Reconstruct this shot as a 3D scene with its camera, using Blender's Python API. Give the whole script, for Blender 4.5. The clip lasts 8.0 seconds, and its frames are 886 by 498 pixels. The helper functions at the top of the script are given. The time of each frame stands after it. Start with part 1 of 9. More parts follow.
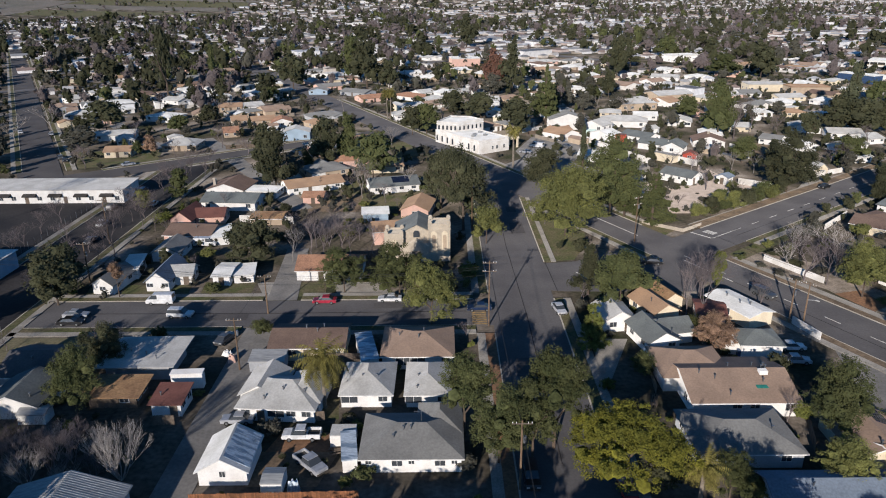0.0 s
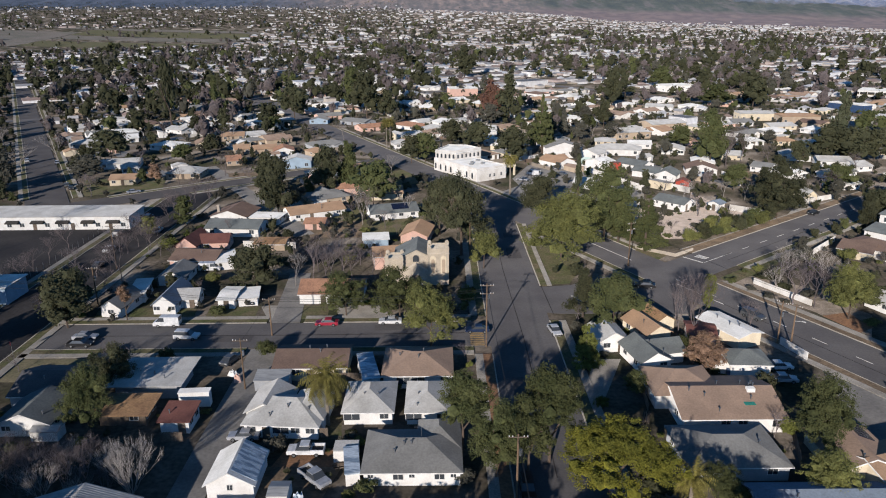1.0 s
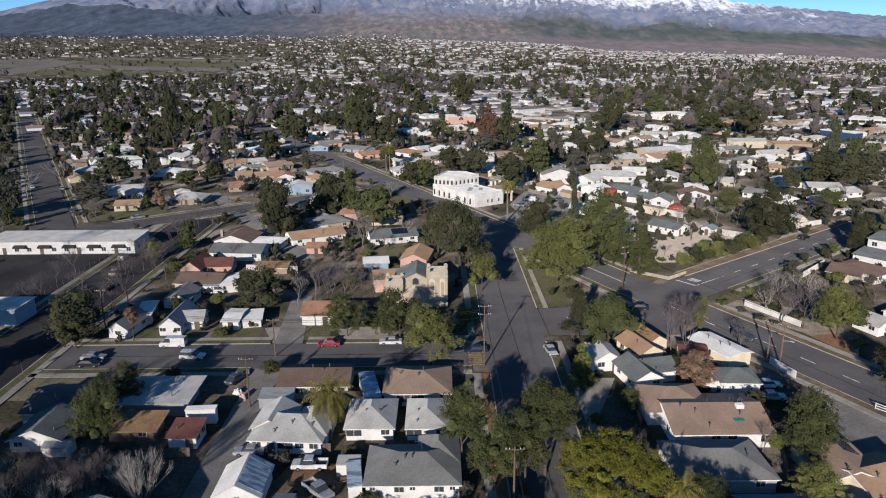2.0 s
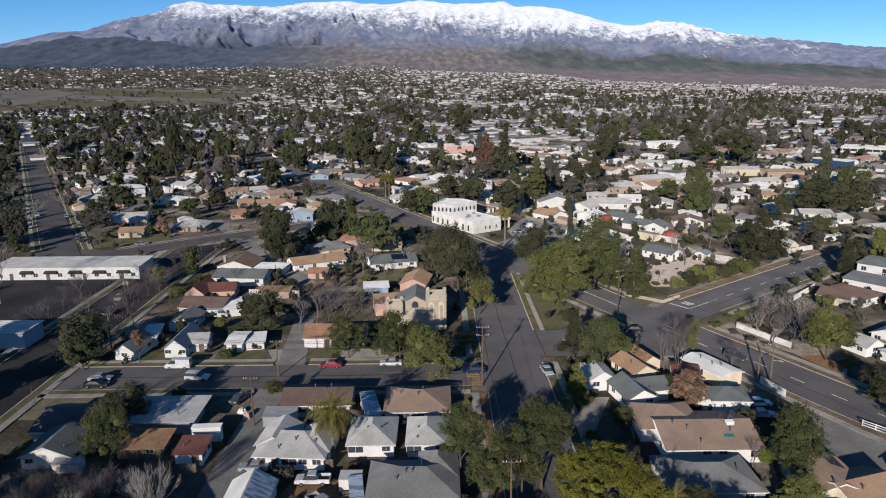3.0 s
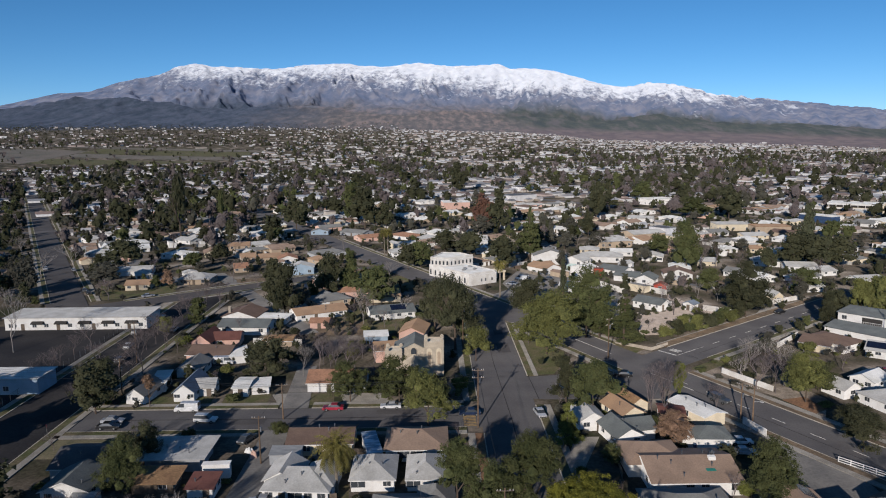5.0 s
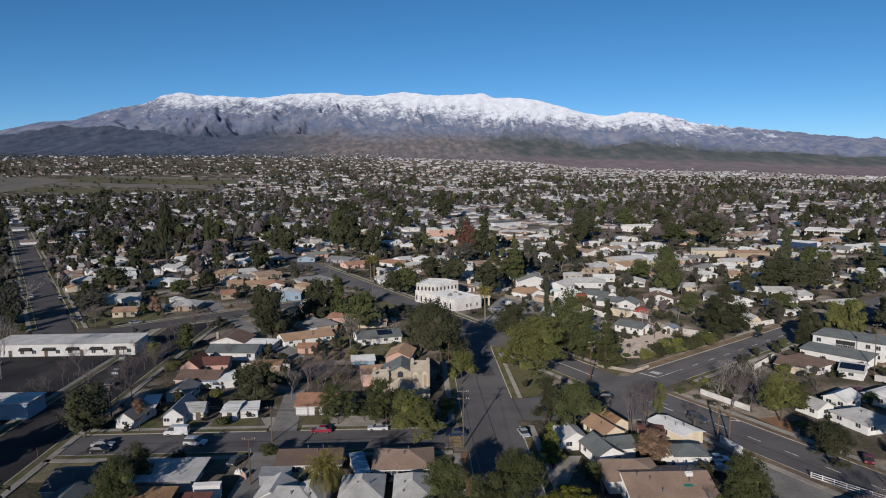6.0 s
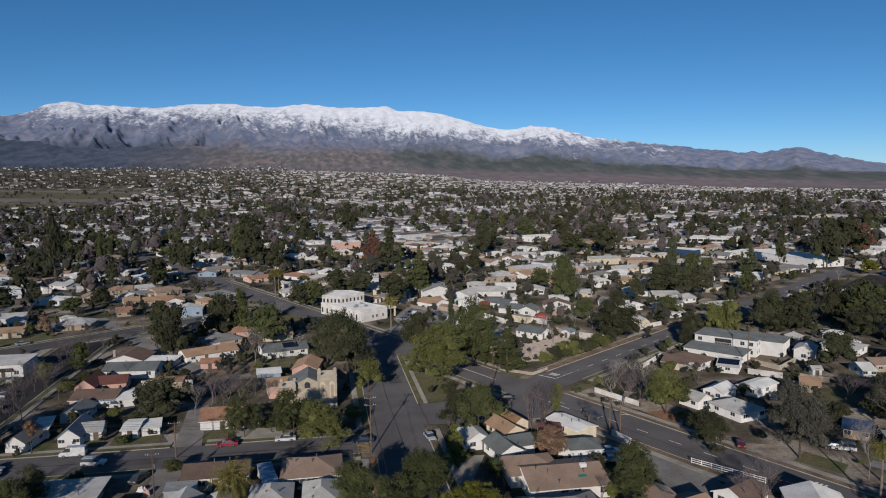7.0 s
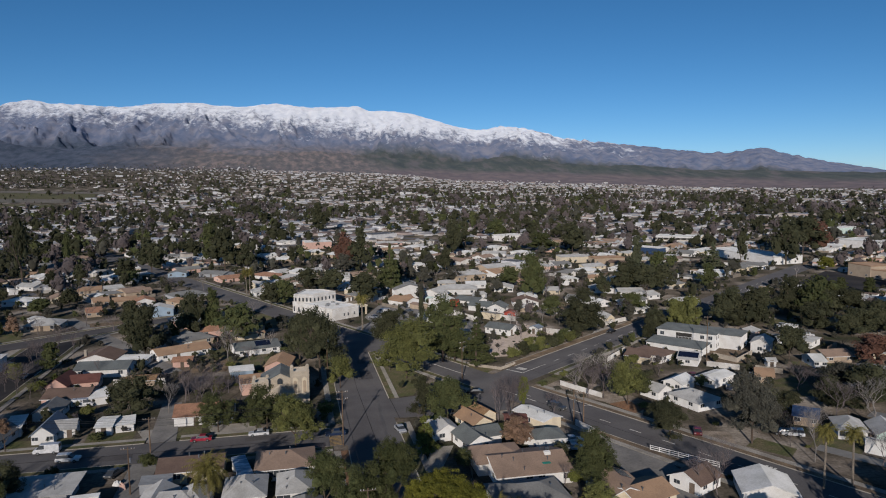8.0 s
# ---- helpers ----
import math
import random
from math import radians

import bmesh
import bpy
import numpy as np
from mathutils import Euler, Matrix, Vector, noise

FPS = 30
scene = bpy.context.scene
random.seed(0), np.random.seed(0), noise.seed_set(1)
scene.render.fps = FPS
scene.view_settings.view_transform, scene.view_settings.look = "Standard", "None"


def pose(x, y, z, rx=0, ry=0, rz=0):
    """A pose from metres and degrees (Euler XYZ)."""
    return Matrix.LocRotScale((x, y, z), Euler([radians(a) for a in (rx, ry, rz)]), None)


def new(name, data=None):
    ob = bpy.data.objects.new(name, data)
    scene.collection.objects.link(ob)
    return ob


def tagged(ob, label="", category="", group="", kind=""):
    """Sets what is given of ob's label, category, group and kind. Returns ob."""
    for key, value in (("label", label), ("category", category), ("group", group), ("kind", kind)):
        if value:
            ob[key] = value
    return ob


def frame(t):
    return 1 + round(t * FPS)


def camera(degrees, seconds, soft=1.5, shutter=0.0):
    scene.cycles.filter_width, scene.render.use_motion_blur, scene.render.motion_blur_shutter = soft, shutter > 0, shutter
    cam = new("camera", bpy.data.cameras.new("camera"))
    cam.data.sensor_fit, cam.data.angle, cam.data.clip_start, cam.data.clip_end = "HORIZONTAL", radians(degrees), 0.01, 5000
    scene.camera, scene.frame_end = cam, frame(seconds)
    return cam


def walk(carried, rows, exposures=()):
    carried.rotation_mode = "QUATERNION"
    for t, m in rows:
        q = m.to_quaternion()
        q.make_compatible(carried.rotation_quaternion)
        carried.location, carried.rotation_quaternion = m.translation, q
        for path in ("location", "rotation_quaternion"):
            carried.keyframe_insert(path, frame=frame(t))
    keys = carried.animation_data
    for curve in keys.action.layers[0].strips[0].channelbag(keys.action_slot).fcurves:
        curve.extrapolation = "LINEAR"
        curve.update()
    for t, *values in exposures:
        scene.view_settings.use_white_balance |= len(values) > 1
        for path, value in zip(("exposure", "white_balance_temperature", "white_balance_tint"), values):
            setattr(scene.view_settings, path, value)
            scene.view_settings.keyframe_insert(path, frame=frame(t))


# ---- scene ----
cam = camera(64.4, 8.0, soft=1.05)
# seconds, x, y, z, yaw, pitch, roll
ROWS = [
    (0, 0.00, -0.00, 58.00, -0.00, -20.26, 0.47),
    (0.5, -0.08, -2.25, 58.35, -0.08, -19.10, 0.47),
    (1, -0.11, -4.58, 58.77, -0.15, -17.99, 0.48),
    (1.5, -0.20, -6.82, 59.13, -0.22, -16.94, 0.45),
    (3, -0.35, -13.72, 59.39, -0.43, -13.48, 0.52),
    (3.5, -0.37, -16.00, 59.41, -0.48, -12.35, 0.52),
    (4, -0.43, -18.46, 59.44, -0.55, -11.19, 0.53),
    (4.5, -0.47, -20.75, 59.45, -0.62, -10.06, 0.54),
    (6, -0.64, -28.00, 59.58, -1.87, -6.62, 0.55),
    (6.5, -0.58, -30.44, 59.43, -6.09, -5.93, 0.60),
    (7, -0.70, -32.92, 59.47, -9.57, -5.68, 0.63),
    (7.5, -0.83, -35.60, 59.55, -11.49, -5.72, 0.67),
    (8, -1.08, -38.06, 59.48, -11.90, -5.71, 0.64),
]
walk(cam, [(t, pose(x, y, z, 90 + pitch, roll, yaw)) for t, x, y, z, yaw, pitch, roll in ROWS],
     [(0.0, -0.15, 6250, 12), (1.5, -0.23, 6250, 12), (4.5, -0.52, 6250, 12), (6.0, -0.69, 6250, 12), (6.5, -0.77, 6250, 12), (8.0, -0.90, 6250, 12)])

# ---------------------------------------------------------------- light
SUN_EL, SUN_AZ = 16.5, 197.9          # degrees; azimuth clockwise from +y
world = bpy.data.worlds.new("sky")
scene.world = world
world.use_nodes = True
wn = world.node_tree.nodes
sky = wn.new("ShaderNodeTexSky")
sky.sky_type = "NISHITA"
sky.sun_disc = False
sky.sun_elevation, sky.sun_rotation = radians(SUN_EL), radians(SUN_AZ)
sky.altitude, sky.air_density, sky.dust_density, sky.ozone_density = 1500.0, 0.6, 0.35, 3.2
wn["Background"].inputs["Strength"].default_value = 0.144
deep = wn.new("ShaderNodeHueSaturation")
deep.inputs["Hue"].default_value, deep.inputs["Saturation"].default_value = 0.492, 1.15
world.node_tree.links.new(sky.outputs[0], deep.inputs["Color"])
world.node_tree.links.new(deep.outputs[0], wn["Background"].inputs["Color"])
sun_data = bpy.data.lights.new("sun", "SUN")
sun_data.energy, sun_data.angle, sun_data.color = 5.0, radians(0.6), (1.0, 0.905, 0.80)
sun = new("sun", sun_data)
to_sun = Vector((math.sin(radians(SUN_AZ)) * math.cos(radians(SUN_EL)), math.cos(radians(SUN_AZ)) * math.cos(radians(SUN_EL)), math.sin(radians(SUN_EL))))
sun.matrix_world = Matrix.Translation((-60, -120, 150)) @ to_sun.to_track_quat("Z", "Y").to_matrix().to_4x4()


# ---------------------------------------------------------------- materials
def surf(name, col, col2=None, rough=0.9, s1=0.35, s2=6.0, var=0.22, bump=0.15, metal=0.0, rand=0.0, island=0.0, gloss=0.3, contrast=0.0, stretch=None):
    """A surface whose colour drifts at two scales in world space, from col to col2."""
    m = bpy.data.materials.new(name)
    m.use_nodes = True
    nt = m.node_tree
    n, l = nt.nodes, nt.links
    b = n["Principled BSDF"]
    col2 = col2 or tuple(c * 0.72 for c in col)
    geo = n.new("ShaderNodeNewGeometry")
    src = geo.outputs["Position"]
    if stretch:
        vm = n.new("ShaderNodeVectorMath")
        vm.operation = "MULTIPLY"
        vm.inputs[1].default_value = stretch
        l.new(src, vm.inputs[0])
        src = vm.outputs[0]
    big, fine = n.new("ShaderNodeTexNoise"), n.new("ShaderNodeTexNoise")
    big.inputs["Scale"].default_value, big.inputs["Detail"].default_value = s1, 4
    fine.inputs["Scale"].default_value, fine.inputs["Detail"].default_value = s2, 3
    l.new(src, big.inputs["Vector"])
    l.new(src, fine.inputs["Vector"])
    ramp = n.new("ShaderNodeValToRGB")
    ramp.color_ramp.elements[0].position, ramp.color_ramp.elements[1].position = 0.36 + contrast, 0.64 - contrast
    ramp.color_ramp.elements[0].color, ramp.color_ramp.elements[1].color = (*col, 1), (*col2, 1)
    l.new(big.outputs["Fac"], ramp.inputs["Fac"])
    scale_ = n.new("ShaderNodeMapRange")
    scale_.inputs["From Min"].default_value, scale_.inputs["From Max"].default_value = 0.3, 0.7
    scale_.inputs["To Min"].default_value, scale_.inputs["To Max"].default_value = 1 - var, 1 + var
    l.new(fine.outputs["Fac"], scale_.inputs["Value"])
    value = scale_.outputs["Result"]
    for amount, out in ((rand, n.new("ShaderNodeObjectInfo").outputs["Random"]), (island, geo.outputs["Random Per Island"])):
        if amount:
            r = n.new("ShaderNodeMapRange")
            r.inputs["To Min"].default_value, r.inputs["To Max"].default_value = 1 - amount, 1 + amount
            l.new(out, r.inputs["Value"])
            mul = n.new("ShaderNodeMath")
            mul.operation = "MULTIPLY"
            l.new(value, mul.inputs[0])
            l.new(r.outputs["Result"], mul.inputs[1])
            value = mul.outputs[0]
    mix = n.new("ShaderNodeVectorMath")
    mix.operation = "SCALE"
    l.new(ramp.outputs["Color"], mix.inputs[0])
    l.new(value, mix.inputs["Scale"])
    l.new(mix.outputs[0], b.inputs["Base Color"])
    b.inputs["Roughness"].default_value, b.inputs["Metallic"].default_value = rough, metal
    b.inputs["Specular IOR Level"].default_value = gloss
    if rough > 0.8:
        b.inputs["Diffuse Roughness"].default_value = 1.0
    if bump:
        bp = n.new("ShaderNodeBump")
        bp.inputs["Strength"].default_value, bp.inputs["Distance"].default_value = bump, 0.05
        l.new(fine.outputs["Fac"], bp.inputs["Height"])
        l.new(bp.outputs["Normal"], b.inputs["Normal"])
    return m


def ramp_material(name, stops, rough=0.95):
    """For scattered roofs and crowns: each island takes a colour of its own from the stops."""
    m = bpy.data.materials.new(name)
    m.use_nodes = True
    n, l = m.node_tree.nodes, m.node_tree.links
    geo, ramp, fine = n.new("ShaderNodeNewGeometry"), n.new("ShaderNodeValToRGB"), n.new("ShaderNodeTexNoise")
    ramp.color_ramp.interpolation = "CONSTANT"
    while len(ramp.color_ramp.elements) < len(stops):
        ramp.color_ramp.elements.new(0.5)
    for i, (e, c) in enumerate(zip(ramp.color_ramp.elements, stops)):
        e.position, e.color = i / len(stops), (*c, 1)
    fine.inputs["Scale"].default_value = 0.5
    l.new(geo.outputs["Position"], fine.inputs["Vector"])
    l.new(geo.outputs["Random Per Island"], ramp.inputs["Fac"])
    r = n.new("ShaderNodeMapRange")
    r.inputs["To Min"].default_value, r.inputs["To Max"].default_value = 0.7, 1.3
    l.new(fine.outputs["Fac"], r.inputs["Value"])
    mix = n.new("ShaderNodeVectorMath")
    mix.operation = "SCALE"
    l.new(ramp.outputs["Color"], mix.inputs[0])
    l.new(r.outputs["Result"], mix.inputs["Scale"])
    l.new(mix.outputs[0], n["Principled BSDF"].inputs["Base Color"])
    n["Principled BSDF"].inputs["Roughness"].default_value = rough
    n["Principled BSDF"].inputs["Specular IOR Level"].default_value = 0.15
    return m


def leaf_material(name, col, col2, trans=0.22):
    m = surf(name, col, col2, rough=0.85, s1=0.25, s2=2.5, var=0.35, bump=0, rand=0.22, island=0.2, gloss=0.2)
    b = m.node_tree.nodes["Principled BSDF"]
    l, n = m.node_tree.links, m.node_tree.nodes
    t = n.new("ShaderNodeBsdfTranslucent")
    l.new(b.inputs["Base Color"].links[0].from_socket, t.inputs["Color"])
    mx = n.new("ShaderNodeMixShader")
    mx.inputs["Fac"].default_value = trans
    l.new(b.outputs[0], mx.inputs[1])
    l.new(t.outputs[0], mx.inputs[2])
    l.new(mx.outputs[0], n["Material Output"].inputs["Surface"])
    return m


MAT = {}
for key, args in {
    "asphalt": dict(col=(0.084, 0.080, 0.081), col2=(0.110, 0.105, 0.104), s1=0.12, s2=3.0, var=0.12, rough=0.92),
    "asphalt_old": dict(col=(0.14, 0.135, 0.128), col2=(0.20, 0.19, 0.175), s1=0.2, s2=2.0, var=0.15, rough=0.95),
    # fresh dark asphalt, with tree shade over the western yard put into the colour
    "asphalt_dark": dict(col=(0.020, 0.019, 0.020), col2=(0.038, 0.035, 0.034), s1=0.07, s2=1.6, var=0.25, rough=0.95),
    "asphalt_mid": dict(col=(0.060, 0.056, 0.056), col2=(0.080, 0.075, 0.073), s1=0.1, s2=2.5, var=0.13, rough=0.93),
    "concrete": dict(col=(0.30, 0.28, 0.245), col2=(0.215, 0.198, 0.172), s1=0.3, s2=4.0),
    "kerb": dict(col=(0.42, 0.39, 0.33), col2=(0.32, 0.29, 0.24), s1=0.5, s2=5.0),
    "paint_yellow": dict(col=(0.33, 0.215, 0.085), col2=(0.20, 0.15, 0.085), s1=2.0, s2=9.0),
    "paint_line": dict(col=(0.62, 0.61, 0.57), col2=(0.42, 0.41, 0.38), s1=2.0, s2=9.0),
    "grass": dict(col=(0.070, 0.078, 0.030), col2=(0.118, 0.098, 0.058), s1=0.25, s2=2.2, var=0.35, bump=0.5),
    "dirt": dict(col=(0.19, 0.14, 0.092), col2=(0.105, 0.08, 0.056), s1=0.2, s2=2.2, var=0.3, bump=0.4),
    "dry_grass": dict(col=(0.185, 0.158, 0.098), col2=(0.115, 0.108, 0.062), s1=0.3, s2=2.4, var=0.3, bump=0.4),
    # lightened: the haze over the distant fields is put into this soil colour
    "field_soil": dict(col=(0.150, 0.132, 0.112), col2=(0.112, 0.106, 0.086), s1=0.02, s2=0.3, var=0.25),
    "sand": dict(col=(0.27, 0.225, 0.18), col2=(0.15, 0.125, 0.095), s1=0.35, s2=2.4, var=0.3, bump=0.4),
    "dirt_red": dict(col=(0.22, 0.12, 0.065), col2=(0.15, 0.09, 0.055), s1=0.3, s2=2.2, var=0.3, bump=0.4),
    "gravel": dict(col=(0.47, 0.39, 0.33), col2=(0.38, 0.32, 0.265), s1=0.4, s2=3.0),
    "white": dict(col=(0.78, 0.77, 0.74), col2=(0.70, 0.68, 0.64), s1=0.5, s2=5, var=0.06, bump=0.05),
    "cream": dict(col=(0.70, 0.62, 0.47), col2=(0.62, 0.54, 0.40), s1=0.5, s2=5, var=0.08, bump=0.05),
    "stone": dict(col=(0.55, 0.48, 0.375), col2=(0.45, 0.39, 0.305), s1=0.7, s2=5, var=0.12, bump=0.2),
    "pink": dict(col=(0.70, 0.48, 0.39), col2=(0.62, 0.43, 0.35), s1=0.5, s2=5, var=0.08, bump=0.05),
    "tan_wall": dict(col=(0.50, 0.40, 0.29), col2=(0.43, 0.34, 0.25), s1=0.5, s2=5, var=0.08, bump=0.05),
    "grey_wall": dict(col=(0.42, 0.43, 0.44), col2=(0.36, 0.37, 0.38), s1=0.5, s2=5, var=0.08, bump=0.05),
    "blue_wall": dict(col=(0.42, 0.52, 0.60), col2=(0.36, 0.45, 0.52), s1=0.5, s2=5, var=0.08, bump=0.05),
    "mint_wall": dict(col=(0.55, 0.66, 0.60), col2=(0.48, 0.58, 0.52), s1=0.5, s2=5, var=0.08, bump=0.05),
    "red_wall": dict(col=(0.50, 0.09, 0.06), col2=(0.42, 0.08, 0.05), s1=0.5, s2=5, var=0.08, bump=0.05),
    "roof_grey": dict(col=(0.215, 0.215, 0.205), col2=(0.175, 0.175, 0.168), s1=0.3, s2=3.5, var=0.14, bump=0.3),
    "roof_light": dict(col=(0.47, 0.465, 0.445), col2=(0.37, 0.365, 0.345), s1=0.35, s2=3.5, var=0.12, bump=0.3),
    "roof_white": dict(col=(0.66, 0.66, 0.64), col2=(0.52, 0.52, 0.49), s1=0.25, s2=3.0, var=0.1, bump=0.15),
    "roof_dark": dict(col=(0.085, 0.085, 0.09), col2=(0.12, 0.115, 0.115), s1=0.3, s2=3.5, var=0.15, bump=0.3),
    "roof_blue": dict(col=(0.19, 0.23, 0.28), col2=(0.15, 0.18, 0.22), s1=0.3, s2=3.5, var=0.15, bump=0.3),
    "roof_green": dict(col=(0.15, 0.165, 0.16), col2=(0.115, 0.125, 0.125), s1=0.3, s2=3.5, var=0.15, bump=0.3),
    "roof_brown": dict(col=(0.165, 0.115, 0.09), col2=(0.13, 0.09, 0.072), s1=0.3, s2=3.5, var=0.15, bump=0.3),
    "roof_rust": dict(col=(0.30, 0.19, 0.10), col2=(0.21, 0.125, 0.07), s1=0.3, s2=3.0, var=0.25, bump=0.4),
    "roof_tan": dict(col=(0.37, 0.245, 0.155), col2=(0.30, 0.20, 0.13), s1=0.25, s2=3.5, var=0.12, bump=0.3),
    "roof_taupe": dict(col=(0.305, 0.22, 0.165), col2=(0.245, 0.178, 0.135), s1=0.3, s2=3.5, var=0.12, bump=0.3),
    "roof_maroon": dict(col=(0.17, 0.075, 0.06), col2=(0.13, 0.058, 0.048), s1=0.4, s2=3.5, var=0.12, bump=0.3),
    "roof_orange": dict(col=(0.36, 0.20, 0.125), col2=(0.27, 0.15, 0.098), s1=0.5, s2=3.0, var=0.22, bump=0.5),
    "metal_sheet": dict(col=(0.45, 0.445, 0.42), col2=(0.33, 0.33, 0.32), s1=0.5, s2=2.2, var=0.22, rough=0.7, metal=0.1, bump=0.1, stretch=(0.35, 3.5, 1.0)),
    "metal_blue": dict(col=(0.58, 0.65, 0.70), col2=(0.24, 0.31, 0.38), s1=0.7, s2=4.0, var=0.2, rough=0.55, metal=0.0, contrast=0.08, stretch=(0.5, 2.5, 1.0)),
    "steel": dict(col=(0.30, 0.31, 0.32), s1=1.0, s2=9.0, rough=0.45, metal=0.7, bump=0.0),
    "wood_fence": dict(col=(0.30, 0.13, 0.06), col2=(0.20, 0.09, 0.045), s1=1.0, s2=7.0, var=0.25, rand=0.25),
    "wood_old": dict(col=(0.20, 0.155, 0.115), col2=(0.14, 0.11, 0.085), s1=1.0, s2=7.0, var=0.25, rand=0.2),
    "wood_pole": dict(col=(0.20, 0.135, 0.085), col2=(0.13, 0.09, 0.06), s1=1.0, s2=9.0, var=0.25, rand=0.2),
    "bark": dict(col=(0.13, 0.095, 0.07), col2=(0.09, 0.07, 0.055), s1=1.0, s2=6.0, var=0.3, bump=0.5),
    "bark_pale": dict(col=(0.36, 0.325, 0.295), col2=(0.25, 0.225, 0.205), s1=1.0, s2=6.0, var=0.3, rand=0.25),
    "bark_brown": dict(col=(0.19, 0.155, 0.148), col2=(0.125, 0.105, 0.104), s1=1.0, s2=6.0, var=0.3, rand=0.25),
    "bark_palm": dict(col=(0.27, 0.23, 0.18), col2=(0.19, 0.16, 0.13), s1=1.0, s2=6.0, var=0.3),
    "rubber": dict(col=(0.02, 0.02, 0.02), s1=1, s2=8, rough=0.8),
    "wire": dict(col=(0.03, 0.03, 0.03), s1=1, s2=8, rough=0.6, bump=0),
    "trim": dict(col=(0.80, 0.79, 0.76), s1=1, s2=8, var=0.05, bump=0),
    "trim_dark": dict(col=(0.06, 0.055, 0.05), s1=1, s2=8, var=0.1, bump=0),
    "solar": dict(col=(0.012, 0.016, 0.035), col2=(0.02, 0.025, 0.05), s1=1, s2=8, rough=0.15, gloss=0.6, bump=0),
    "tarp_blue": dict(col=(0.055, 0.11, 0.22), col2=(0.05, 0.075, 0.14), s1=1, s2=4, rough=0.5),
    "teal": dict(col=(0.03, 0.22, 0.18), s1=1, s2=5),
    "sign_red": dict(col=(0.55, 0.04, 0.05), s1=1, s2=5, bump=0),
    "plaster": dict(col=(0.72, 0.70, 0.66), col2=(0.58, 0.55, 0.50), s1=0.35, s2=4, var=0.1),
    "block": dict(col=(0.48, 0.42, 0.34), col2=(0.40, 0.35, 0.28), s1=0.6, s2=5, var=0.15),
    "lamp_head": dict(col=(0.5, 0.5, 0.48), s1=1, s2=5, bump=0),
}.items():
    MAT[key] = surf(key, **args)
for key, a, b_ in (("leaf_green", (0.072, 0.084, 0.033), (0.104, 0.112, 0.045)), ("leaf_dark", (0.053, 0.057, 0.030), (0.083, 0.084, 0.045)),
                   ("leaf_olive", (0.182, 0.186, 0.060), (0.130, 0.136, 0.048)), ("leaf_yellow", (0.205, 0.196, 0.030), (0.128, 0.128, 0.024)),
                   ("leaf_lime", (0.175, 0.188, 0.048), (0.125, 0.138, 0.040)), ("leaf_pine", (0.078, 0.088, 0.050), (0.104, 0.110, 0.062)),
                   ("leaf_dry", (0.347, 0.227, 0.146), (0.250, 0.162, 0.110)), ("leaf_red", (0.166, 0.084, 0.058), (0.132, 0.072, 0.053)),
                   ("leaf_grey", (0.108, 0.104, 0.080), (0.082, 0.080, 0.063)), ("frond", (0.275, 0.240, 0.068), (0.175, 0.155, 0.048))):
    MAT[key] = leaf_material(key, a, b_)


def glassy(name, col, rough):
    m = bpy.data.materials.new(name)
    m.use_nodes = True
    b = m.node_tree.nodes["Principled BSDF"]
    b.inputs["Base Color"].default_value, b.inputs["Roughness"].default_value = (*col, 1), rough
    b.inputs["Specular IOR Level"].default_value = 0.6
    return m


MAT["pane"] = glassy("window_glass", (0.055, 0.062, 0.07), 0.14)
CAR_PAINT = {k: surf("car_paint_" + k, c, rough=0.32, s1=1.5, s2=20, var=0.03, bump=0, gloss=0.6) for k, c in (
    ("white", (0.78, 0.78, 0.77)), ("silver", (0.42, 0.43, 0.45)), ("black", (0.02, 0.02, 0.022)), ("grey", (0.12, 0.125, 0.13)),
    ("red", (0.35, 0.03, 0.035)), ("crimson", (0.42, 0.03, 0.06)), ("blue", (0.018, 0.035, 0.085)), ("tan", (0.33, 0.27, 0.2)))}


# ---------------------------------------------------------------- mesh helpers
def mesh_of(bm, name):
    me = bpy.data.meshes.new(name)
    bm.normal_update()
    bm.to_mesh(me)
    bm.free()
    return me


def part(name, bm, material, parent=None, label="", at=None):
    """One mesh object from a bmesh or a shared mesh, under parent."""
    me = bm if isinstance(bm, bpy.types.Mesh) else mesh_of(bm, name)
    if material and not me.materials:
        me.materials.append(MAT[material] if isinstance(material, str) else material)
    ob = new(name, me)
    if parent:
        ob.parent = parent
    if at is not None:
        ob.matrix_basis = at
    if label:
        ob["label"] = label
    return ob


def box(bm, x0, y0, z0, x1, y1, z1, m=None):
    v = [bm.verts.new(p) for p in ((x0, y0, z0), (x1, y0, z0), (x1, y1, z0), (x0, y1, z0), (x0, y0, z1), (x1, y0, z1), (x1, y1, z1), (x0, y1, z1))]
    if m is not None:
        for q in v:
            q.co = m @ q.co
    for f in ((3, 2, 1, 0), (4, 5, 6, 7), (0, 1, 5, 4), (1, 2, 6, 5), (2, 3, 7, 6), (3, 0, 4, 7)):
        bm.faces.new([v[i] for i in f])
    return v


def boxes(*items):
    bm = bmesh.new()
    for it in items:
        box(bm, *it)
    return bm


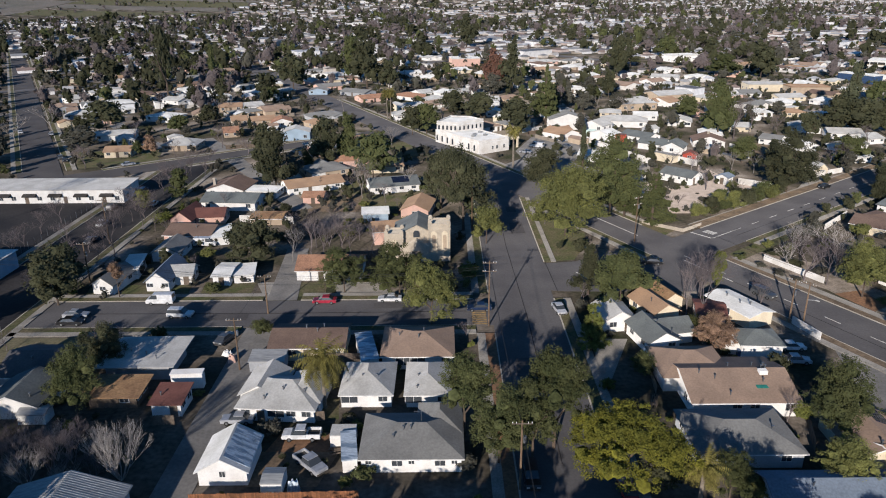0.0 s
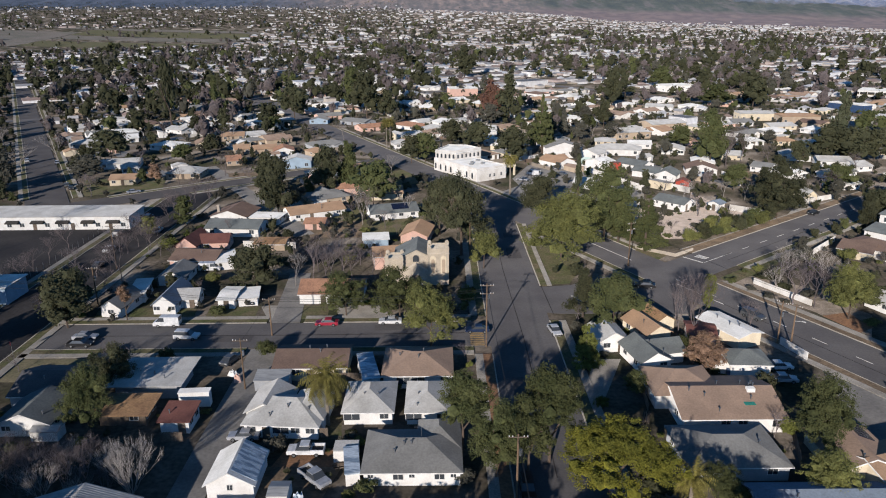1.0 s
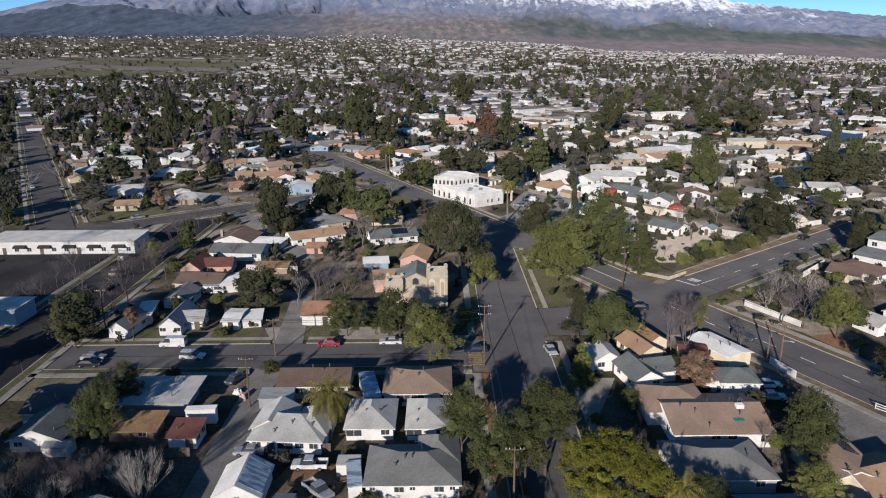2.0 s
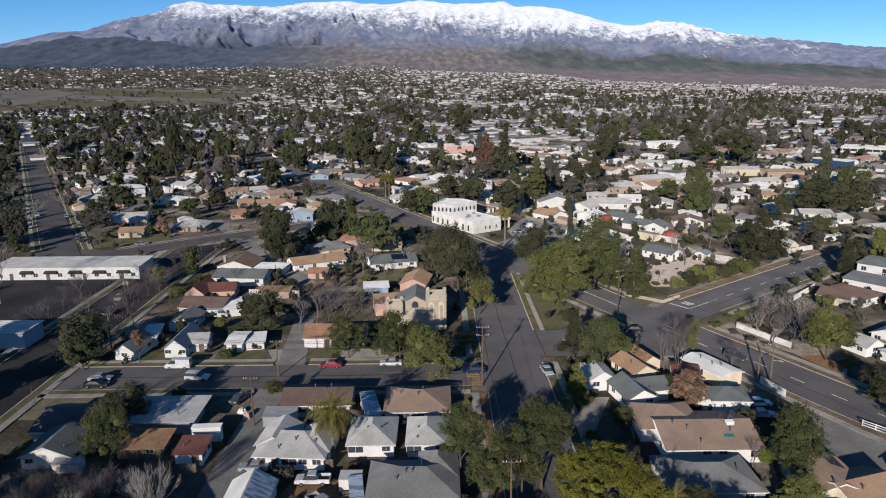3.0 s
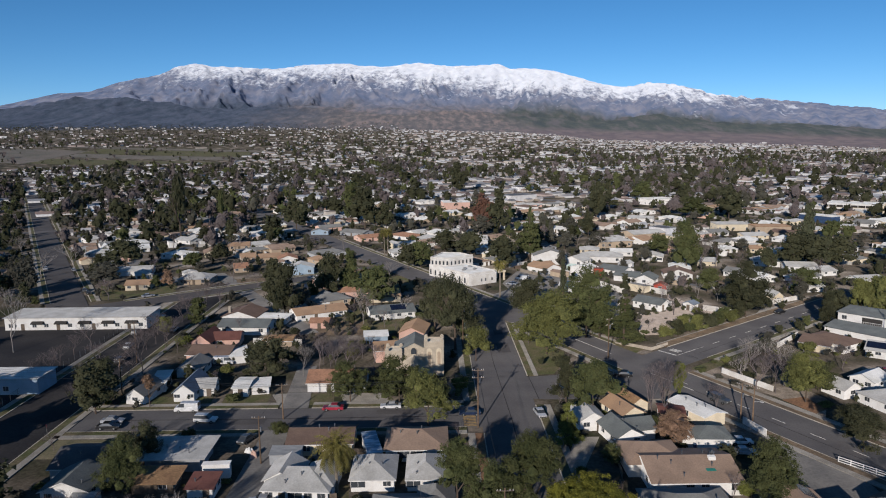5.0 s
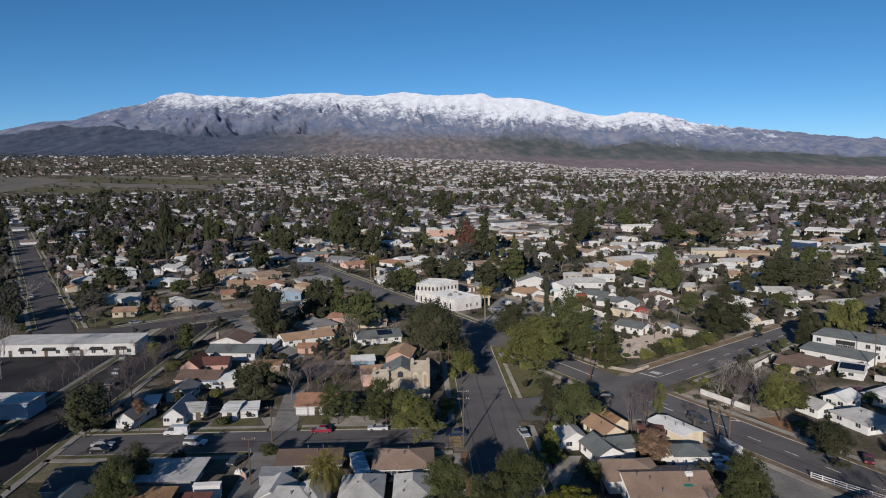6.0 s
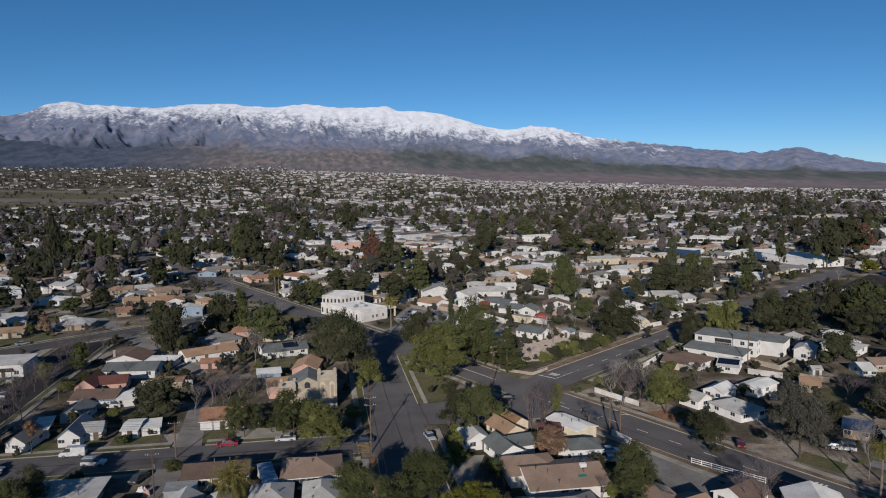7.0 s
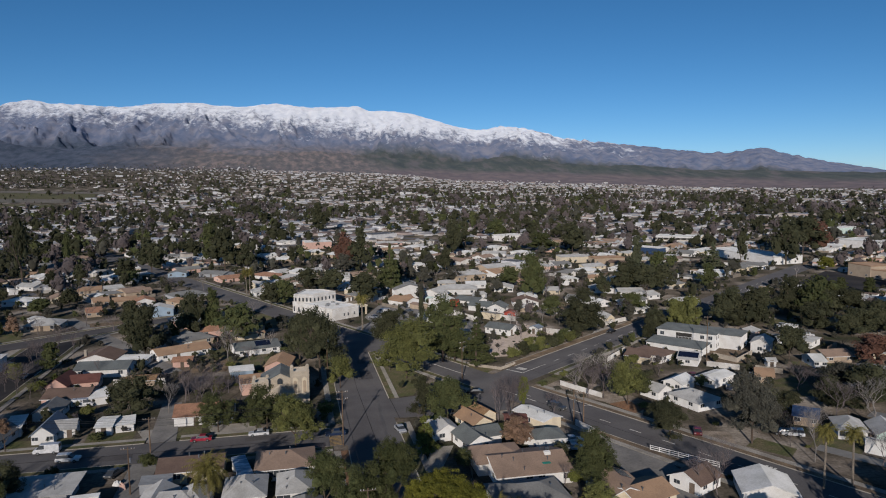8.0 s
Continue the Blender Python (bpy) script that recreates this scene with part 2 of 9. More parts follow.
def prism(profile, x0, x1, axis="x"):
    """A closed outline of (a, z) pairs, drawn out along x or y."""
    bm = bmesh.new()
    mk = (lambda t, a, z: (t, a, z)) if axis == "x" else (lambda t, a, z: (a, t, z))
    lo = [bm.verts.new(mk(x0, a, z)) for a, z in profile]
    hi = [bm.verts.new(mk(x1, a, z)) for a, z in profile]
    bm.faces.new(lo)
    bm.faces.new(hi[::-1])
    k = len(profile)
    for i in range(k):
        bm.faces.new((lo[i], hi[i], hi[(i + 1) % k], lo[(i + 1) % k]))
    bmesh.ops.recalc_face_normals(bm, faces=bm.faces)
    return bm


def tube(bm, a, b, ra, rb, sides=8):
    a, b = Vector(a), Vector(b)
    q = (b - a).to_track_quat("Z", "Y")
    r0 = [bm.verts.new(a + q @ Vector((ra * math.cos(i * math.tau / sides), ra * math.sin(i * math.tau / sides), 0))) for i in range(sides)]
    r1 = [bm.verts.new(b + q @ Vector((rb * math.cos(i * math.tau / sides), rb * math.sin(i * math.tau / sides), 0))) for i in range(sides)]
    for i in range(sides):
        bm.faces.new((r0[i], r0[(i + 1) % sides], r1[(i + 1) % sides], r1[i]))
    if sides > 3:
        bm.faces.new(r0[::-1])
        bm.faces.new(r1)


PAVED = []          # outlines of streets and lots


def on_road(x, y, margin=0.0):
    """Whether a disc of that radius touches a street or lot."""
    for poly, (x0, y0, x1, y1) in PAVED:
        if not (x0 - margin < x < x1 + margin and y0 - margin < y < y1 + margin):
            continue
        for k in range(9 if margin else 1):
            px, py = (x, y) if k == 8 or not margin else (x + margin * math.cos(k * math.pi / 4), y + margin * math.sin(k * math.pi / 4))
            inside = False
            for (ax, ay), (bx, by) in zip(poly, poly[1:] + poly[:1]):
                if (ay > py) != (by > py) and px < (bx - ax) * (py - ay) / (by - ay) + ax:
                    inside = not inside
            if inside:
                return True
    return False


def slab(name, pts, z0, z1, material, label="", category="", kind="structure"):
    """A level sheet with thickness over the outline pts."""
    if name in ("road", "alley", "parking_lot"):
        PAVED.append((list(pts), (min(p[0] for p in pts), min(p[1] for p in pts), max(p[0] for p in pts), max(p[1] for p in pts))))
    bm = bmesh.new()
    lo = [bm.verts.new((x, y, z0)) for x, y in pts]
    hi = [bm.verts.new((x, y, z1)) for x, y in pts]
    top = bm.faces.new(hi)
    k = len(pts)
    for i in range(k):
        bm.faces.new((lo[i], lo[(i + 1) % k], hi[(i + 1) % k], hi[i]))
    top.normal_update()
    if top.normal.z < 0:
        bmesh.ops.reverse_faces(bm, faces=bm.faces)
    return tagged(part(name, bm, material), label, category, kind=kind)


def strip(name, a, b, width, z0, z1, material, **tags):
    """A straight strip of ground from a to b."""
    d = Vector((b[0] - a[0], b[1] - a[1])).normalized()
    nx, ny = -d.y * width / 2, d.x * width / 2
    return slab(name, [(a[0] - nx, a[1] - ny), (b[0] - nx, b[1] - ny), (b[0] + nx, b[1] + ny), (a[0] + nx, a[1] + ny)], z0, z1, material, **tags)


def root(name, m, label, category, group=""):
    ob = new(name)
    ob.empty_display_size = 0.5
    ob.matrix_basis = m
    return tagged(ob, label, category, group)


TAKEN = []          # x, y, radius of what stands already


def free(x, y, r=0.0):
    return all((x - a) ** 2 + (y - b) ** 2 > (c + r) ** 2 for a, b, c in TAKEN)


# ---------------------------------------------------------------- land: valley floor, hills, mountain range
def lerp_table(table, x):
    for (a, p), (b, q) in zip(table, table[1:]):
        if x <= b:
            k = min(1, max(0, (x - a) / (b - a)))
            return p + (q - p) * k
    return table[-1][1]


# azimuth from +y to the right, elevation over the level, both in degrees
SKYLINE = [
    (-37.1, 1.89), (-33.9, 2.07), (-31.0, 2.56), (-30.0, 2.80), (-27.5, 3.46),
    (-25.4, 3.62), (-23.5, 4.33), (-20.8, 4.91), (-19.4, 5.54), (-18.2, 5.81),
    (-16.8, 5.60), (-14.7, 5.56), (-12.6, 5.46), (-9.8, 5.83), (-7.0, 5.93),
    (-5.3, 5.73), (-3.5, 5.73), (-1.1, 6.01), (1.4, 5.69), (5.2, 5.81),
    (6.1, 5.46), (8.0, 5.46), (10.2, 5.03), (12.8, 4.20), (15.0, 3.81),
    (16.6, 4.22), (18.7, 3.91), (22.3, 2.98), (24.6, 2.74), (26.8, 2.48),
    (28.9, 2.18), (31.4, 1.87), (33.8, 1.68), (36.2, 2.08), (37.7, 1.59),
    (40.8, 0.87), (44.0, 0.30), (48.1, -0.32),
]
FOOTHILL = [
    (-37.2, 1.60), (-31.0, 2.40), (-27.5, 2.95), (-23.9, 3.25), (-20.1, 3.0),
    (-18.2, 2.60), (-14.0, 2.65), (-7.6, 2.70), (-0.9, 2.75), (3.5, 2.35),
    (5.8, 1.80), (8.7, 1.77), (11.2, 1.27), (12.9, 1.32), (17.3, 1.88),
    (19.2, 1.38), (22.7, 1.06), (26.5, 0.87), (32.1, 0.58), (42.0, 0.16),
]
VALLEY_RIM = [      # where the town ends at the foot of the hills
    (-37.0, 1.05), (-14.0, 1.0), (-3.2, 0.8), (5.9, 0.48), (10.0, 0.2),
    (12.8, -0.2), (18.8, -0.42), (26.6, -0.67), (32.2, -0.85), (42.0, -0.95),
]
CREST_R, FOOT_R = 4550.0, 3650.0


def smooth(a, b, x):
    k = min(1, max(0, (x - a) / (b - a)))
    return k * k * (3 - 2 * k)


def land(x, y):
    """Height of the land at a place."""
    dx, dy = x, y + 20
    r, az = math.hypot(dx, dy), math.degrees(math.atan2(x, y + 20))
    if r < 1350 or abs(az) > 85:
        return 0.0
    edge = smooth(85, 66, abs(az))
    plain = smooth(1350, 3050, r) * (60 + 2950 * math.tan(radians(lerp_table(VALLEY_RIM, az)))) * edge
    if r < 2950:
        return plain
    p = Vector((x * 0.0016, y * 0.0016, 0.0))
    foot = 60 + FOOT_R * math.tan(radians(lerp_table(FOOTHILL, az)))
    fs = smooth(2950, FOOT_R, r) * smooth(FOOT_R + 650, FOOT_R, r)
    bumps = noise.fractal(p * 2.6, 1.0, 2.1, 5) + 0.5 * noise.fractal(p * 9.0, 0.9, 2.1, 4)
    ravine = noise.ridged_multi_fractal(Vector((x * 0.0062, y * 0.0034, 11.0)), 0.85, 2.1, 5, 1.0, 2.0)
    hill = plain + (foot - plain) * fs * (0.88 + 0.13 * bumps + 0.11 * (ravine - 1.05))
    crest = 60 + CREST_R * math.tan(radians(lerp_table(SKYLINE, az)))
    s = min(1.0, max(0.0, (r - 3450) / (CREST_R - 3450)))
    # spurs run down from the crest, bending and forking on the way
    bend = 1.6 * noise.noise(Vector((az * 0.16, r * 0.0016, 7.0))) + 0.45 * noise.noise(Vector((az * 0.7, r * 0.005, 2.0)))
    main = noise.ridged_multi_fractal(Vector(((az + bend) * 0.20, r * 0.0006, 3.0)), 0.9, 2.1, 3, 1.0, 2.0)
    fork = noise.ridged_multi_fractal(Vector(((az + bend) * 0.75, r * 0.0022, 9.0)), 0.75, 2.2, 6, 1.0, 2.0)
    up = s ** 1.12
    body = up + (0.105 * (main - 1.1) + 0.075 * (fork - 1.0)) * (4 * s * (1 - s)) ** 0.7
    if s >= 1:
        body = 1.0 - 0.25 * (r - CREST_R) / 400
    body += (0.016 + 0.05 * smooth(12, 22, az)) * noise.fractal(Vector((az * 1.1, r * 0.002, 5.0)), 0.8, 2.2, 5)
    mount = plain + (crest - plain) * body
    return max(plain, hill * edge, mount * edge)


def build_land():
    rings = [0, 30, 60, 100, 150, 220, 320, 450, 600, 800, 1000, 1250, 1500, 1700, 1900, 2100, 2300, 2500, 2700, 2850]
    rings += [2950 + 25 * i for i in range(20)] + [3450 + 14 * i for i in range(80)] + [CREST_R + 90, CREST_R + 200, 4850]
    azs = [-180 + 5 * i for i in range(18)] + [-90 + 2.0 * i for i in range(15)] + [-60 + 1.0 * i for i in range(18)] + [-42 + 0.15 * i for i in range(641)] + [55 + 1.0 * i for i in range(8)] + [63 + 3.0 * i for i in range(39)]
    verts = [(r * math.sin(radians(a)), r * math.cos(radians(a)) - 20, 0.0) for r in rings for a in azs]
    verts = [(x, y, land(x, y)) for x, y, _ in verts]
    k = len(azs)
    faces = []
    for i in range(len(rings) - 1):
        for j in range(k):
            q = (i * k + j, i * k + (j + 1) % k, (i + 1) * k + (j + 1) % k, (i + 1) * k + j)
            if i == 0:
                q = (0, q[2], q[3])
            faces.append(q[::-1])
    me = bpy.data.meshes.new("ground")
    me.from_pydata(verts, [], faces)
    me.polygons.foreach_set("use_smooth", [True] * len(me.polygons))
    ob = new("ground", me)
    me.materials.append(land_material())
    return tagged(ob, "valley floor of dry soil and grass rising to hills and a snow-capped range", "ground", kind="structure")


def land_material():
    m = bpy.data.materials.new("land")
    m.use_nodes = True
    n, l = m.node_tree.nodes, m.node_tree.links
    b = n["Principled BSDF"]
    b.inputs["Roughness"].default_value, b.inputs["Specular IOR Level"].default_value = 1.0, 0.05
    b.inputs["Diffuse Roughness"].default_value = 1.0
    geo = n.new("ShaderNodeNewGeometry")
    xyz, nrm = n.new("ShaderNodeSeparateXYZ"), n.new("ShaderNodeSeparateXYZ")
    l.new(geo.outputs["Position"], xyz.inputs[0])
    l.new(geo.outputs["Normal"], nrm.inputs[0])

    def tex(scale, detail=5):
        t = n.new("ShaderNodeTexNoise")
        t.inputs["Scale"].default_value, t.inputs["Detail"].default_value = scale, detail
        l.new(geo.outputs["Position"], t.inputs["Vector"])
        return t.outputs["Fac"]

    def ramp(fac, *stops):
        r = n.new("ShaderNodeValToRGB")
        while len(r.color_ramp.elements) < len(stops):
            r.color_ramp.elements.new(0.5)
        for e, (p, c) in zip(r.color_ramp.elements, stops):
            e.position, e.color = p, (*c, 1)
        l.new(fac, r.inputs["Fac"])
        return r.outputs["Color"]

    def rng(v, a, b_, c=0.0, d=1.0):
        r = n.new("ShaderNodeMapRange")
        for k_, val in zip(("From Min", "From Max", "To Min", "To Max"), (a, b_, c, d)):
            r.inputs[k_].default_value = val
        l.new(v, r.inputs["Value"])
        return r.outputs["Result"]

    def calc(op, a, b_):
        t = n.new("ShaderNodeMath")
        t.operation = op
        for s, v in zip(t.inputs, (a, b_)):
            if isinstance(v, (int, float)):
                s.default_value = v
            else:
                l.new(v, s)
        return t.outputs[0]

    def mix(fac, a, b_):
        t = n.new("ShaderNodeMix")
        t.data_type = "RGBA"
        l.new(fac, t.inputs["Factor"])
        l.new(a, t.inputs[6])
        l.new(b_, t.inputs[7])
        return t.outputs[2]

    def ridged(scale, detail=8, vector=None):
        t = n.new("ShaderNodeTexNoise")
        t.noise_type = "RIDGED_MULTIFRACTAL"
        t.normalize = True
        t.inputs["Scale"].default_value, t.inputs["Detail"].default_value, t.inputs["Roughness"].default_value = scale, detail, 0.6
        l.new(vector or geo.outputs["Position"], t.inputs["Vector"])
        return t.outputs["Fac"]

    yards = ramp(tex(0.055, 6), (0.34, (0.042, 0.046, 0.026)), (0.45, (0.080, 0.070, 0.052)), (0.55, (0.145, 0.122, 0.098)), (0.68, (0.29, 0.255, 0.215)))
    fine = ramp(tex(1.3, 4), (0.3, (0.62, 0.62, 0.62)), (0.7, (1.2, 1.2, 1.2)))
    vm = n.new("ShaderNodeVectorMath")
    vm.operation = "MULTIPLY"
    l.new(yards, vm.inputs[0])
    l.new(fine, vm.inputs[1])
    yards = vm.outputs[0]
    rad = n.new("ShaderNodeVectorMath")
    rad.operation = "LENGTH"
    l.new(geo.outputs["Position"], rad.inputs[0])
    long_ = n.new("ShaderNodeVectorMath")
    long_.operation = "MULTIPLY"
    long_.inputs[1].default_value = (1.0, 0.22, 1.6)
    l.new(geo.outputs["Position"], long_.inputs[0])

    def deep_tex(scale, detail=8):
        t = n.new("ShaderNodeTexNoise")
        t.inputs["Scale"].default_value, t.inputs["Detail"].default_value, t.inputs["Roughness"].default_value = scale, detail, 0.62
        l.new(long_.outputs[0], t.inputs["Vector"])
        return t.outputs["Fac"]

    # Bluish distance haze is put into the hill, rock and snow colours.
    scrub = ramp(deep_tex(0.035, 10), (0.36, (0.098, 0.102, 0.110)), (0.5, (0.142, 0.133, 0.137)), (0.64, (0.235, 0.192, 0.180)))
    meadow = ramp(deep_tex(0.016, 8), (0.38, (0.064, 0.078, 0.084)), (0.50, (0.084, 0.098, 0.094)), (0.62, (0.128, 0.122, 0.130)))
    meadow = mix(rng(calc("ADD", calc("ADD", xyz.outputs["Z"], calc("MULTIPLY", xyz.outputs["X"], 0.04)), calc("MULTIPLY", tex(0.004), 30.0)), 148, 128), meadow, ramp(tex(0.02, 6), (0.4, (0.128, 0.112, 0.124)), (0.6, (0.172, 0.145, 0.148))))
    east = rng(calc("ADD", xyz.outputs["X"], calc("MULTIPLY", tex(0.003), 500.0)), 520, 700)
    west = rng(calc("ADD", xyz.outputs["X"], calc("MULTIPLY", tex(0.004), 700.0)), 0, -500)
    hazy_pines = ramp(deep_tex(0.03, 8), (0.35, (0.046, 0.064, 0.092)), (0.6, (0.088, 0.106, 0.146)))
    foot = mix(west, mix(east, scrub, meadow), hazy_pines)
    hazy_rock = ramp(tex(0.016, 9), (0.34, (0.122, 0.156, 0.240)), (0.50, (0.168, 0.194, 0.270)), (0.66, (0.235, 0.243, 0.296)))
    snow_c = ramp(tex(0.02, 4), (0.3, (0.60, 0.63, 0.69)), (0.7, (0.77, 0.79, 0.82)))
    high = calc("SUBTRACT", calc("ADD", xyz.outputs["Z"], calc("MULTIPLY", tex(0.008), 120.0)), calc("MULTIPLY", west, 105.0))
    hills = mix(calc("MAXIMUM", rng(high, 245, 330), rng(rad.outputs["Value"], 3800, 4000)), foot, hazy_rock)
    stretched = n.new("ShaderNodeVectorMath")
    stretched.operation = "MULTIPLY"
    stretched.inputs[1].default_value = (0.045, 0.012, 0.012)
    l.new(geo.outputs["Position"], stretched.inputs[0])
    ribs = calc("ADD", calc("MULTIPLY", tex(0.05, 6), 0.4), calc("MULTIPLY", ridged(0.45, 8, stretched.outputs[0]), 0.7))
    streak = calc("ADD", calc("ADD", calc("MULTIPLY", tex(0.010, 10), 170.0), calc("MULTIPLY", ribs, 190.0)), calc("MULTIPLY", deep_tex(0.055, 9), 260.0))
    lower = calc("ADD", calc("ADD", rng(xyz.outputs["X"], -300, 500, 0.0, 85.0), rng(xyz.outputs["X"], -1700, -700, -30.0, 0.0)), calc("ADD", rng(xyz.outputs["X"], 500, 1500, 0.0, 50.0), rng(xyz.outputs["X"], 1950, 2600, 0.0, -330.0)))
    steep = calc("MULTIPLY", rng(nrm.outputs["Z"], 0.70, 0.97), 60.0)
    snow = rng(calc("ADD", calc("ADD", calc("ADD", xyz.outputs["Z"], steep), calc("ADD", lower, calc("MULTIPLY", tex(0.003, 3), 190.0))), streak), 770, 868)
    hills = mix(snow, hills, snow_c)
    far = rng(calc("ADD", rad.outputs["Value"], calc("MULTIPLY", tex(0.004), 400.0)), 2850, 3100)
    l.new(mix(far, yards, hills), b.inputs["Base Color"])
    gully = n.new("ShaderNodeBump")
    gully.inputs["Strength"].default_value, gully.inputs["Distance"].default_value = 1.0, 17.0
    l.new(calc("MULTIPLY", calc("ADD", ridged(0.012, 9, long_.outputs[0]), calc("MULTIPLY", deep_tex(0.03, 8), 0.4)), far), gully.inputs["Height"])
    l.new(gully.outputs["Normal"], b.inputs["Normal"])
    return m


build_land()


# ---------------------------------------------------------------- houses
WINDOWS = {}


def window(parent, m, w=1.2, h=1.1, trim="trim"):
    key = (round(w, 2), round(h, 2), trim)
    if key not in WINDOWS:
        a, t = w / 2, 0.07
        fr = mesh_of(boxes((-a - t, -0.05, -t, a + t, 0.02, 0), (-a - t, -0.05, h, a + t, 0.02, h + t), (-a - t, -0.05, 0, -a, 0.02, h), (a, -0.05, 0, a + t, 0.02, h), (-0.025, -0.045, 0, 0.025, 0.01, h)), "window")
        WINDOWS[key] = fr, mesh_of(boxes((-a, -0.02, 0, a, 0.01, h)), "pane")
    fr, pn = WINDOWS[key]
    ob = part("window", fr, trim, parent, at=m)
    part("pane", pn, "pane", ob)
    return ob


def door(parent, m, w=0.95, h=2.05, material="wood_old"):
    key = ("door", w, h, material)
    if key not in WINDOWS:
        a = w / 2
        items = [(-a - 0.08, -0.05, 0, -a, 0.02, h + 0.08), (a, -0.05, 0, a + 0.08, 0.02, h + 0.08), (-a, -0.05, h, a, 0.02, h + 0.08), (-a, -0.025, 0, a, 0.015, h)]
        if w > 2:
            items += [(-a, -0.04, h * k / 4, a, -0.02, h * k / 4 + 0.04) for k in (1, 2, 3)]
        WINDOWS[key] = mesh_of(boxes(*items), "door")
    return part("garage_door" if w > 2 else "door", WINDOWS[key], material, parent, at=m)


def roof_bm(kind, w, d, eave, rise, th=0.16):
    a, c = w / 2, d / 2
    if kind == "x":
        return prism([(-c, eave), (0, eave + rise), (c, eave), (c, eave - th), (0, eave + rise - th), (-c, eave - th)], -a, a, "x")
    if kind == "y":
        return prism([(-a, eave), (0, eave + rise), (a, eave), (a, eave - th), (0, eave + rise - th), (-a, eave - th)], -c, c, "y")
    bm = bmesh.new()
    if kind == "hip":
        if w >= d:
            rd = [(-a + c * 0.95, 0), (a - c * 0.95, 0)]
        else:
            rd = [(0, -c + a * 0.95), (0, c - a * 0.95)]
        e = [bm.verts.new((x, y, eave)) for x, y in ((-a, -c), (a, -c), (a, c), (-a, c))]
        u = [bm.verts.new((x, y, eave - th)) for x, y in ((-a, -c), (a, -c), (a, c), (-a, c))]
        t = [bm.verts.new((x, y, eave + rise)) for x, y in rd]
        if w >= d:
            tops = ((e[0], e[1], t[1], t[0]), (e[1], e[2], t[1]), (e[2], e[3], t[0], t[1]), (e[3], e[0], t[0]))
        else:
            tops = ((e[0], e[1], t[0]), (e[1], e[2], t[1], t[0]), (e[2], e[3], t[1]), (e[3], e[0], t[0], t[1]))
        for f in tops:
            bm.faces.new(f)
        for i in range(4):
            bm.faces.new((u[i], u[(i + 1) % 4], e[(i + 1) % 4], e[i]))
        bm.faces.new(u[::-1])
        return bm
    if kind == "shed":      # falls towards the front
        return prism([(-c, eave), (c, eave + rise), (c, eave + rise - th), (-c, eave - th)], -a, a, "x")
    box(bm, -a, -c, eave - th, a, c, eave)           # flat, with a low parapet
    if kind == "parapet":
        for q in ((-a, -c, eave, a, -c + 0.25, eave + 0.45), (-a, c - 0.25, eave, a, c, eave + 0.45), (-a, -c + 0.25, eave, -a + 0.25, c - 0.25, eave + 0.45), (a - 0.25, -c + 0.25, eave, a, c - 0.25, eave + 0.45)):
            box(bm, *q)
    return bm


def wall_bm(kind, w, d, eave, rise, ov, th=0.16):
    a, c = w / 2 - ov, d / 2 - ov
    if kind == "x":
        k = rise * ov / (d / 2)
        return prism([(-c, 0), (c, 0), (c, eave + k - th), (0, eave + rise - th - 0.01), (-c, eave + k - th)], -a, a, "x")
    if kind == "y":
        k = rise * ov / (w / 2)
        return prism([(-a, 0), (a, 0), (a, eave + k - th), (0, eave + rise - th - 0.01), (-a, eave + k - th)], -c, c, "y")
    if kind == "shed":
        return prism([(-c, 0), (c, 0), (c, eave + rise * (1 - ov / d) - th), (-c, eave + rise * ov / d - th)], -a, a, "x")
    return boxes((-a, -c, 0, a, c, eave - th))


HOMES = []


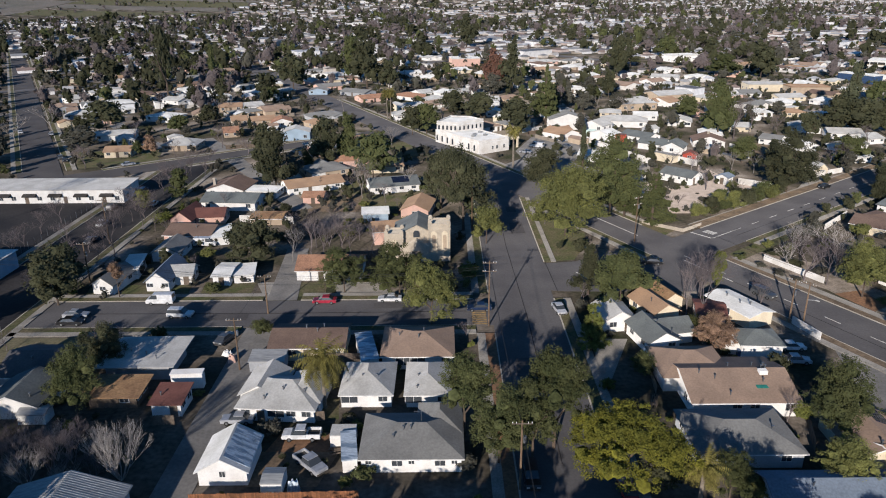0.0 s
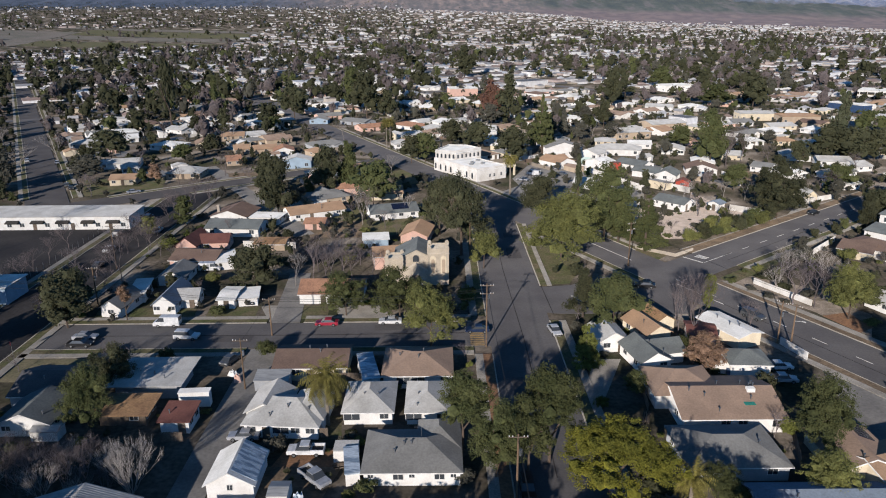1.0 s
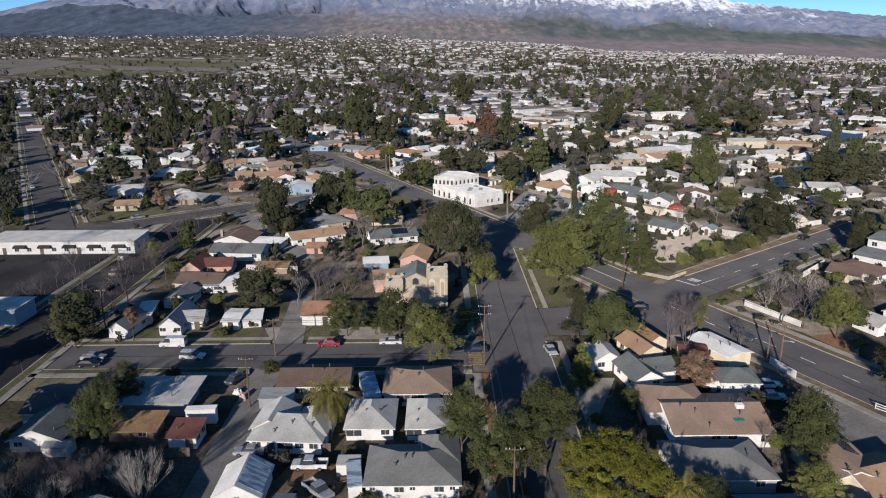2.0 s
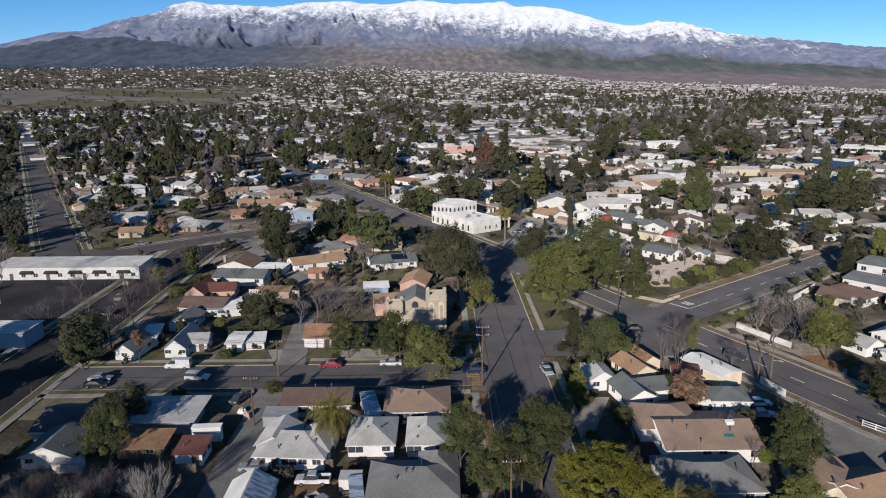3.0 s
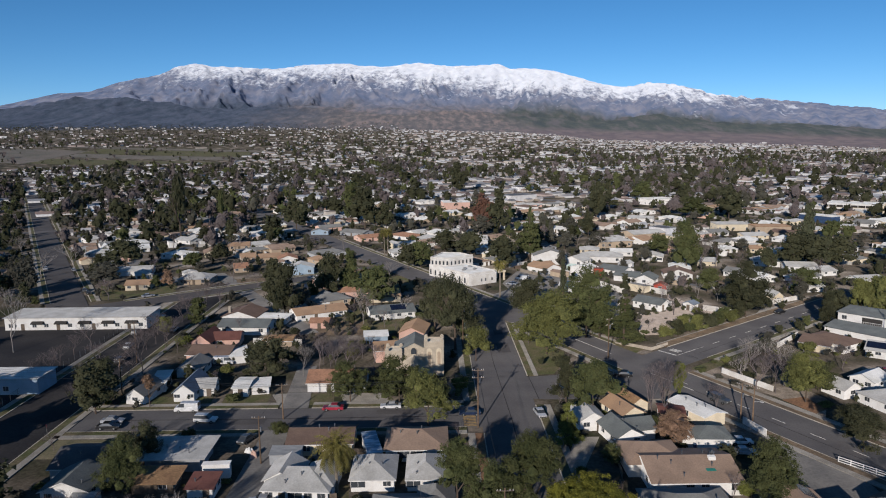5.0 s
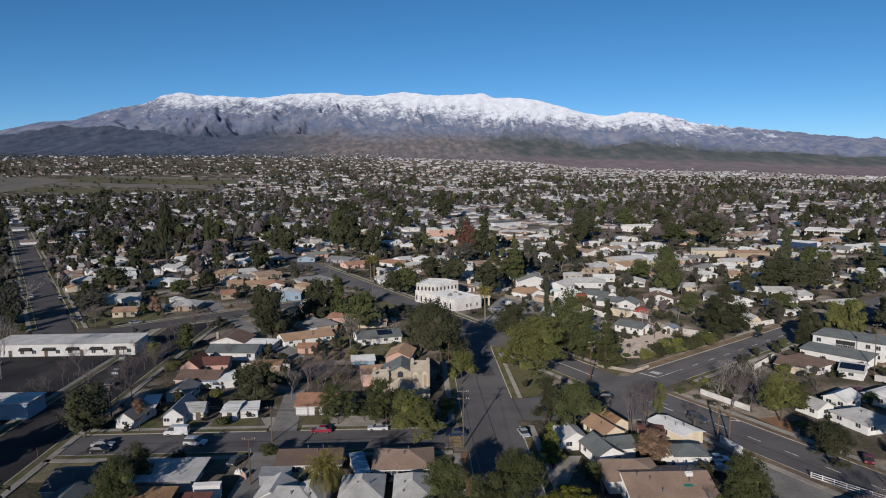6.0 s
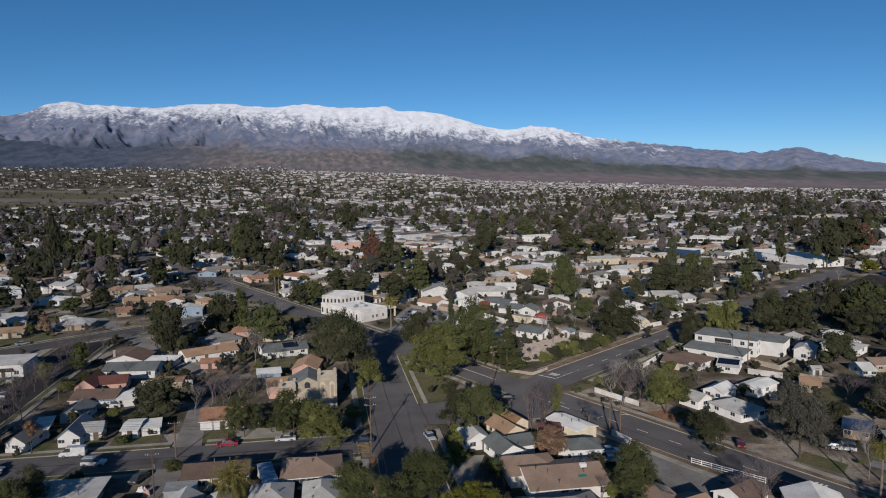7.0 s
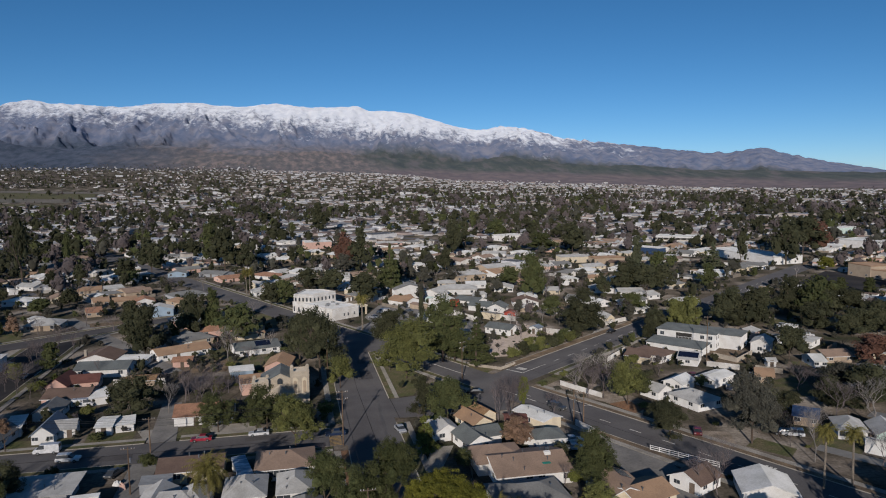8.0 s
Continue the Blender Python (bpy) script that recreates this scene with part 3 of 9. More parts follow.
def house(x, y, w, d, rot=0.0, eave=2.7, roof="x", rise=1.5, wall="white", top="roof_grey", front="wdw", side="ww", name="house", label="", ov=0.4, vents=2, chimney=None, trim="trim", group="", z=0.0, kind_word="house"):
    """A low building: its roof's outline is w by d about (x, y); front and side name the openings along those walls."""
    m = pose(x, y, z, 0, 0, rot)
    h = root(name, m, label or "single-storey house with a " + top.replace("roof_", "") + " roof", kind_word, group)
    TAKEN.append((x, y, 0.5 * math.hypot(w, d) * 0.8))
    HOMES.append((x, y, w, d, rot))
    part("wall", wall_bm(roof, w, d, eave, rise, ov), wall, h)
    part("roof", roof_bm(roof, w, d, eave, rise), top, h)
    if roof in ("x", "hip", "y") and w > 7 and y < 180:
        part("fascia", boxes((-w / 2 + 0.02, -d / 2 - 0.025, eave - 0.19, w / 2 - 0.02, -d / 2 - 0.003, eave - 0.02)) if roof != "y" else prism([(-w / 2, eave - 0.22), (0, eave + rise - 0.22), (w / 2, eave - 0.22), (w / 2, eave - 0.02), (0, eave + rise - 0.02), (-w / 2, eave - 0.02)], -d / 2 - 0.03, -d / 2 - 0.003, "y"), trim, h)
    span = max(0.5, min(1.15, eave - 1.4))
    for text, n_, turn in ((front, 0, 0), (side, 1, -90), (side, 2, 90)):
        if not text:
            continue
        length = (w if n_ == 0 else d) - 2 * ov
        out = (d if n_ == 0 else w) / 2 - ov
        for i, ch in enumerate(text):
            u = length * ((i + 0.5) / len(text) - 0.5)
            at = pose(0, 0, 0, 0, 0, turn) @ Matrix.Translation((u, -out - 0.01, 0))
            if ch == "w":
                window(h, at @ Matrix.Translation((0, 0, 1.0)), 1.3, span, trim)
            elif ch == "b":
                window(h, at @ Matrix.Translation((0, 0, 0.8)), 2.4, span + 0.25, trim)
            elif ch == "s":
                window(h, at @ Matrix.Translation((0, 0, 1.3)), 0.7, 0.8, trim)
            elif ch == "d":
                door(h, at)
            elif ch == "g":
                door(h, at, 4.6 if length > 6 else 2.6, 2.1, "white")
            elif ch == "t":
                window(h, at @ Matrix.Translation((0, 0, 3.9)), 1.2, 1.3, trim)
    rng_ = random.Random(int(x * 13 + y * 7))
    for i in range(vents):
        u, v = rng_.uniform(-0.35, 0.35) * w, rng_.uniform(-0.4, 0.1) * d
        zz = eave + (rise * (1 - abs(v) / (d / 2)) if roof == "x" else rise * (1 - abs(u) / (w / 2)) if roof == "y" else rise * max(0, min(1 - abs(v) / (d / 2), (w / 2 - abs(u)) / (d / 2))) if roof == "hip" else rise * (v + d / 2) / d if roof == "shed" else 0)
        bm = bmesh.new()
        tube(bm, (u, v, zz - 0.1), (u, v, zz + 0.5), 0.09, 0.09, 6)
        tube(bm, (u, v, zz + 0.5), (u, v, zz + 0.62), 0.16, 0.16, 6)
        part("vent_pipe", bm, "steel", h)
    if chimney:
        u, v = chimney
        part("chimney", boxes((u - 0.4, v - 0.35, 0.5, u + 0.4, v + 0.35, eave + rise + 0.7), (u - 0.48, v - 0.43, eave + rise + 0.7, u + 0.48, v + 0.43, eave + rise + 0.85)), "block", h)
    return h


def wing(h, x, y, w, d, rot, eave, roof, rise, wall, top, ov=0.4, front="", zbase=0.0):
    """A further wing of a house, set in the house's own axes."""
    at = pose(x, y, zbase, 0, 0, rot)
    wl = part("wing", wall_bm(roof, w, d, eave, rise, ov), wall, h, at=at)
    part("wing_roof", roof_bm(roof, w, d, eave, rise), top, h, at=at)
    for i, ch in enumerate(front):
        u = (w - 2 * ov) * ((i + 0.5) / len(front) - 0.5)
        q = at @ Matrix.Translation((u, -d / 2 + ov - 0.01, 0))
        if ch == "w":
            window(h, q @ Matrix.Translation((0, 0, 1.0)), 1.3, 1.1)
        elif ch == "d":
            door(h, q)
        elif ch == "b":
            window(h, q @ Matrix.Translation((0, 0, 0.8)), 2.4, 1.3)
    return wl


# ---------------------------------------------------------------- trees
def leaf_cloud(rng_, blobs, count, size, flat=0.0, clumps=11, tight=1.0):
    """Leaves as small three-cornered blades, gathered in tufts on the blobs (x, y, z, rx, ry, rz): vertices and faces."""
    bl = np.repeat(np.array(blobs), clumps, axis=0)
    k = len(bl)
    d = rng_.normal(size=(k, 3))
    d /= np.linalg.norm(d, axis=1)[:, None]
    d[:, 2] = np.where(d[:, 2] < -0.3, -d[:, 2] * 0.7, d[:, 2])
    mid = bl[:, :3] + d * bl[:, 3:6] * (0.78 + 0.24 * rng_.random(k))[:, None]
    spread = bl[:, 3:6] * (tight * (0.28 + 0.20 * rng_.random(k)))[:, None]
    weights = bl[:, 3] * bl[:, 4] + bl[:, 4] * bl[:, 5]
    which = rng_.choice(k, count, p=weights / weights.sum())
    v = rng_.normal(size=(count, 3))
    v /= np.linalg.norm(v, axis=1)[:, None]
    c = mid[which] + v * spread[which] * (0.35 + 0.75 * rng_.random(count))[:, None]
    nrm = d[which] * 0.55 + v * 0.75 + rng_.normal(size=(count, 3)) * 0.42
    nrm[:, 2] += flat
    nrm /= np.linalg.norm(nrm, axis=1)[:, None]
    t = np.cross(nrm, rng_.normal(size=(count, 3)))
    t /= np.linalg.norm(t, axis=1)[:, None] + 1e-9
    s = np.cross(nrm, t)
    sz = size * (0.6 + 0.8 * rng_.random(count))[:, None]
    verts = np.stack([c + t * sz, c - t * sz * 0.6 + s * sz * 0.7, c - t * sz * 0.6 - s * sz * 0.7], 1).reshape(-1, 3)
    faces = np.arange(count * 3).reshape(count, 3)
    return verts, faces


def core_of(rng_, blobs, k=0.80):
    """A rough inner body for each blob, so that a crown is not see-through."""
    verts, faces = [], []
    bm = bmesh.new()
    bmesh.ops.create_icosphere(bm, subdivisions=1, radius=1.0)
    vs = np.array([q.co[:] for q in bm.verts])
    fs = [[q.index for q in f.verts] for f in bm.faces]
    bm.free()
    for b in blobs:
        o = len(verts)
        jit = k * (0.85 + 0.25 * rng_.random(len(vs)))[:, None]
        verts += (np.array(b[:3]) + vs * np.array(b[3:6]) * jit).tolist()
        faces += [[i + o for i in f] for f in fs]
    return verts, faces


def crown_mesh(name, seed, shape, count, size, leaf, flat=0.3, clumps=11, tight=1.0):
    """A crown one unit high and about one wide, its foot at z = 0."""
    rng_ = np.random.default_rng(seed)
    blobs = []
    if shape == "round":
        for i in range(20):
            a, e, q = rng_.random() * math.tau, rng_.random(), rng_.random() ** 0.5
            zz = 0.14 + 0.69 * e
            rr = 0.37 * math.sin(math.pi * (0.26 + 0.64 * e)) * q
            s = 0.13 + 0.07 * rng_.random()
            blobs.append((rr * math.cos(a), rr * math.sin(a), zz, s * 1.15, s * 1.15, s))
        blobs.append((0, 0, 0.5, 0.27, 0.27, 0.33))
    elif shape == "spread":
        for i in range(24):
            a, q = rng_.random() * math.tau, rng_.random() ** 0.5
            zz = 0.34 + 0.48 * (1 - q * q) * rng_.random() ** 0.4
            s = 0.11 + 0.07 * rng_.random()
            blobs.append((0.40 * q * math.cos(a), 0.40 * q * math.sin(a), zz, s * 1.2, s * 1.2, s * 1.15))
        blobs.append((0, 0, 0.5, 0.3, 0.3, 0.27))
    elif shape == "tall":
        for i in range(18):
            e, a = rng_.random(), rng_.random() * math.tau
            q = 0.30 * (1 - 0.75 * e) * rng_.random() ** 0.5
            s = (0.15 - 0.07 * e) * (0.8 + 0.5 * rng_.random())
            blobs.append((q * math.cos(a), q * math.sin(a), 0.1 + 0.82 * e, s * 1.25, s * 1.25, s * 1.1))
        blobs.append((0, 0, 0.4, 0.22, 0.22, 0.35))
    elif shape == "pine":
        for k in range(9):
            e = k / 9
            for j in range(7 - k // 2):
                a, q = rng_.random() * math.tau, 0.34 * (1 - e) * (0.5 + 0.5 * rng_.random())
                blobs.append((q * math.cos(a), q * math.sin(a), 0.1 + 0.84 * e + 0.03 * rng_.random(), 0.13 * (1.15 - e), 0.13 * (1.15 - e), 0.045))
        blobs.append((0, 0, 0.45, 0.10, 0.10, 0.42))
    elif shape == "bush":
        for i in range(9):
            a, q = rng_.random() * math.tau, rng_.random() ** 0.5
            s = 0.2 + 0.1 * rng_.random()
            blobs.append((0.26 * q * math.cos(a), 0.26 * q * math.sin(a), 0.3 + 0.35 * rng_.random() * (1 - q * 0.5), s, s, s))
    v, f = leaf_cloud(rng_, blobs, count, size, flat, clumps, tight)
    cv, cf = core_of(rng_, blobs, 0.64 if tight == 1.0 else 0.46)
    o = len(v)
    me = bpy.data.meshes.new(name)
    me.from_pydata(v.tolist() + cv, [], f.tolist() + [[i + o for i in q] for q in cf])
    me.materials.append(MAT[leaf])
    return me


def limb_mesh(name, seed, depth, spread, r0, first, sides=5, up=0.35, material="bark", shrink=0.74):
    """A forking trunk, one unit high about, tapering to twigs."""
    rnd = random.Random(seed)
    bm = bmesh.new()

    def grow(p, v, length, r, k):
        q = p + v * length
        tube(bm, p, q, r, r * 0.72, sides if k > 2 else 3)
        if k == 0:
            return
        for _ in range(3 if k < depth and rnd.random() < 0.6 else 2):
            nv = Vector((v.x + rnd.uniform(-spread, spread), v.y + rnd.uniform(-spread, spread), v.z + rnd.uniform(-0.2, up)))
            grow(q, nv.normalized(), length * shrink * rnd.uniform(0.8, 1.15), r * 0.66, k - 1)
    grow(Vector((0, 0, 0)), Vector((0, 0, 1)), first, r0, depth)
    top = max(v.co.z for v in bm.verts)
    for v in bm.verts:
        v.co *= 1.0 / top
    me = mesh_of(bm, name)
    me.materials.append(MAT[material])
    return me


def frond_mesh(name, seed, count, length, width, leaf="frond"):
    """A palm's head about its own origin: drooping fronds, each a rib with many leaflets."""
    rnd = random.Random(seed)
    bm = bmesh.new()
    for i in range(count):
        a, e = rnd.random() * math.tau, rnd.uniform(-0.35, 1.45)
        out, side = Vector((math.cos(a), math.sin(a), 0)), Vector((-math.sin(a), math.cos(a), 0))
        step, p = length * rnd.uniform(0.75, 1.15) / 12, Vector((0, 0, 0))
        bow = rnd.uniform(0.08, 0.20)
        for k in range(13):
            way = out * math.cos(e) + Vector((0, 0, math.sin(e)))
            q = p + way * step
            w = width * (0.45 + 1.1 * math.sin(math.pi * (k + 1.2) / 14.5)) * rnd.uniform(0.8, 1.2)
            bm.faces.new([bm.verts.new(c) for c in (p - side * 0.006, p + side * 0.006, q)])
            for sgn in (-1, 1):
                tip = p + side * sgn * w + way * w * 0.7 + Vector((0, 0, -w * rnd.uniform(0.3, 0.9)))
                bm.faces.new([bm.verts.new(c) for c in (p, p + way * step * 0.55, tip)])
            p, e = q, e - bow
    me = mesh_of(bm, name)
    me.materials.append(MAT[leaf])
    return me


TREE_KIND = {}
WORDS = {"leaf_green": "green", "leaf_dark": "dark green", "leaf_olive": "olive green", "leaf_yellow": "yellow-green", "leaf_lime": "bright green", "leaf_pine": "pine green", "leaf_dry": "dry tan", "leaf_red": "reddish brown", "leaf_grey": "grey-green"}


def tree(x, y, height, width, shape="round", leaf="leaf_green", detail=2, foot=0.22, dx=0.0, dy=0.0, label="", group="", z=0.0):
    """A tree: trunk with limbs, and a crown that begins at foot of its height, shifted by dx, dy."""
    rnd = random.Random(int(x * 31 + y * 17))
    var = rnd.randrange(3)
    if shape == "bush" and detail == 1 and height < 3.2:
        detail = 0
    key = (shape, leaf, detail, var)
    if key not in TREE_KIND:
        count, size = {3: (14500, 0.0122), 2: (4100, 0.0230), 1: (900, 0.047), 0: (420, 0.075)}[detail]
        if shape == "spread":
            count, size = 32000, 0.0084
        if shape == "pine":
            size *= 0.9
        TREE_KIND[key] = crown_mesh("crown", 11 * var + detail + len(shape), shape, count, size, leaf, 0.1 if shape == "pine" else 0.35, *((17, 0.66) if shape == "spread" else (14, 0.82) if detail == 3 else (11, 1.0)))
    tk = ("trunk", 0 if shape in ("pine", "tall") else 1 + var)
    if tk not in TREE_KIND:
        TREE_KIND[tk] = limb_mesh("trunk", 5 + var, 1, 0.05, 0.018, 0.5) if tk[1] == 0 else limb_mesh("trunk", 20 + var, 3, 0.7, 0.03, 0.42)
    ob = root("tree" if shape != "bush" else "bush", pose(x, y, z, 0, 0, rnd.uniform(0, 360)), label or {"pine": "tall conifer with ", "tall": "upright tree with ", "bush": "low shrub with "}.get(shape, "broad tree with ") + WORDS[leaf] + " foliage", "shrub" if shape == "bush" else "tree", group)
    TAKEN.append((x, y, width * 0.3))
    inv = ob.matrix_basis.to_3x3().inverted() @ Vector((dx, dy, 0))
    cz = height * foot if shape != "bush" else 0.0
    part("crown", TREE_KIND[key], None, ob, at=Matrix.LocRotScale((inv.x, inv.y, cz), None, (width * 1.12, width * 1.12, (height - cz) * 1.04)))
    if shape != "bush":
        tw = max(1.0, height * 0.55)
        part("trunk", TREE_KIND[tk], None, ob, at=Matrix.LocRotScale((0, 0, -0.05), None, (height * (0.6 if tk[1] else 1.2), height * (0.6 if tk[1] else 1.2), height * (0.72 if tk[1] else 0.85))))
    return ob


def bare_mesh(name, seed, material, stems, depth, wild=1.0):
    """Many fine forking branches from a short trunk, one unit high."""
    rnd = random.Random(seed)
    bm = bmesh.new()

    def grow(p, v, length, r, k):
        mid = p + v * length * 0.5 + Vector((rnd.uniform(-1, 1), rnd.uniform(-1, 1), 0)) * length * 0.06
        q = mid + (v + Vector((rnd.uniform(-0.15, 0.15), rnd.uniform(-0.15, 0.15), 0.05))).normalized() * length * 0.5
        if k > depth - 3:
            tube(bm, p, mid, r, r * 0.85, 5)
            tube(bm, mid, q, r * 0.85, r * 0.7, 5)
        else:
            tube(bm, p, q, r, r * 0.6, 3)
        if k == 0:
            return
        for _ in range(3 if rnd.random() < (0.75 if k > 3 else 0.55) else 2):
            s = (0.7 if k > 2 else 0.85) * wild
            nv = Vector((v.x + rnd.uniform(-s, s), v.y + rnd.uniform(-s, s), v.z + rnd.uniform(-0.1, 0.42)))
            grow(p.lerp(q, rnd.uniform(0.7, 1.0)), nv.normalized(), length * rnd.uniform(0.68, 0.92), max(r * 0.62, 0.0012), k - 1)
    for i in range(stems):
        a = i * math.tau / stems + rnd.random()
        t = (0.5 if wild == 1.0 else rnd.uniform(0.1, 1.3)) if stems > 1 else 0.05
        grow(Vector((0.02 * math.cos(a), 0.02 * math.sin(a), 0)), Vector((math.cos(a) * t, math.sin(a) * t, 1)).normalized(), 0.25, 0.0105 if wild == 1.0 else 0.006, depth)
    top = max(v.co.z for v in bm.verts)
    for v in bm.verts:
        v.co *= 1.0 / top
    me = mesh_of(bm, name)
    me.materials.append(MAT[material])
    return me


def bare_tree(x, y, height, width, material="bark_pale", detail=6, label="", group="", z=0.0, stems=1, wild=1.0):
    rnd = random.Random(int(x * 31 + y * 17))
    var = rnd.randrange(3)
    key = ("bare", material, detail, var, stems, wild)
    if key not in TREE_KIND:
        TREE_KIND[key] = bare_mesh("crown", 40 + var, material, stems, detail, wild)
    ob = root("bare_tree", pose(x, y, z, 0, 0, rnd.uniform(0, 360)), label or "leafless tree with fine spreading branches", "tree", group)
    TAKEN.append((x, y, width * 0.3))
    me = TREE_KIND[key]
    if "spread" not in me:
        me["spread"] = max(abs(v.co.x) for v in me.vertices) + max(abs(v.co.y) for v in me.vertices)
    k = width / me["spread"]
    part("crown", me, None, ob, at=Matrix.LocRotScale((0, 0, -0.05), None, (k, k, height)))
    return ob


def palm(x, y, height, spread, label="", thick=0.22, z=0.0):
    rnd = random.Random(int(x * 31 + y * 17))
    if "frond" not in TREE_KIND:
        TREE_KIND["frond"] = frond_mesh("fronds", 7, 110, 1.1, 0.115)
    ob = root("palm_tree", pose(x, y, z, 0, 0, rnd.uniform(0, 360)), label or "palm tree with a slender trunk and drooping fronds", "palm tree")
    TAKEN.append((x, y, 1.5))
    bm = bmesh.new()
    top = height - spread * 0.3
    for k in range(4):
        tube(bm, (0.05 * k, 0, top * k / 4), (0.05 * k + 0.05, 0, top * (k + 1) / 4), thick * (1.2 - 0.12 * k), thick * (1.08 - 0.12 * k), 8)
    part("trunk", bm, "bark_palm", ob)
    part("fronds", TREE_KIND["frond"], None, ob, at=Matrix.LocRotScale((0.2, 0, top), None, (spread * 0.56, spread * 0.56, spread * 0.60)))
    return ob


# ---------------------------------------------------------------- vehicles
CARS = {}
CAR_SHAPE = {   # length, width, side outline, cabin: (bottom x0, x1, top x0, x1, z0, z1)
    "sedan": (4.7, 1.8, [(-2.35, 0.3), (2.3, 0.3), (2.35, 0.62), (2.2, 0.80), (0.95, 0.95), (-1.55, 0.98), (-2.3, 0.92)], (-1.75, 1.1, -0.95, 0.35, 0.93, 1.45)),
    "suv": (4.9, 1.9, [(-2.45, 0.35), (2.4, 0.35), (2.45, 0.75), (2.3, 1.0), (1.05, 1.1), (-2.35, 1.12), (-2.45, 0.9)], (-2.35, 1.2, -2.1, 0.45, 1.08, 1.78)),
    "van": (5.4, 2.0, [(-2.7, 0.35), (2.65, 0.35), (2.7, 0.8), (2.55, 1.1), (1.9, 1.3), (-2.65, 1.32), (-2.7, 0.9)], (-2.65, 2.0, -2.55, 1.25, 1.28, 2.15)),
    "pickup": (5.3, 1.95, [(-2.65, 0.4), (2.6, 0.4), (2.65, 0.8), (2.5, 1.02), (1.3, 1.12), (-0.78, 1.12), (-0.8, 0.72), (-2.65, 0.72)], (-0.75, 1.4, -0.55, 0.7, 1.08, 1.75)),
}


def car(x, y, rot, kind="sedan", paint="white", label="", group="parked cars", z=0.1):
    """A parked vehicle; rot turns its nose from +x."""
    L, W, outline, cab = CAR_SHAPE[kind]
    if kind not in CARS:
        body = prism(outline, -W / 2, W / 2, "y")
        bmesh.ops.bevel(body, geom=[e for e in body.edges if abs((e.verts[0].co - e.verts[1].co).y) < 0.01 and abs(e.verts[0].co.y) > 0.1], offset=0.09, segments=2, affect="EDGES")
        x0, x1, t0, t1, z0, z1 = cab
        gl = bmesh.new()
        lo = [gl.verts.new(p) for p in ((x0, -W / 2 + 0.08, z0), (x1, -W / 2 + 0.08, z0), (x1, W / 2 - 0.08, z0), (x0, W / 2 - 0.08, z0))]
        hi = [gl.verts.new(p) for p in ((t0, -W / 2 + 0.24, z1), (t1, -W / 2 + 0.24, z1), (t1, W / 2 - 0.24, z1), (t0, W / 2 - 0.24, z1))]
        for i in range(4):
            gl.faces.new((lo[i], lo[(i + 1) % 4], hi[(i + 1) % 4], hi[i]))
        gl.faces.new(hi)
        rf = boxes((t0 - 0.03, -W / 2 + 0.2, z1 - 0.04, t1 + 0.03, W / 2 - 0.2, z1 + 0.05))
        wh, rim = bmesh.new(), bmesh.new()
        tube(wh, (0, -0.11, 0), (0, 0.11, 0), 0.34, 0.34, 16)
        tube(rim, (0, -0.125, 0), (0, 0.125, 0), 0.2, 0.2, 10)
        lamp = boxes((-0.05, -0.2, -0.08, 0.05, 0.2, 0.08))
        bed = boxes((-2.55, -0.8, 0.70, -0.85, 0.8, 0.76)) if kind == "pickup" else None
        if kind == "pickup":
            CARS["bed_side"] = mesh_of(boxes((-2.65, -0.07, 0.5, -0.8, 0.07, 1.16)), "bed_side")
            CARS["tailgate"] = mesh_of(boxes((-2.68, -0.86, 0.55, -2.58, 0.86, 1.14)), "tailgate")
        if kind == "van":
            CARS["panel"] = mesh_of(boxes((x0, -0.06, z0, 0.3, 0.06, z1)), "side_panel")
        CARS[kind] = [mesh_of(q, nm) if q else None for q, nm in ((body, "body"), (gl, "glazing"), (rf, "cabin_roof"), (wh, "tyre"), (rim, "rim"), (lamp, "headlight"), (bed, "bed"))]
    body, gl, rf, wh, rim, lamp, bed = CARS[kind]
    c = root({"sedan": "car", "suv": "suv", "van": "van", "pickup": "pickup_truck"}[kind], pose(x, y, z, 0, 0, rot), label or paint + " " + kind + " parked at the kerb", "car" if kind in ("sedan", "suv") else kind, group)
    TAKEN.append((x, y, 2.6))

    def coloured(me, nm, mat_):
        key = (kind, nm, paint)
        if key not in CARS:
            CARS[key] = me.copy()
            CARS[key].materials.append(mat_)
        return CARS[key]
    part("body", coloured(body, "body", CAR_PAINT[paint]), None, c)
    part("glazing", gl, "pane", c)
    if kind == "van":
        for s in (-1, 1):
            part("side_panel", coloured(CARS["panel"], "panel", CAR_PAINT[paint]), None, c, at=Matrix.Translation((0, s * (W / 2 - 0.12), 0)))
    part("cabin_roof", coloured(rf, "cabin_roof", CAR_PAINT[paint]), None, c)
    for sx in (-1, 1):
        for sy in (-1, 1):
            w_ = part("wheel", wh, "rubber", c, at=Matrix.Translation((sx * L * 0.3, sy * (W / 2 - 0.1), 0.34)))
            part("rim", rim, "steel", w_)
    for sy in (-1, 1):
        part("headlight", lamp, "lamp_head", c, at=Matrix.Translation((L / 2 - 0.04, sy * (W / 2 - 0.3), 0.7)))
        part("tail_light", lamp, "lamp_head", c, at=Matrix.Translation((-L / 2 + 0.04, sy * (W / 2 - 0.3), 0.8)))
    if bed:
        part("bed", bed, "trim_dark", c)
        for sy in (-1, 1):
            part("bed_side", coloured(CARS["bed_side"], "bed_side", CAR_PAINT[paint]), None, c, at=Matrix.Translation((0, sy * (W / 2 - 0.08), 0)))
        part("tailgate", coloured(CARS["tailgate"], "tailgate", CAR_PAINT[paint]), None, c)
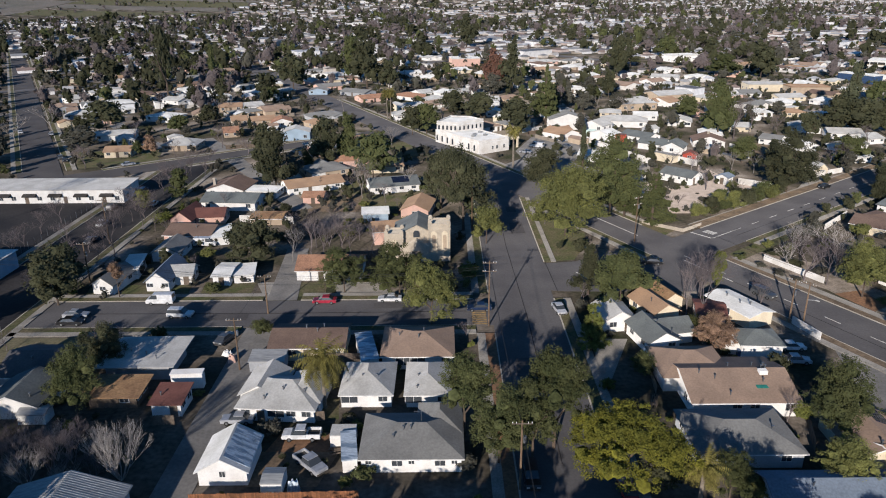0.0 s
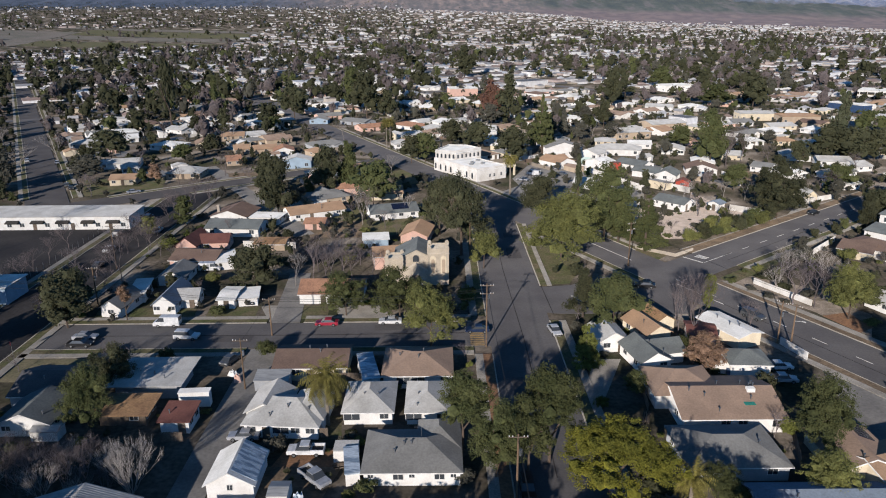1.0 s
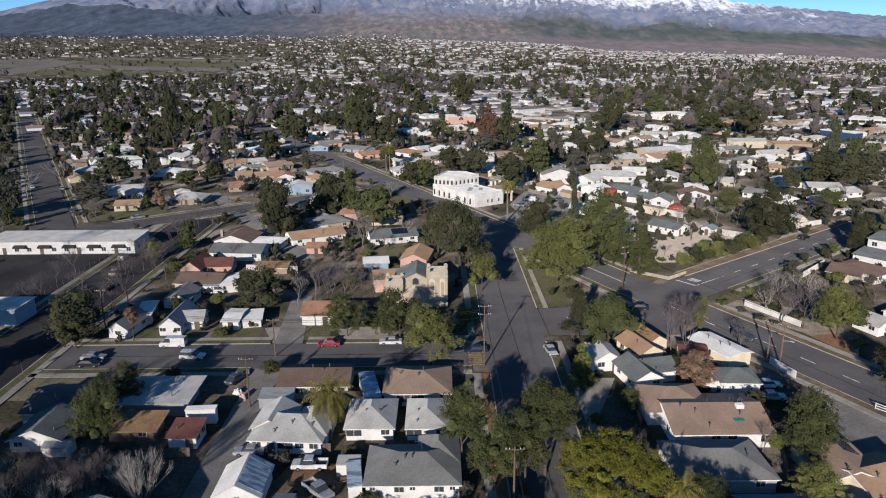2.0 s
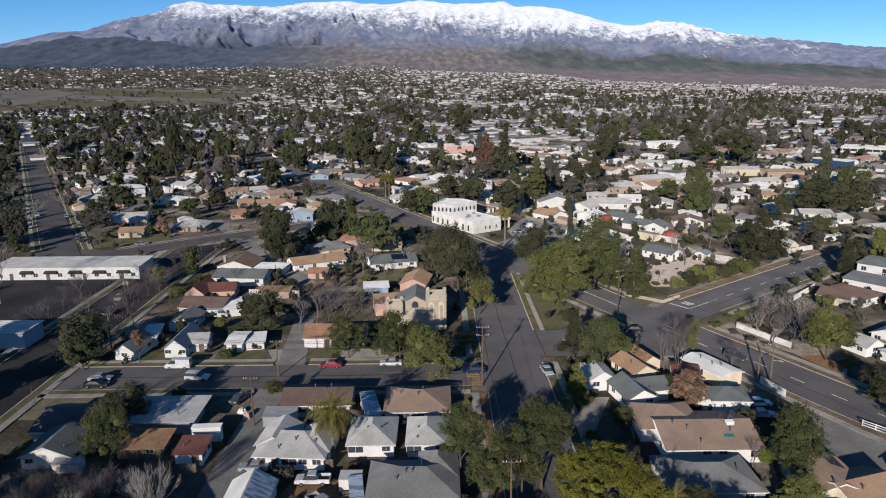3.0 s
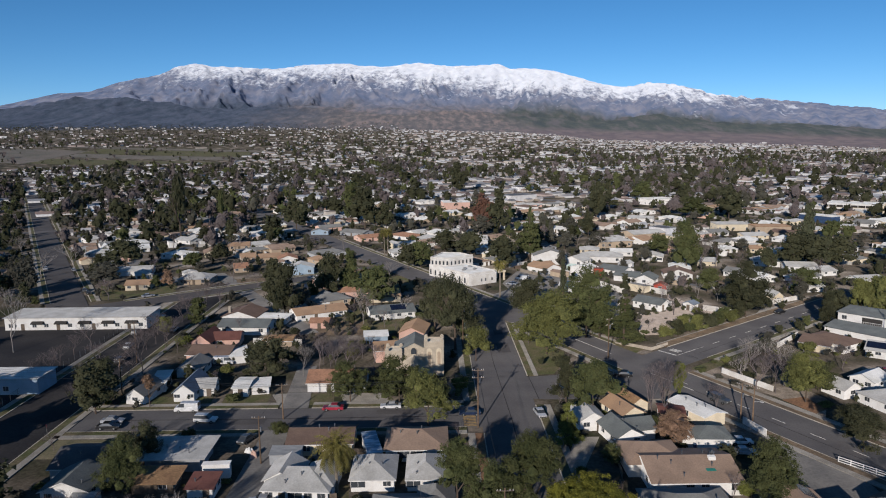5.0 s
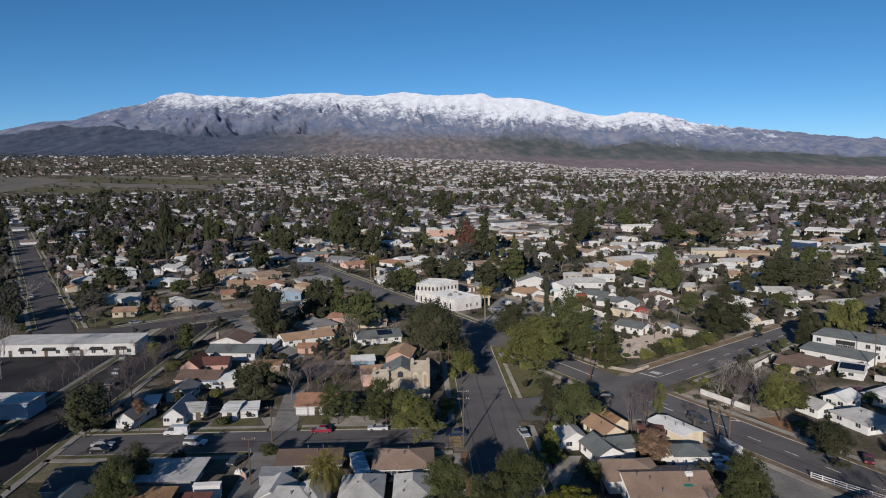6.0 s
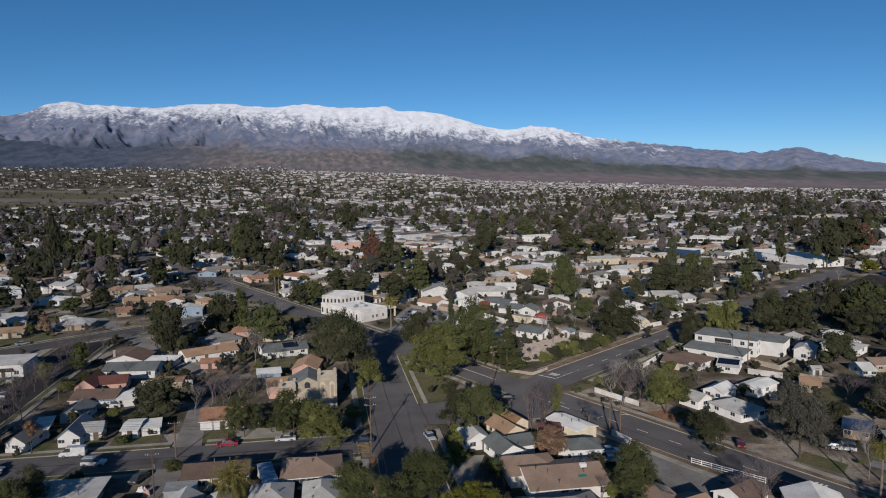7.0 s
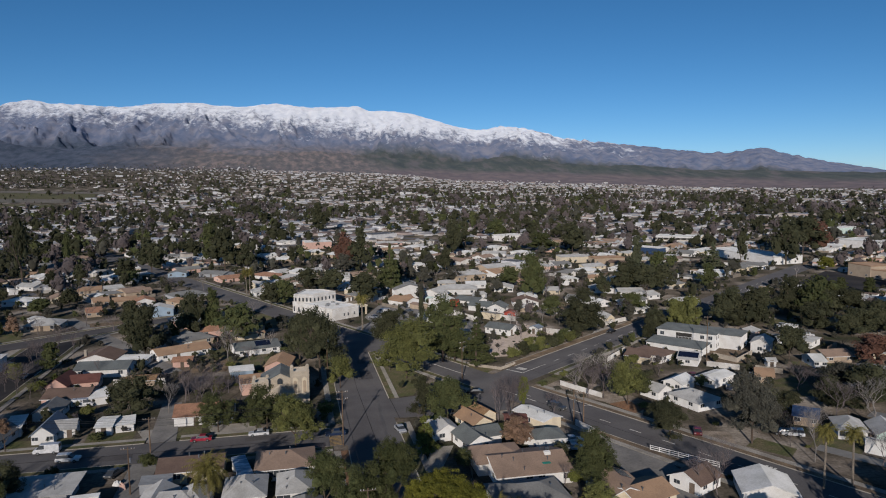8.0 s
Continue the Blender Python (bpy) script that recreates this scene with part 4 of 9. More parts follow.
    bumper = CARS.setdefault((kind, "bumper"), mesh_of(boxes((-0.09, -W / 2 + 0.1, 0.38, 0.09, W / 2 - 0.1, 0.58)), "bumper"))
    for sx in (-1, 1):
        part("bumper", bumper, "trim_dark", c, at=Matrix.Translation((sx * (L / 2 - 0.02), 0, 0)))
    return c


# ---------------------------------------------------------------- street furniture
def utility_pole(x, y, height=10.5, rot=0.0, arms=1, label="", lamp=False, pole="wood_pole"):
    p = root("utility_pole", pose(x, y, 0, 0, 0, rot), label or "wooden utility pole with crossarm and insulators", "utility pole", "utility poles")
    bm = bmesh.new()
    tube(bm, (0, 0, -0.3), (0, 0, height), 0.16, 0.10, 10)
    part("post", bm, pole, p)
    for k in range(arms):
        zz = height - 0.35 - 1.6 * k
        arm = part("crossarm", boxes((-1.25, -0.19, zz - 0.055, 1.25, -0.09, zz + 0.055)), "wood_old", p)
        for u in (-1.15, -0.7, 0.7, 1.15):
            b2 = bmesh.new()
            tube(b2, (u, -0.14, zz + 0.07), (u, -0.14, zz + 0.28), 0.05, 0.035, 6)
            part("insulator", b2, "trim", arm)
    if height > 8.5:
        b3 = bmesh.new()
        tube(b3, (0.34, -0.1, height - 3.0), (0.34, -0.1, height - 2.1), 0.2, 0.2, 10)
        part("transformer", b3, "steel", p)
    if lamp:
        b4 = bmesh.new()
        tube(b4, (0, 0, height - 3.4), (1.6, 0, height - 2.9), 0.045, 0.04, 6)
        box(b4, 1.5, -0.14, height - 3.0, 2.15, 0.14, height - 2.84)
        part("street_light", b4, "lamp_head", p)
    return p


def cable(a, b, sag=0.8, r=0.026, label="overhead power cable strung between poles"):
    c = bpy.data.curves.new("power_cable", "CURVE")
    c.dimensions, c.bevel_depth, c.bevel_resolution = "3D", r, 0
    s = c.splines.new("POLY")
    s.points.add(12)
    for i in range(13):
        k = i / 12
        q = Vector(a).lerp(Vector(b), k)
        s.points[i].co = (q.x, q.y, q.z - sag * 4 * k * (1 - k), 1)
    c.materials.append(MAT["wire"])
    return tagged(new("power_cable", c), label, "cable", "power cables")


def fence(a, b, height=1.7, material="wood_fence", plank=0.16, label="wooden board fence", panels=False):
    """A board fence, each board a piece of its own, or a plain rendered wall in panels."""
    a, b = Vector((*a, 0)), Vector((*b, 0))
    L = (b - a).length
    ang = math.degrees(math.atan2((b - a).y, (b - a).x))
    f = root("garden_wall" if panels else "fence", pose(a.x, a.y, 0, 0, 0, ang), label, "wall" if panels else "fence")
    if panels:
        k = max(1, round(L / 3.0))
        me = mesh_of(boxes((0.015, -0.09, -0.1, L / k - 0.015, 0.09, height), (0, -0.13, height, L / k, 0.13, height + 0.07)), "panel")
        for i in range(k):
            part("panel", me, material, f, at=Matrix.Translation((i * L / k, 0, 0)))
        return f
    k = max(2, round(L / plank))
    me = mesh_of(boxes((0.008, -0.012, 0.0, L / k - 0.008, 0.012, height)), "board")
    rnd = random.Random(int(a.x * 7 + a.y))
    for i in range(k):
        part("board", me, material, f, at=Matrix.LocRotScale((i * L / k, 0, 0.02), None, (1, 1, rnd.uniform(0.95, 1.03))))
    for zz in (0.4, height - 0.35):
        part("rail", boxes((0, 0.014, zz, L, 0.07, zz + 0.09)), material, f)
    return f


def rail_fence(a, b, height=1.3, label="white post and rail fence beside the road"):
    a, b = Vector((*a, 0)), Vector((*b, 0))
    L = (b - a).length
    f = root("rail_fence", pose(a.x, a.y, 0, 0, 0, math.degrees(math.atan2((b - a).y, (b - a).x))), label, "fence")
    k = max(1, round(L / 2.2))
    me = mesh_of(boxes((-0.07, -0.07, -0.1, 0.07, 0.07, height)), "post")
    for i in range(k + 1):
        part("post", me, "trim", f, at=Matrix.Translation((i * L / k, 0, 0)))
    for zz in (0.35, 0.8, height - 0.1):
        part("rail", boxes((0, -0.11, zz - 0.08, L, -0.072, zz + 0.08)), "trim", f)
    return f


def wire_fence(a, b, height=1.8, label="dark wire fence on steel posts beside a yard"):
    a, b = Vector((*a, 0)), Vector((*b, 0))
    L = (b - a).length
    f = root("wire_fence", pose(a.x, a.y, 0, 0, 0, math.degrees(math.atan2((b - a).y, (b - a).x))), label, "fence")
    k = max(1, round(L / 3.0))
    bm = bmesh.new()
    tube(bm, (0, 0, -0.1), (0, 0, height), 0.05, 0.05, 6)
    post = mesh_of(bm, "post")
    for i in range(k + 1):
        part("post", post, "steel", f, at=Matrix.Translation((i * L / k, 0, 0)))
    wires = bmesh.new()
    for i in range(9):
        z_ = 0.1 + (height - 0.15) * i / 8
        tube(wires, (0, 0, z_), (L, 0, z_), 0.022 if i in (0, 8) else 0.012, 0.022 if i in (0, 8) else 0.012, 4)
    part("wires", wires, "wire", f)
    return f


# ---------------------------------------------------------------- landmark buildings
def arch(parent, at, w, h, material, depth=0.12, name="arched_window"):
    """A round-headed window, its pane set in a raised surround."""
    bm = bmesh.new()
    pts = [(-w / 2, 0), (w / 2, 0)] + [(w / 2 * math.cos(a), h - w / 2 + w / 2 * math.sin(a)) for a in [math.pi * i / 8 for i in range(9)]]
    inner = [bm.verts.new((x, -depth, z)) for x, z in pts]
    bm.faces.new(inner[::-1])
    back = [bm.verts.new((x, 0.02, z)) for x, z in pts]
    for i in range(len(pts)):
        bm.faces.new((inner[i], inner[(i + 1) % len(pts)], back[(i + 1) % len(pts)], back[i]))
    bmesh.ops.recalc_face_normals(bm, faces=bm.faces)
    return part(name, bm, material, parent, at=at)


def church(x, y):
    """A small church: gabled nave between a tall and a low square tower."""
    c = root("church", pose(x, y, 0), "tan stone church with a square tower and grey-green roof", "church")
    TAKEN.append((x, y + 4, 9))
    part("nave", wall_bm("y", 11.0, 10.5, 5.4, 2.8, 0.3), "stone", c, at=Matrix.Translation((0, 6.1, 0)))
    part("roof", roof_bm("y", 11.2, 10.5, 5.5, 2.8), "roof_green", c, at=Matrix.Translation((0, 6.5, 0)))
    for nm, x0, x1, h in (("tower", 2.6, 7.5, 8.5), ("low_tower", -7.3, -3.1, 6.2)):
        t = part(nm, boxes((x0, -0.4, 0, x1, 4.2, h), (x0 - 0.12, -0.52, h - 0.9, x1 + 0.12, 4.32, h - 0.7), (x0 - 0.12, -0.52, h, x1 + 0.12, 4.32, h + 0.18)), "stone", c)
        for u in (x0 - 0.05, x1 - 0.85):      # corner piers and the low wall between them
            for v in (-0.45, 3.45):
                part("corner_pier", boxes((u, v, h + 0.18, u + 0.9, v + 0.8, h + 0.85), (u + 0.15, v + 0.12, h + 0.85, u + 0.75, v + 0.68, h + 1.1)), "stone", t)
        for q in ((x0 + 0.86, -0.4, x1 - 0.86, -0.12), (x0 + 0.86, 3.9, x1 - 0.86, 4.18), (x0, 0.36, x0 + 0.28, 3.44), (x1 - 0.28, 0.36, x1, 3.44)):
            part("tower_parapet", boxes((q[0], q[1], h + 0.18, q[2], q[3], h + 0.42)), "stone", t)
        n_ = 2 if nm == "tower" else 1
        for i in range(n_):
            u = x0 + (x1 - x0) * (i + 0.5) / n_
            arch(t, Matrix.Translation((u, -0.42, 2.6)), 1.35, 4.6 if n_ == 2 else 2.6, "cream", 0.1, "arched_panel")
            arch(t, Matrix.Translation((u, -0.53, 3.0)), 0.8, 3.4 if n_ == 2 else 1.8, "tan_wall", 0.03)
    part("porch_gable", wall_bm("y", 6.2, 1.4, 3.6, 1.8, 0.1), "stone", c, at=Matrix.Translation((-0.2, 0.2, 0)))
    arch(c, Matrix.Translation((-0.2, 0.75, 5.4)), 1.3, 1.6, "pane", 0.1)
    door(c, Matrix.Translation((-0.2, -0.52, 0)), 1.8, 2.4)
    return c


def apartment_house(x, y, rot):
    """A two-storey white block with a stair landing, and a lower wing."""
    h = root("apartment_house", pose(x, y, 0, 0, 0, rot), "two-storey white apartment house with dark grey hip roof", "apartment house")
    TAKEN.append((x, y, 11))
    part("wall", wall_bm("hip", 20.9, 13.0, 5.7, 1.3, 0.45), "white", h)
    part("roof", roof_bm("hip", 20.9, 13.0, 5.7, 1.3), "roof_green", h)
    part("wing", wall_bm("hip", 8.4, 11.0, 5.0, 1.1, 0.4), "white", h, at=Matrix.Translation((13.2, 4.0, 0)))
    part("wing_roof", roof_bm("hip", 8.4, 11.0, 5.0, 1.1), "roof_green", h, at=Matrix.Translation((13.2, 4.0, 0)))
    front = Matrix.Translation((0, -6.06, 0))
    for u in (-8.2, 5.6, 8.3):
        window(h, front @ Matrix.Translation((u, 0, 3.6)), 1.3, 1.2)
    for u in (-8.2, -5.6, 2.8, 5.6, 8.3):
        window(h, front @ Matrix.Translation((u, 0, 0.9)), 1.3, 1.2)
    part("landing", boxes((-3.6, -1.3, 2.75, 2.4, 0.05, 2.92)), "concrete", h, at=front)
    # flat dark panel stands in for the shade of a set-back entrance
    part("recess", boxes((-3.3, -0.03, 2.95, 2.1, 0.01, 4.95)), "trim_dark", h, "dark panel put in for the shade of an entrance", at=front)
    for k in range(13):
        part("baluster", boxes((-3.55 + 0.49 * k, -1.26, 2.92, -3.5 + 0.49 * k, -1.21, 3.85)), "trim", h, at=front)
    part("handrail", boxes((-3.6, -1.28, 3.85, 2.4, -1.19, 3.93)), "trim", h, at=front)
    side = pose(0, 0, 0, 0, 0, 90)
    for v in (-4.6, -2.2, 0.2):
        window(h, side @ Matrix.Translation((v, -10.01, 3.6)), 1.1, 1.2)
        window(h, side @ Matrix.Translation((v, -10.01, 0.9)), 1.1, 1.2)
    return h


def plan_block(points, z0, z1):
    """An upright block over a plan outline."""
    bm = bmesh.new()
    lo, hi = [bm.verts.new((a, b, z0)) for a, b in points], [bm.verts.new((a, b, z1)) for a, b in points]
    bm.faces.new(lo)
    bm.faces.new(hi)
    for i in range(len(points)):
        j = (i + 1) % len(points)
        bm.faces.new((lo[i], lo[j], hi[j], hi[i]))
    bmesh.ops.recalc_face_normals(bm, faces=bm.faces)
    return bm


def hall(x, y):
    """A white corner hall: a long low flat block, and a two-storey block with a splayed corner over its far end."""
    h = root("hall", pose(x, y, 0, 0, 0, 34), "white rendered two-storey hall with flat roofs", "building")
    TAKEN.append((x - 1, y + 17, 22))
    part("low_block", boxes((0, 0, 0, 14.2, 29.4, 4.7)), "plaster", h)
    part("low_roof", boxes((0.3, 0.3, 4.7, 13.9, 21.3, 4.76)), "roof_white", h)
    for q in ((0, 0, 4.7, 14.2, 0.3, 5.15), (0, 0.3, 4.7, 0.3, 29.4, 5.15), (13.9, 0.3, 4.7, 14.2, 21.5, 5.15)):
        part("parapet", boxes(q), "plaster", h)
    part("belt_course", boxes((-0.08, -0.08, 4.2, 14.28, 0, 4.38), (-0.08, 0, 4.2, 0, 29.4, 4.38)), "trim", h)
    ring = [(0.34, 29.0), (5.3, 21.6), (18.2, 21.6), (18.2, 31.0), (12.5, 37.0)]
    mid = Vector((10.5, 28.5))

    def inset(k):
        return [tuple(Vector(p) + (mid - Vector(p)).normalized() * k) for p in ring]
    part("upper_block", plan_block(ring, 0.0, 7.9), "plaster", h)
    part("upper_roof", plan_block(inset(0.5), 7.9, 7.96), "roof_white", h)
    part("cornice", plan_block(inset(-0.28), 7.35, 7.55), "trim", h)
    for i in range(5):
        a, b, c, d = ring[i], ring[(i + 1) % 5], inset(0.45)[(i + 1) % 5], inset(0.45)[i]
        part("parapet", plan_block([a, b, c, d], 7.9, 8.4 + 0.25 * (i == 1)), "plaster", h)
    splay = pose(*ring[0], 0, 0, 0, math.degrees(math.atan2(21.6 - 29.0, 5.3 - 0.34)))
    for i in range(5):
        arch(h, splay @ Matrix.Translation((1.0 + i * 1.75, -0.01, 5.2)), 0.8, 1.7, "pane", 0.05)
    for i in range(6):
        arch(h, Matrix.Translation((6.5 + i * 2.05, 21.59, 5.2)), 0.75, 1.6, "pane", 0.05)
    left = pose(0, 0, 0, 0, 0, -90)
    for i in range(8):
        if i not in (2, 3):
            arch(h, left @ Matrix.Translation((-3.0 - i * 3.6, -0.01, 0.9)), 1.0, 2.3, "pane", 0.05)
    for u in (6.3, 8.4, 11.8):
        window(h, Matrix.Translation((u, -0.01, 1.3)), 0.8, 1.3)
    part("canopy", boxes((14.2, 1.5, 3.5, 20.5, 7.5, 4.2)), "cream", h)
    for u, v in ((20.0, 2.0), (20.0, 7.0)):
        part("pillar", boxes((u - 0.3, v - 0.3, 0, u + 0.3, v + 0.3, 3.5)), "cream", h)
    for u, v in ((3.5, 9), (6, 11.5), (8.5, 8), (10.5, 14)):
        part("roof_unit", boxes((u, v, 4.76, u + 1.1, v + 0.9, 5.5)), "metal_sheet", h)
    return h


def field(x0, y0, x1, y1, material, label, n_=10):
    """A far field laid over the land."""
    bm = bmesh.new()
    g = [[bm.verts.new((a, b_, land(a, b_) + 0.6)) for a in np.linspace(x0, x1, n_)] for b_ in np.linspace(y0, y1, n_)]
    for i in range(n_ - 1):
        for j in range(n_ - 1):
            bm.faces.new((g[i][j], g[i][j + 1], g[i + 1][j + 1], g[i + 1][j]))
    return tagged(part("field", bm, material), label, "field", kind="structure")


field(-1500, 1500, -880, 1790, "field_soil", "distant ploughed brown field")
field(-876, 1500, -500, 1610, "grass", "distant green field")
field(-876, 1650, -470, 1730, "field_soil", "distant strip of bare brown soil")
field(-876, 1735, -470, 1850, "grass", "distant green field behind bare soil")
field(-1400, 1856, -460, 1900, "field_soil", "distant strip of bare soil along a road")


# ---------------------------------------------------------------- streets
slab("road", [(-160, 116.4), (9.0, 116.4), (9.0, 127.9), (-160, 127.9)], -0.1, 0.080, "asphalt", label="grey asphalt cross street", category="road")
slab("road", [(9.0, -60), (21.0, -60), (21.6, 131), (22.2, 147), (22.0, 206), (18, 226), (9.8, 240), (8.6, 200), (8.8, 150)], -0.1, 0.086, "asphalt", label="wide grey asphalt street", category="road")
slab("road", [(21.4, 132.2), (24.5, 131.6), (52, 131), (54, 142), (50, 150), (38, 154), (29.5, 148.2), (22.1, 147)], -0.1, 0.092, "asphalt", label="short asphalt street joining two streets", category="road")
DU = Vector((0.438, -0.899))       # the slanting street runs this way
DV = Vector((0.899, 0.438))
D0 = Vector((65.5, 129.5))         # on its middle


def along(s, v=0.0):
    q = D0 + DU * s + DV * v
    return (q.x, q.y)


slab("road", [along(-560, -6.4), along(150, -6.4), along(150, 6.4), along(-560, 6.4)], -0.1, 0.098, "asphalt", label="slanting asphalt street with a white centre line", category="road")
EU = Vector((0.795, 0.607))
EV = Vector((-0.607, 0.795))
E0 = Vector((63.0, 161.0))


def along_e(s, v=0.0):
    q = E0 + EU * s + EV * v
    return (q.x, q.y)


slab("road", [along_e(-8, -6.2), along_e(330, -6.2), along_e(330, 6.2), along_e(-8, 6.2)], -0.1, 0.104, "asphalt", label="asphalt side street with a dashed line", category="road")
slab("road", [(-95.5, 20), (-80.5, 20), (-82, 240), (-88, 252), (-97, 238)], -0.1, 0.110, "asphalt_dark", label="asphalt street beside a playing field", category="road")
strip("road", (-140, 214), (-28, 302), 13.0, -0.1, 0.116, "asphalt_mid", label="asphalt street past small houses", category="road")
AV = Vector((-0.506, 0.8625))
strip("road", (-131, 222), (-131 + AV.x * 1100, 222 + AV.y * 1100), 13.5, -0.1, 0.122, "asphalt_mid", label="long straight asphalt avenue", category="road")
slab("alley", [(-36.2, 40), (-31.6, 40), (-31.0, 116), (-36.6, 116)], -0.1, 0.090, "asphalt_old", label="worn asphalt alley between back yards", category="alley")
slab("alley", [(-35.6, 128.2), (-29.6, 128.2), (-32.6, 158), (-37.6, 158)], -0.1, 0.090, "asphalt_old", label="worn asphalt drive between two houses", category="alley")
strip("alley", (-40, 190), (-100, 293), 6.0, -0.1, 0.092, "asphalt_old", label="narrow lane between back yards", category="alley")
slab("parking_lot", [(-320, 120), (-98, 120), (-99, 203), (-320, 203)], -0.1, 0.080, "asphalt_dark", label="broad dark asphalt yard", category="parking lot")
slab("parking_lot", [(21, 242), (37.5, 208), (58, 222), (36, 262)], -0.1, 0.084, "asphalt_old", label="pale asphalt parking area", category="parking lot")


# kerbs with verge and pavement, each a real step
def street_edge(a, b, side, walk_w=1.5, verge=1.7, verge_mat="grass"):
    """Kerb, planted verge and pavement along a to b; side +1 lies to the left of that way."""
    d = Vector((b[0] - a[0], b[1] - a[1])).normalized()
    n_ = Vector((-d.y, d.x)) * side

    def band(name, u0, u1, z1, mat_, label, cat):
        p = [Vector(a) + n_ * u0, Vector(b) + n_ * u0, Vector(b) + n_ * u1, Vector(a) + n_ * u1]
        slab(name, [tuple(q) for q in p], -0.1, z1, mat_, label=label, category=cat)
    band("kerb", 0, 0.22, 0.21, "kerb", "pale concrete kerb", "kerb")
    band("verge", 0.22, 0.22 + verge, 0.195, verge_mat, "planted verge between kerb and pavement", "verge")
    band("pavement", 0.22 + verge, 0.22 + verge + walk_w, 0.21, "concrete", "concrete pavement", "pavement")


street_edge((-79, 116.4), (-37.4, 116.4), -1)
street_edge((-30.4, 116.4), (5.5, 116.4), -1)
street_edge((-79, 127.9), (-36.4, 127.9), 1)
street_edge((-28.8, 127.9), (5.5, 127.9), 1)
street_edge((9.0, -40), (9.0, 113), 1, verge_mat="dirt_red")
street_edge((8.8, 131), (8.6, 200), 1)
street_edge((8.6, 200), (9.8, 236), 1)
street_edge((21.0, -40), (21.5, 128), -1)
street_edge((22.2, 148), (22.0, 200), -1, walk_w=1.15, verge=1.5)
street_edge(along(-76, -6.4), along(-27, -6.4), -1)
street_edge(along(6, -6.4), along(150, -6.4), -1, verge_mat="dirt")
street_edge(along(-300, 6.4), along(-46, 6.4), 1)
street_edge(along(-18, 6.4), along(150, 6.4), 1, walk_w=1.8, verge_mat="dirt")
street_edge(along_e(8, 6.2), along_e(125, 6.2), 1, walk_w=0.45, verge=3.2, verge_mat="dirt")
street_edge(along_e(8, -6.2), along_e(125, -6.2), -1)
street_edge((-80.5, 22), (-82, 238), -1)
street_edge((-95.5, 22), (-97, 236), 1)
street_edge((-118, 238), (-36, 302.5), 1)
street_edge((-92, 245), (-28, 295), -1)
street_edge((-138 + AV.x * 14, 224 + AV.y * 14), (-138 + AV.x * 700, 224 + AV.y * 700), 1)
street_edge((-124 + AV.x * 14, 226 + AV.y * 14), (-124 + AV.x * 700, 226 + AV.y * 700), -1)


def line(a, b, w=0.14, name="road_marking", label="worn white road marking"):
    strip(name, a, b, w, 0.09, 0.135, "paint_line", label=label, category="road marking")


for s in range(-24, 150, 9):
    line(along(s), along(s + 3.2))
line(along(-62), along(-40), 0.16)
line(along(-22, -2), along(-8, -2), 0.22)
for s in range(12, 250, 9):
    line(along_e(s), along_e(s + 3.4))
line(along_e(3.5), along_e(16), 0.16)
line(along_e(3.2, 0.2), along_e(3.2, 6.0), 0.35, label="white stop line")
line((28.5, 141.5), (30.5, 137.5), 0.3, label="white stop line")
for k in range(8):          # yellow ladder crossing over the mouth of the cross street
    strip("road_marking", (5.0, 116.9 + 0.82 * k), (7.7, 116.9 + 0.82 * k), 0.4, 0.09, 0.135, "paint_yellow", label="worn yellow bar of a ladder crossing", category="road marking")
for a, b in (((22.4, 151.5), (22.7, 140.4)), ((22.7, 140.4), (22.9, 131.4)), ((15.2, 205), (14.6, 160)), ((14.6, 160), (15.4, 118)), ((15.4, 118), (15.0, 76)), ((-70, 122.3), (-30, 122.0)), ((-30, 122.0), (4, 122.4)), (along(-20, -1.8), along(60, -2.2)), (along_e(10, -2.6), along_e(90, -2.3))):
    strip("crack", a, b, 0.11, 0.09, 0.128, "asphalt_dark", label="tarred crack in the asphalt", category="road marking")
for x0, y0, w_, d_ in ((11.5, 98, 3.2, 6.0), (16.8, 168, 3.5, 8.5), (-45, 119.2, 7.5, 2.6), (-14, 124.0, 9.0, 2.4), (17.2, 186, 2.6, 5.0)):
    slab("asphalt_patch", [(x0, y0), (x0 + w_, y0), (x0 + w_, y0 + d_), (x0, y0 + d_)], 0.05, 0.116, "asphalt_mid", label="darker patch of newer asphalt", category="road patch")
for k in range(3):          # worn warning words as bars
    line(along_e(6.0 + 0.8 * k, 1.4), along_e(6.0 + 0.8 * k, 4.4), 0.45, label="worn white letters on the road as bars")
    line(along(52 + 0.9 * k, 1.6), along(52 + 0.9 * k, 4.4), 0.5, label="worn white letters on the road as bars")


# ---------------------------------------------------------------- the neighbourhood

# near block, west of the wide street
# with a rear wing
h_ = house(-4.5, 79.5, 13.6, 10.5, 0.0, 2.24, roof='hip', rise=2.0, wall='white', top='roof_grey', front='s-ws-ws', name='house', label='white house with a grey shingle hip roof', vents=3)
wing(h_, 3.6, 4.0, 6.2, 7.5, 0, 2.3, 'hip', 1.9, 'white', 'roof_grey')
bm = bmesh.new()
tube(bm, (1.2, 0.6, 3.9), (1.2, 0.6, 5.6), 0.03, 0.025, 6)
tube(bm, (0.2, 0.6, 5.5), (2.3, 0.6, 5.5), 0.02, 0.02, 4)
for u in (0.3, 0.7, 1.1, 1.6, 2.1):
    tube(bm, (u, 0.1, 5.5), (u, 1.1, 5.5), 0.015, 0.015, 4)
part('aerial', bm, 'steel', h_, 'thin television aerial')
